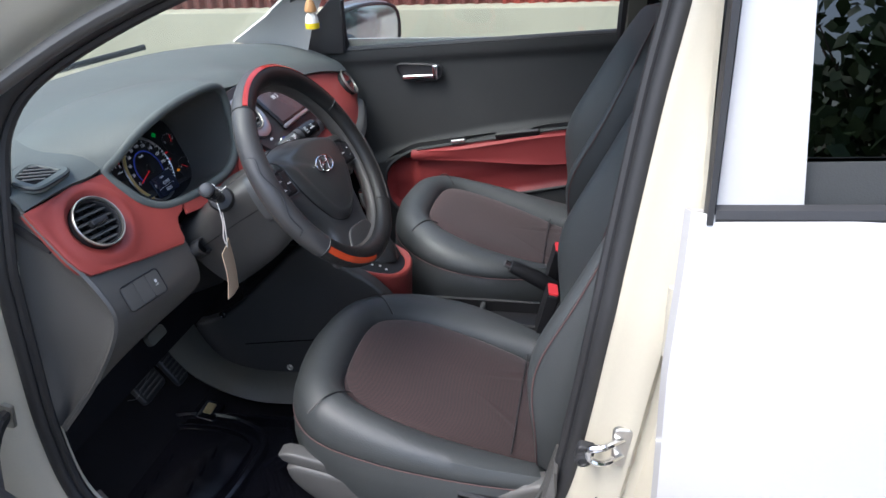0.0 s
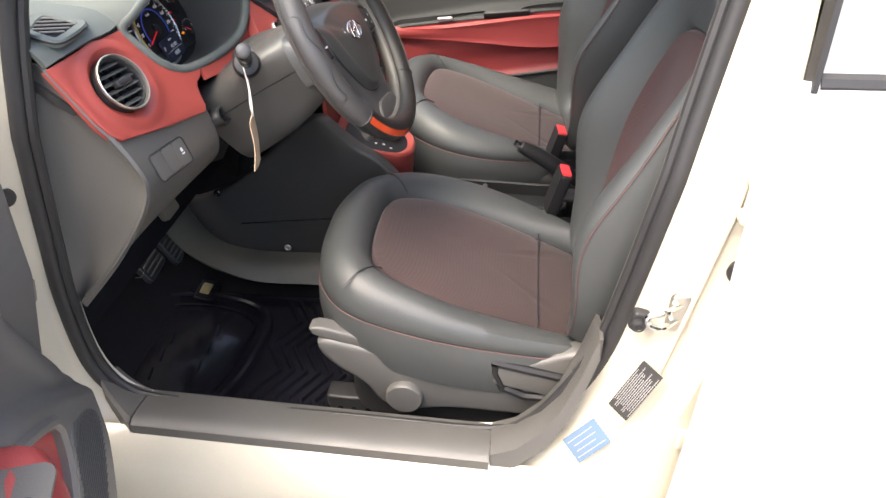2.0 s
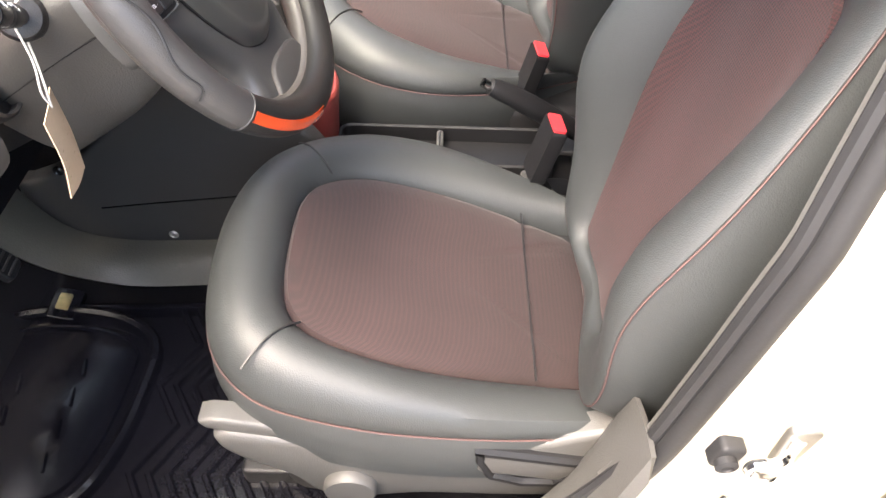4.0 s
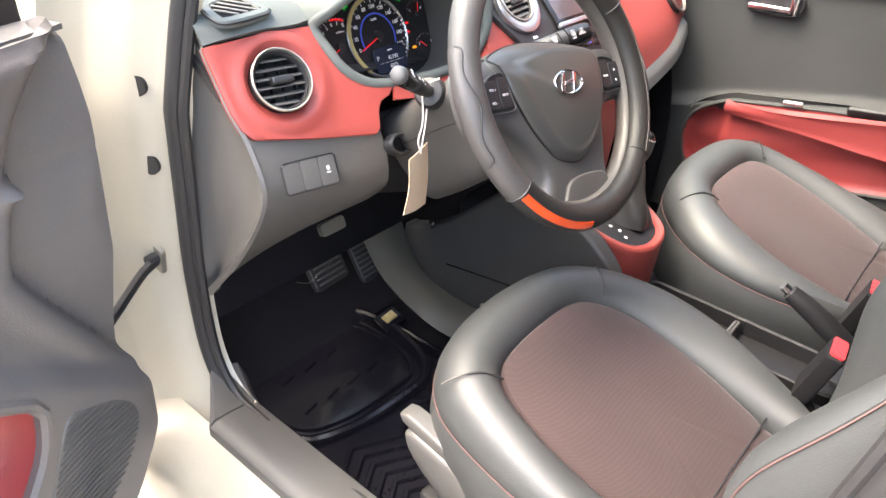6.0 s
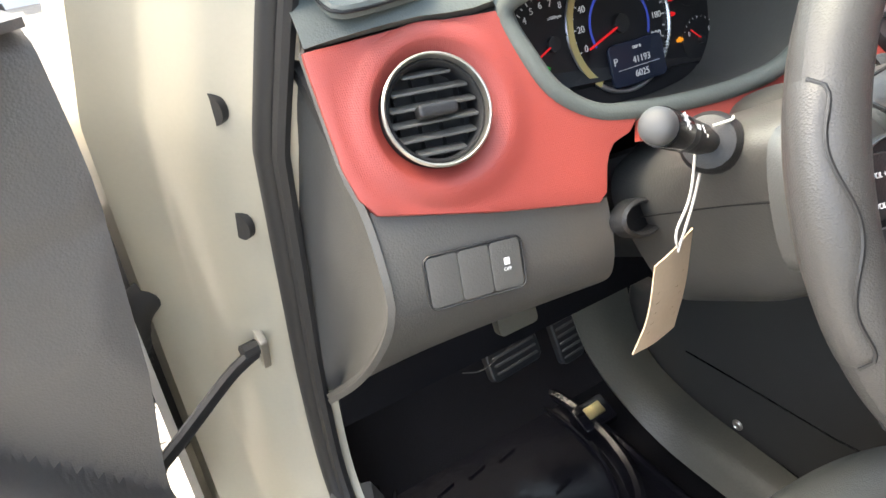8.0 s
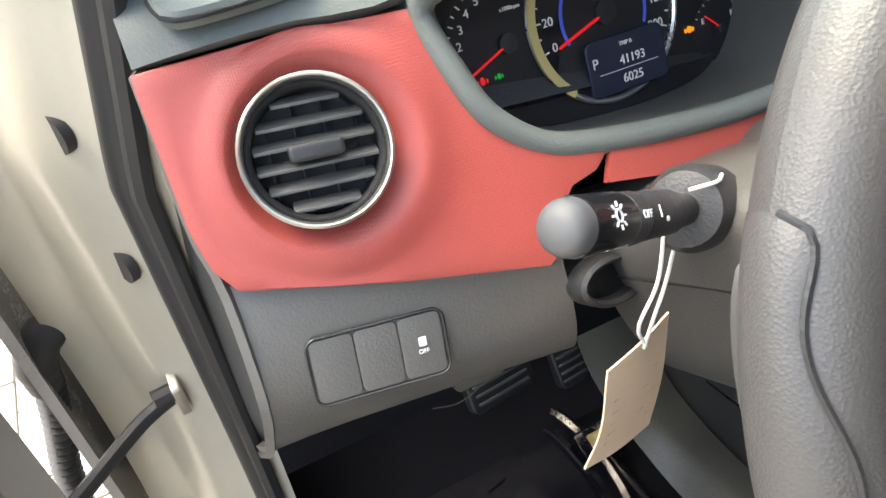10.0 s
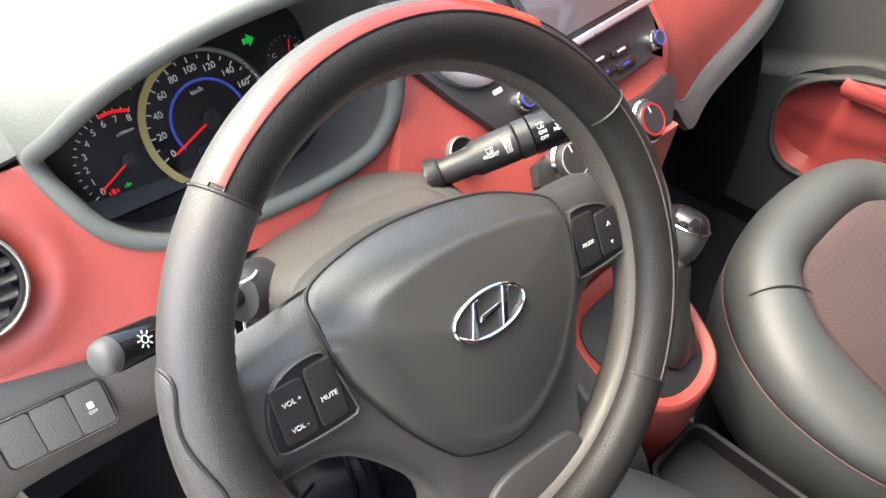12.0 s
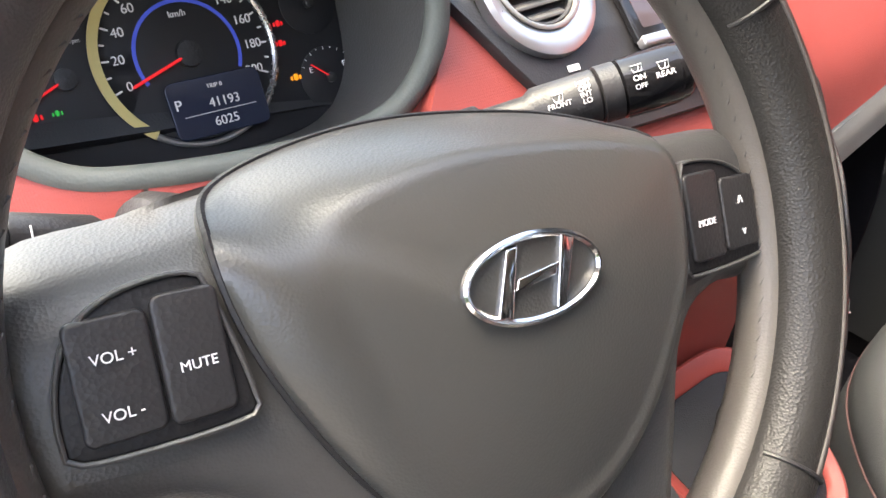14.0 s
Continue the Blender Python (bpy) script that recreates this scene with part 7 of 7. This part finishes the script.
gx = cr([(0.052, 0.492, 0.700), (0.056, 0.496, 0.722), (0.068, 0.503, 0.752), (0.078, 0.508, 0.785), (0.084, 0.511, 0.803)], 16)
gr_ = np.interp(np.linspace(0, 1, 16), (0, 0.2, 0.55, 1), (0.046, 0.042, 0.027, 0.016))
part("gaiter", loft([[(c[0] + r * math.cos(t) * (0.90 + 0.16 * math.sin(3 * t + k * 0.35)), c[1] + r * math.sin(t) * (1.05 + 0.08 * math.sin(5 * t - k * 0.3)), c[2] - 0.25 * r * math.cos(t) * (k > 4)) for t in np.linspace(0, 2 * np.pi, 40, endpoint=False)] for k, (c, r) in enumerate(zip(gx, gr_))], cap=(True, True)), M_COVER, gl_, "black leather gaiter")
KM = fr3((0.087, 0.512, 0.805), (0.8, 0, -0.35), (0, 1, 0))
KM[:3, 2] = A((0.35, 0.10, 0.93)) / np.linalg.norm((0.35, 0.10, 0.93))
part("shaft", put(KM, revolve([(0.015, -0.012), (0.0145, 0.004), (0.0005, 0.005)], 20)), M_TRIM, gl_)
part("knob", put(KM, loft([np.c_[oval(r * 0.86, r * 1.05, 32, 2.3) + A((0, 0.1 * r)), np.full(32, z)] for z, r in ((0.0, 0.014), (0.006, 0.020), (0.020, 0.0245), (0.036, 0.0265), (0.048, 0.025), (0.055, 0.020), (0.058, 0.012), (0.0585, 0.001))], cap=(True, True))), M_LEATHER, gl_, "dark leather wrapped knob")
part("knob_top", put(KM, loft([np.c_[oval(r * 0.86, r * 1.05, 32, 2.3) + A((0, 0.1 * r)), np.full(32, z)] for z, r in ((0.044, 0.0262), (0.050, 0.0245), (0.0565, 0.0195), (0.0592, 0.012), (0.0598, 0.001))], cap=(True, True))), M_PIANO, gl_, "gloss black knob top")
part("knob_ring", put(KM, tube(np.c_[oval(0.0264 * 0.86, 0.0264 * 1.05, 32, 2.3) + A((0, 0.0026)), np.full(32, 0.042)], 0.0016, 6, True)), M_CHROME, gl_)
# tray between the seats
tray = part("tray", put(fr3((0.004, 0.215, 0.535), (1, 0, 0), (0, 1, 0)), plate(rrect(0.150, 0.41, 0.02), 0.030, 0.006)), M_BLACK, con, "black console tray")
part("tray_rim", put(fr3((0.006, 0.235, 0.560), (1, 0, 0), (0, 1, 0)), frame_ring(rrect(0.110, 0.37, 0.022), 0.007, 0.036, 0.003)), M_BLACK, tray)
part("divider", put(fr3((0.006, 0.243, 0.563), (1, 0, 0), (0, 1, 0)), box(0.09, 0.012, 0.030, 0.004)), M_TRIM, tray)
part("side_ledge", put(fr3((-0.078, 0.135, 0.545), (1, 0, 0), (0, 1, 0)), box(0.05, 0.22, 0.035, 0.006)), M_BLACK, tray)
part("cup_holder", put(fr3((-0.062, 0.125, 0.577), (1, 0, 0), (0, 1, 0)), frame_ring(oval(0.026, 0.030, 30), 0.006, 0.010, 0.003)), M_TRIM, tray)
part("belt_anchor", tube(cr([(-0.055, 0.10, 0.590), (-0.085, 0.085, 0.597), (-0.112, 0.060, 0.590)], 10), 0.010, 8, flat=0.5), M_TRIM, tray, "grey webbing anchor")
hbk = thing("handbrake", (0.0, 0.02, 0.60), "black handbrake lever with chrome button", "handbrake")
part("lever", tube(cr([(0.004, -0.02, 0.615), (-0.008, 0.05, 0.660), (-0.020, 0.12, 0.708), (-0.028, 0.168, 0.736)], 20), [0.016, 0.017, 0.017, 0.017, 0.017, 0.017, 0.0175, 0.0175, 0.018, 0.018, 0.018, 0.018, 0.018, 0.018, 0.0175, 0.017, 0.0165, 0.016, 0.015, 0.013], 14), M_BLACK, hbk)
part("button", tube([(-0.028, 0.168, 0.736), (-0.0305, 0.180, 0.744)], 0.008, 12), M_CHROME, hbk, "chrome release button")
part("slot", put(fr3((0.012, 0.02, 0.594), (1, 0, 0), (0, 1, 0)), plate(rrect(0.05, 0.12, 0.02), 0.008, 0.003)), M_RUBBER, hbk)
for x, z0 in ((-0.100, 0.718), (0.150, 0.693)):
    bk_ = thing("belt_buckle", (x, 0.07, 0.58), "black seat belt buckle with red button", "belt buckle", "belt buckles")
    BK = fr3((x, 0.092, z0 - 0.085), (1, 0.12, 0), (0, -0.25, 1))
    part("body", put(BK, put(fr3((0, 0.04, -0.012), (1, 0, 0), (0, 1, 0)), plate(rrect(0.052, 0.100, 0.007), 0.026, 0.005))), M_BLACK, bk_)
    part("button", put(BK, put(fr3((0, 0.084, 0.0), (1, 0, 0), (0, 0, 1)), put(fr3((0, 0, -0.009), (1, 0, 0), (0, 1, 0)), plate(rrect(0.045, 0.021, 0.004), 0.014, 0.003)))), M_BUCKLE, bk_, "red release button")
    part("stalk", tube([(x, 0.095, z0 - 0.09), (x, 0.05, 0.56)], 0.011, 8), M_BLACK, bk_)
    part("label", put(BK, put(fr3((0.006, 0.004, 0.0122), (1, 0, 0), (0, 1, 0)), box(0.014, 0.009, 0.0006, 0.0002))), M_PRINT, bk_)

# ---- footwell ----
fm_ = thing("floor_mat", (-0.36, 0.7, 0.37), "glossy black rubber floor mat with raised tray and ribs", "floor mat")
mo_ = cr([(-0.595, 0.42), (-0.598, 0.70), (-0.59, 0.92), (-0.54, 1.0), (-0.40, 1.03), (-0.26, 1.0), (-0.205, 0.90), (-0.19, 0.70), (-0.175, 0.45), (-0.20, 0.36), (-0.55, 0.36)], 70, True)
part("sheet", put(fr3((0, 0, 0.368), (1, 0, 0), (0, 1, 0)), plate(mo_, 0.010, 0.003)), M_MAT, fm_)
part("rim", tube(np.c_[inset(mo_, 0.006), np.full(70, 0.382)], 0.008, 8, True), M_MAT, fm_)
ov = cr([(-0.572, 0.90), (-0.572, 0.80), (-0.540, 0.738), (-0.46, 0.706), (-0.36, 0.696), (-0.275, 0.702), (-0.228, 0.76), (-0.212, 0.86), (-0.235, 0.96), (-0.33, 1.005), (-0.45, 1.0), (-0.54, 0.96)], 60, True)
part("tray_edge", tube(np.c_[ov, np.full(60, 0.384)], 0.0105, 8, True), M_MAT, fm_)
part("tray_edge", tube(np.c_[inset(ov, 0.03), np.full(60, 0.380)], 0.004, 6, True), M_MAT, fm_)
for k in range(11):
    y = 0.675 - k * 0.027
    part("rib", tube([(-0.575, y - 0.045, 0.380), (-0.50, y, 0.380), (-0.42, y - 0.045, 0.380), (-0.35, y, 0.380), (-0.27, y - 0.045, 0.380), (-0.20, y, 0.380)], 0.0062, 6), M_MAT, fm_)
for k in range(7):
    x = -0.50 + (k % 4) * 0.055 + 0.02 * (k > 3)
    y = 0.80 + 0.09 * (k > 3)
    part("nub", tube([(x, y, 0.380), (x + 0.03, y + 0.006, 0.380)], 0.003, 6), M_MAT, fm_)
part("badge", put(fr3((-0.201, 0.873, 0.396), (1, -0.1, 0.25), (0, 1, 0.1)), box(0.030, 0.022, 0.004, 0.0015)), M_GOLD, fm_, "gold coloured maker's badge")
part("badge_rest", put(fr3((-0.201, 0.873, 0.383), (1, -0.1, 0.2), (0, 1, 0.1)), box(0.06, 0.05, 0.014, 0.004)), M_MAT, fm_)
for nm, c, w, h, lab in (("brake_pedal", (-0.334, 0.923, 0.566), 0.096, 0.068, "black ribbed brake pedal"), ("accelerator_pedal", (-0.222, 0.945, 0.535), 0.05, 0.115, "black ribbed accelerator pedal")):
    pdl = thing(nm, c, lab, "pedal")
    PFm = fr3(c, (1, 0.15, -0.1), (0, 0.55, 0.83))
    part("pad", put(PFm, plate(rrect(w, h, 0.012), 0.012, 0.004)), M_DARK, pdl)
    for k in range(int(h / 0.011) - 1):
        part("rib", put(PFm, put(fr3((0, -h / 2 + 0.012 + k * 0.011, 0.0118), (1, 0, 0), (0, 1, 0)), box(w * 0.82, 0.004, 0.002, 0.0008))), M_TRIM, pdl)
    part("arm", tube([A(c) + A((0, 0.01, -0.005)), A(c) + A((0.02, 0.10, 0.13)), A(c) + A((0.02, 0.14, 0.28))], 0.010, 8), M_DARK, pdl)
wire = thing("loose_wire", (-0.36, 0.88, 0.58), "thin loose wire under the dashboard", "wire")
part("strand", tube(cr([(-0.43, 0.89, 0.60), (-0.39, 0.90, 0.575), (-0.34, 0.912, 0.578), (-0.29, 0.915, 0.60), (-0.27, 0.92, 0.64)], 24), 0.0007, 5), M_TRIM, wire)
rl = thing("bonnet_release", (-0.45, 0.80, 0.72), "grey bonnet release tab under the dashboard", "lever")
part("tab", put(fr3((-0.42, 0.790, 0.760), (1, 0.0, 0.0), (0, -0.4, -0.9)), plate(rrect(0.05, 0.022, 0.006), 0.014, 0.004)), M_TUNNEL, rl)

# ---- air freshener ----
af = thing("air_freshener", (0.02, 0.58, 1.27), "small hanging scent bottle with wooden cap and yellow oil", "air freshener")
AFM = fr3((0.02, 0.58, 1.240), (1, 0, 0), (0, 1, 0))
part("bottle", put(AFM, revolve([(0.010, 0), (0.0135, 0.003), (0.014, 0.010), (0.013, 0.022), (0.009, 0.030), (0.007, 0.034), (0.0005, 0.034)], 20)), mat("pale bottle", (0.8, 0.8, 0.74), 0.15, var=0.05), af)
part("oil", put(AFM, revolve([(0.0142, 0.001), (0.0146, 0.010), (0.0144, 0.012), (0.0005, 0.012)], 20)), mat("yellow oil", (0.8, 0.62, 0.02), 0.15, var=0.05), af, "yellow scented oil")
part("cap", put(AFM, revolve([(0.012, 0.034), (0.0125, 0.038), (0.009, 0.050), (0.005, 0.058), (0.0005, 0.059)], 20)), mat("wood cap", (0.45, 0.25, 0.10), 0.6, var=0.2, var_scale=60), af, "wooden cap")
part("cord", tube([(0.02, 0.58, 1.298), (0.02, 0.575, 1.36), (0.02, 0.55, 1.485)], 0.0015, 6), M_STRING, af)
wp = thing("wiper", (0.2, 1.2, 1.12), "black windscreen wiper blade", "wiper")
part("blade", tube([(-0.35, 1.23, 1.128), (0.05, 1.31, 1.132), (0.38, 1.22, 1.135)], 0.008, 8), M_RUBBER, wp)

# ---- planting beyond the car, seen in the dark window ----
rng = np.random.RandomState(4)


def shrub(cx, cy, h, r, n, material, label):
    s = thing("shrub", (cx, cy, G), label, "shrub", "shrubs")
    st_ = []
    for k in range(7):
        a = rng.uniform(0, 6.28)
        st_.append(tube(cr([(cx, cy, G - 0.02), (cx + 0.25 * r * math.cos(a), cy + 0.25 * r * math.sin(a), G + 0.45 * h), (cx + 0.7 * r * math.cos(a), cy + 0.7 * r * math.sin(a), G + 0.85 * h)], 8), [0.02, 0.018, 0.016, 0.014, 0.012, 0.01, 0.008, 0.005], 6))
    part("stems", join(*st_), mat("bark", (0.12, 0.08, 0.05), 0.9, var=0.2) if "bark" not in bpy.data.materials else bpy.data.materials["bark"], s)
    v, f = [], []
    for k in range(n):
        d = rng.normal(size=3)
        d /= np.linalg.norm(d)
        c = A((cx, cy, G + 0.58 * h)) + d * A((r, r, 0.45 * h)) * rng.uniform(0.5, 1.05) * (0.85 + 0.25 * math.sin(5 * d[0] + 3 * d[2]))
        u = rng.normal(size=3)
        u /= np.linalg.norm(u)
        w = np.cross(u, rng.normal(size=3))
        w /= np.linalg.norm(w)
        ln, wd = rng.uniform(0.09, 0.17), rng.uniform(0.03, 0.055)
        i = len(v)
        nn = np.cross(u, w)
        v += [tuple(c), tuple(c + u * ln * 0.5 + w * wd - nn * 0.006), tuple(c + u * ln), tuple(c + u * ln * 0.5 - w * wd - nn * 0.006)]
        f += [(i, i + 1, i + 2), (i, i + 2, i + 3)]
    lv = part("foliage", (v, f), material, s)
    lv["kind"] = "stuff"
    return s


M_LEAF = mat("leaf", (0.06, 0.10, 0.03), 0.5, var=0.4, var_scale=9)
for x, y, h, r in ((-4.2, -3.6, 1.9, 0.9), (-4.6, -1.9, 2.3, 1.0), (-4.1, -5.2, 2.1, 0.9)):
    shrub(x, y, h, r, 3600, M_LEAF, "leafy green shrub behind the car")

# ---- pavers ----
pav = thing("pavement", (0, 0, G), "worn grey brick pavers with sandy joints", "pavement", kind="structure")
pm_v = plate(rrect(0.196, 0.096, 0.004, 2), 0.055, 0.003)
base_me = None
others = []
for i in range(-22, 23):
    for j in range(-32, 40):
        x, y = -0.9 + j * 0.1 - 0.0, 0.9 + i * 0.2 + (0.1 if j % 2 else 0)
        near = -1.5 < x < -0.45 and 0.55 < y < 2.0
        if -4 < x < 3.1 and -3.2 < y < 5:
            if near:
                if base_me is None:
                    first = part("paver", put(fr3((0, 0, 0), (0, 1, 0), (-1, 0, 0)), pm_v), M_PAVE, pav)
                    base_me = first.data
                    ob = first
                else:
                    ob = new("paver", base_me)
                    ob.parent = pav
                ob.matrix_parent_inverse = Matrix.Translation((0, 0, -G))
                ob.location = (x, y, G - 0.055 + rng.uniform(-0.002, 0.001))
            else:
                others.append(put(fr3((x, y, G - 0.055 + rng.uniform(-0.002, 0.001)), (0, 1, 0), (-1, 0, 0)), box(0.196, 0.096, 0.055, 0.003)))
rest_ = part("pavers_beyond", join(*others), M_PAVE, pav)
rest_["kind"] = "stuff"
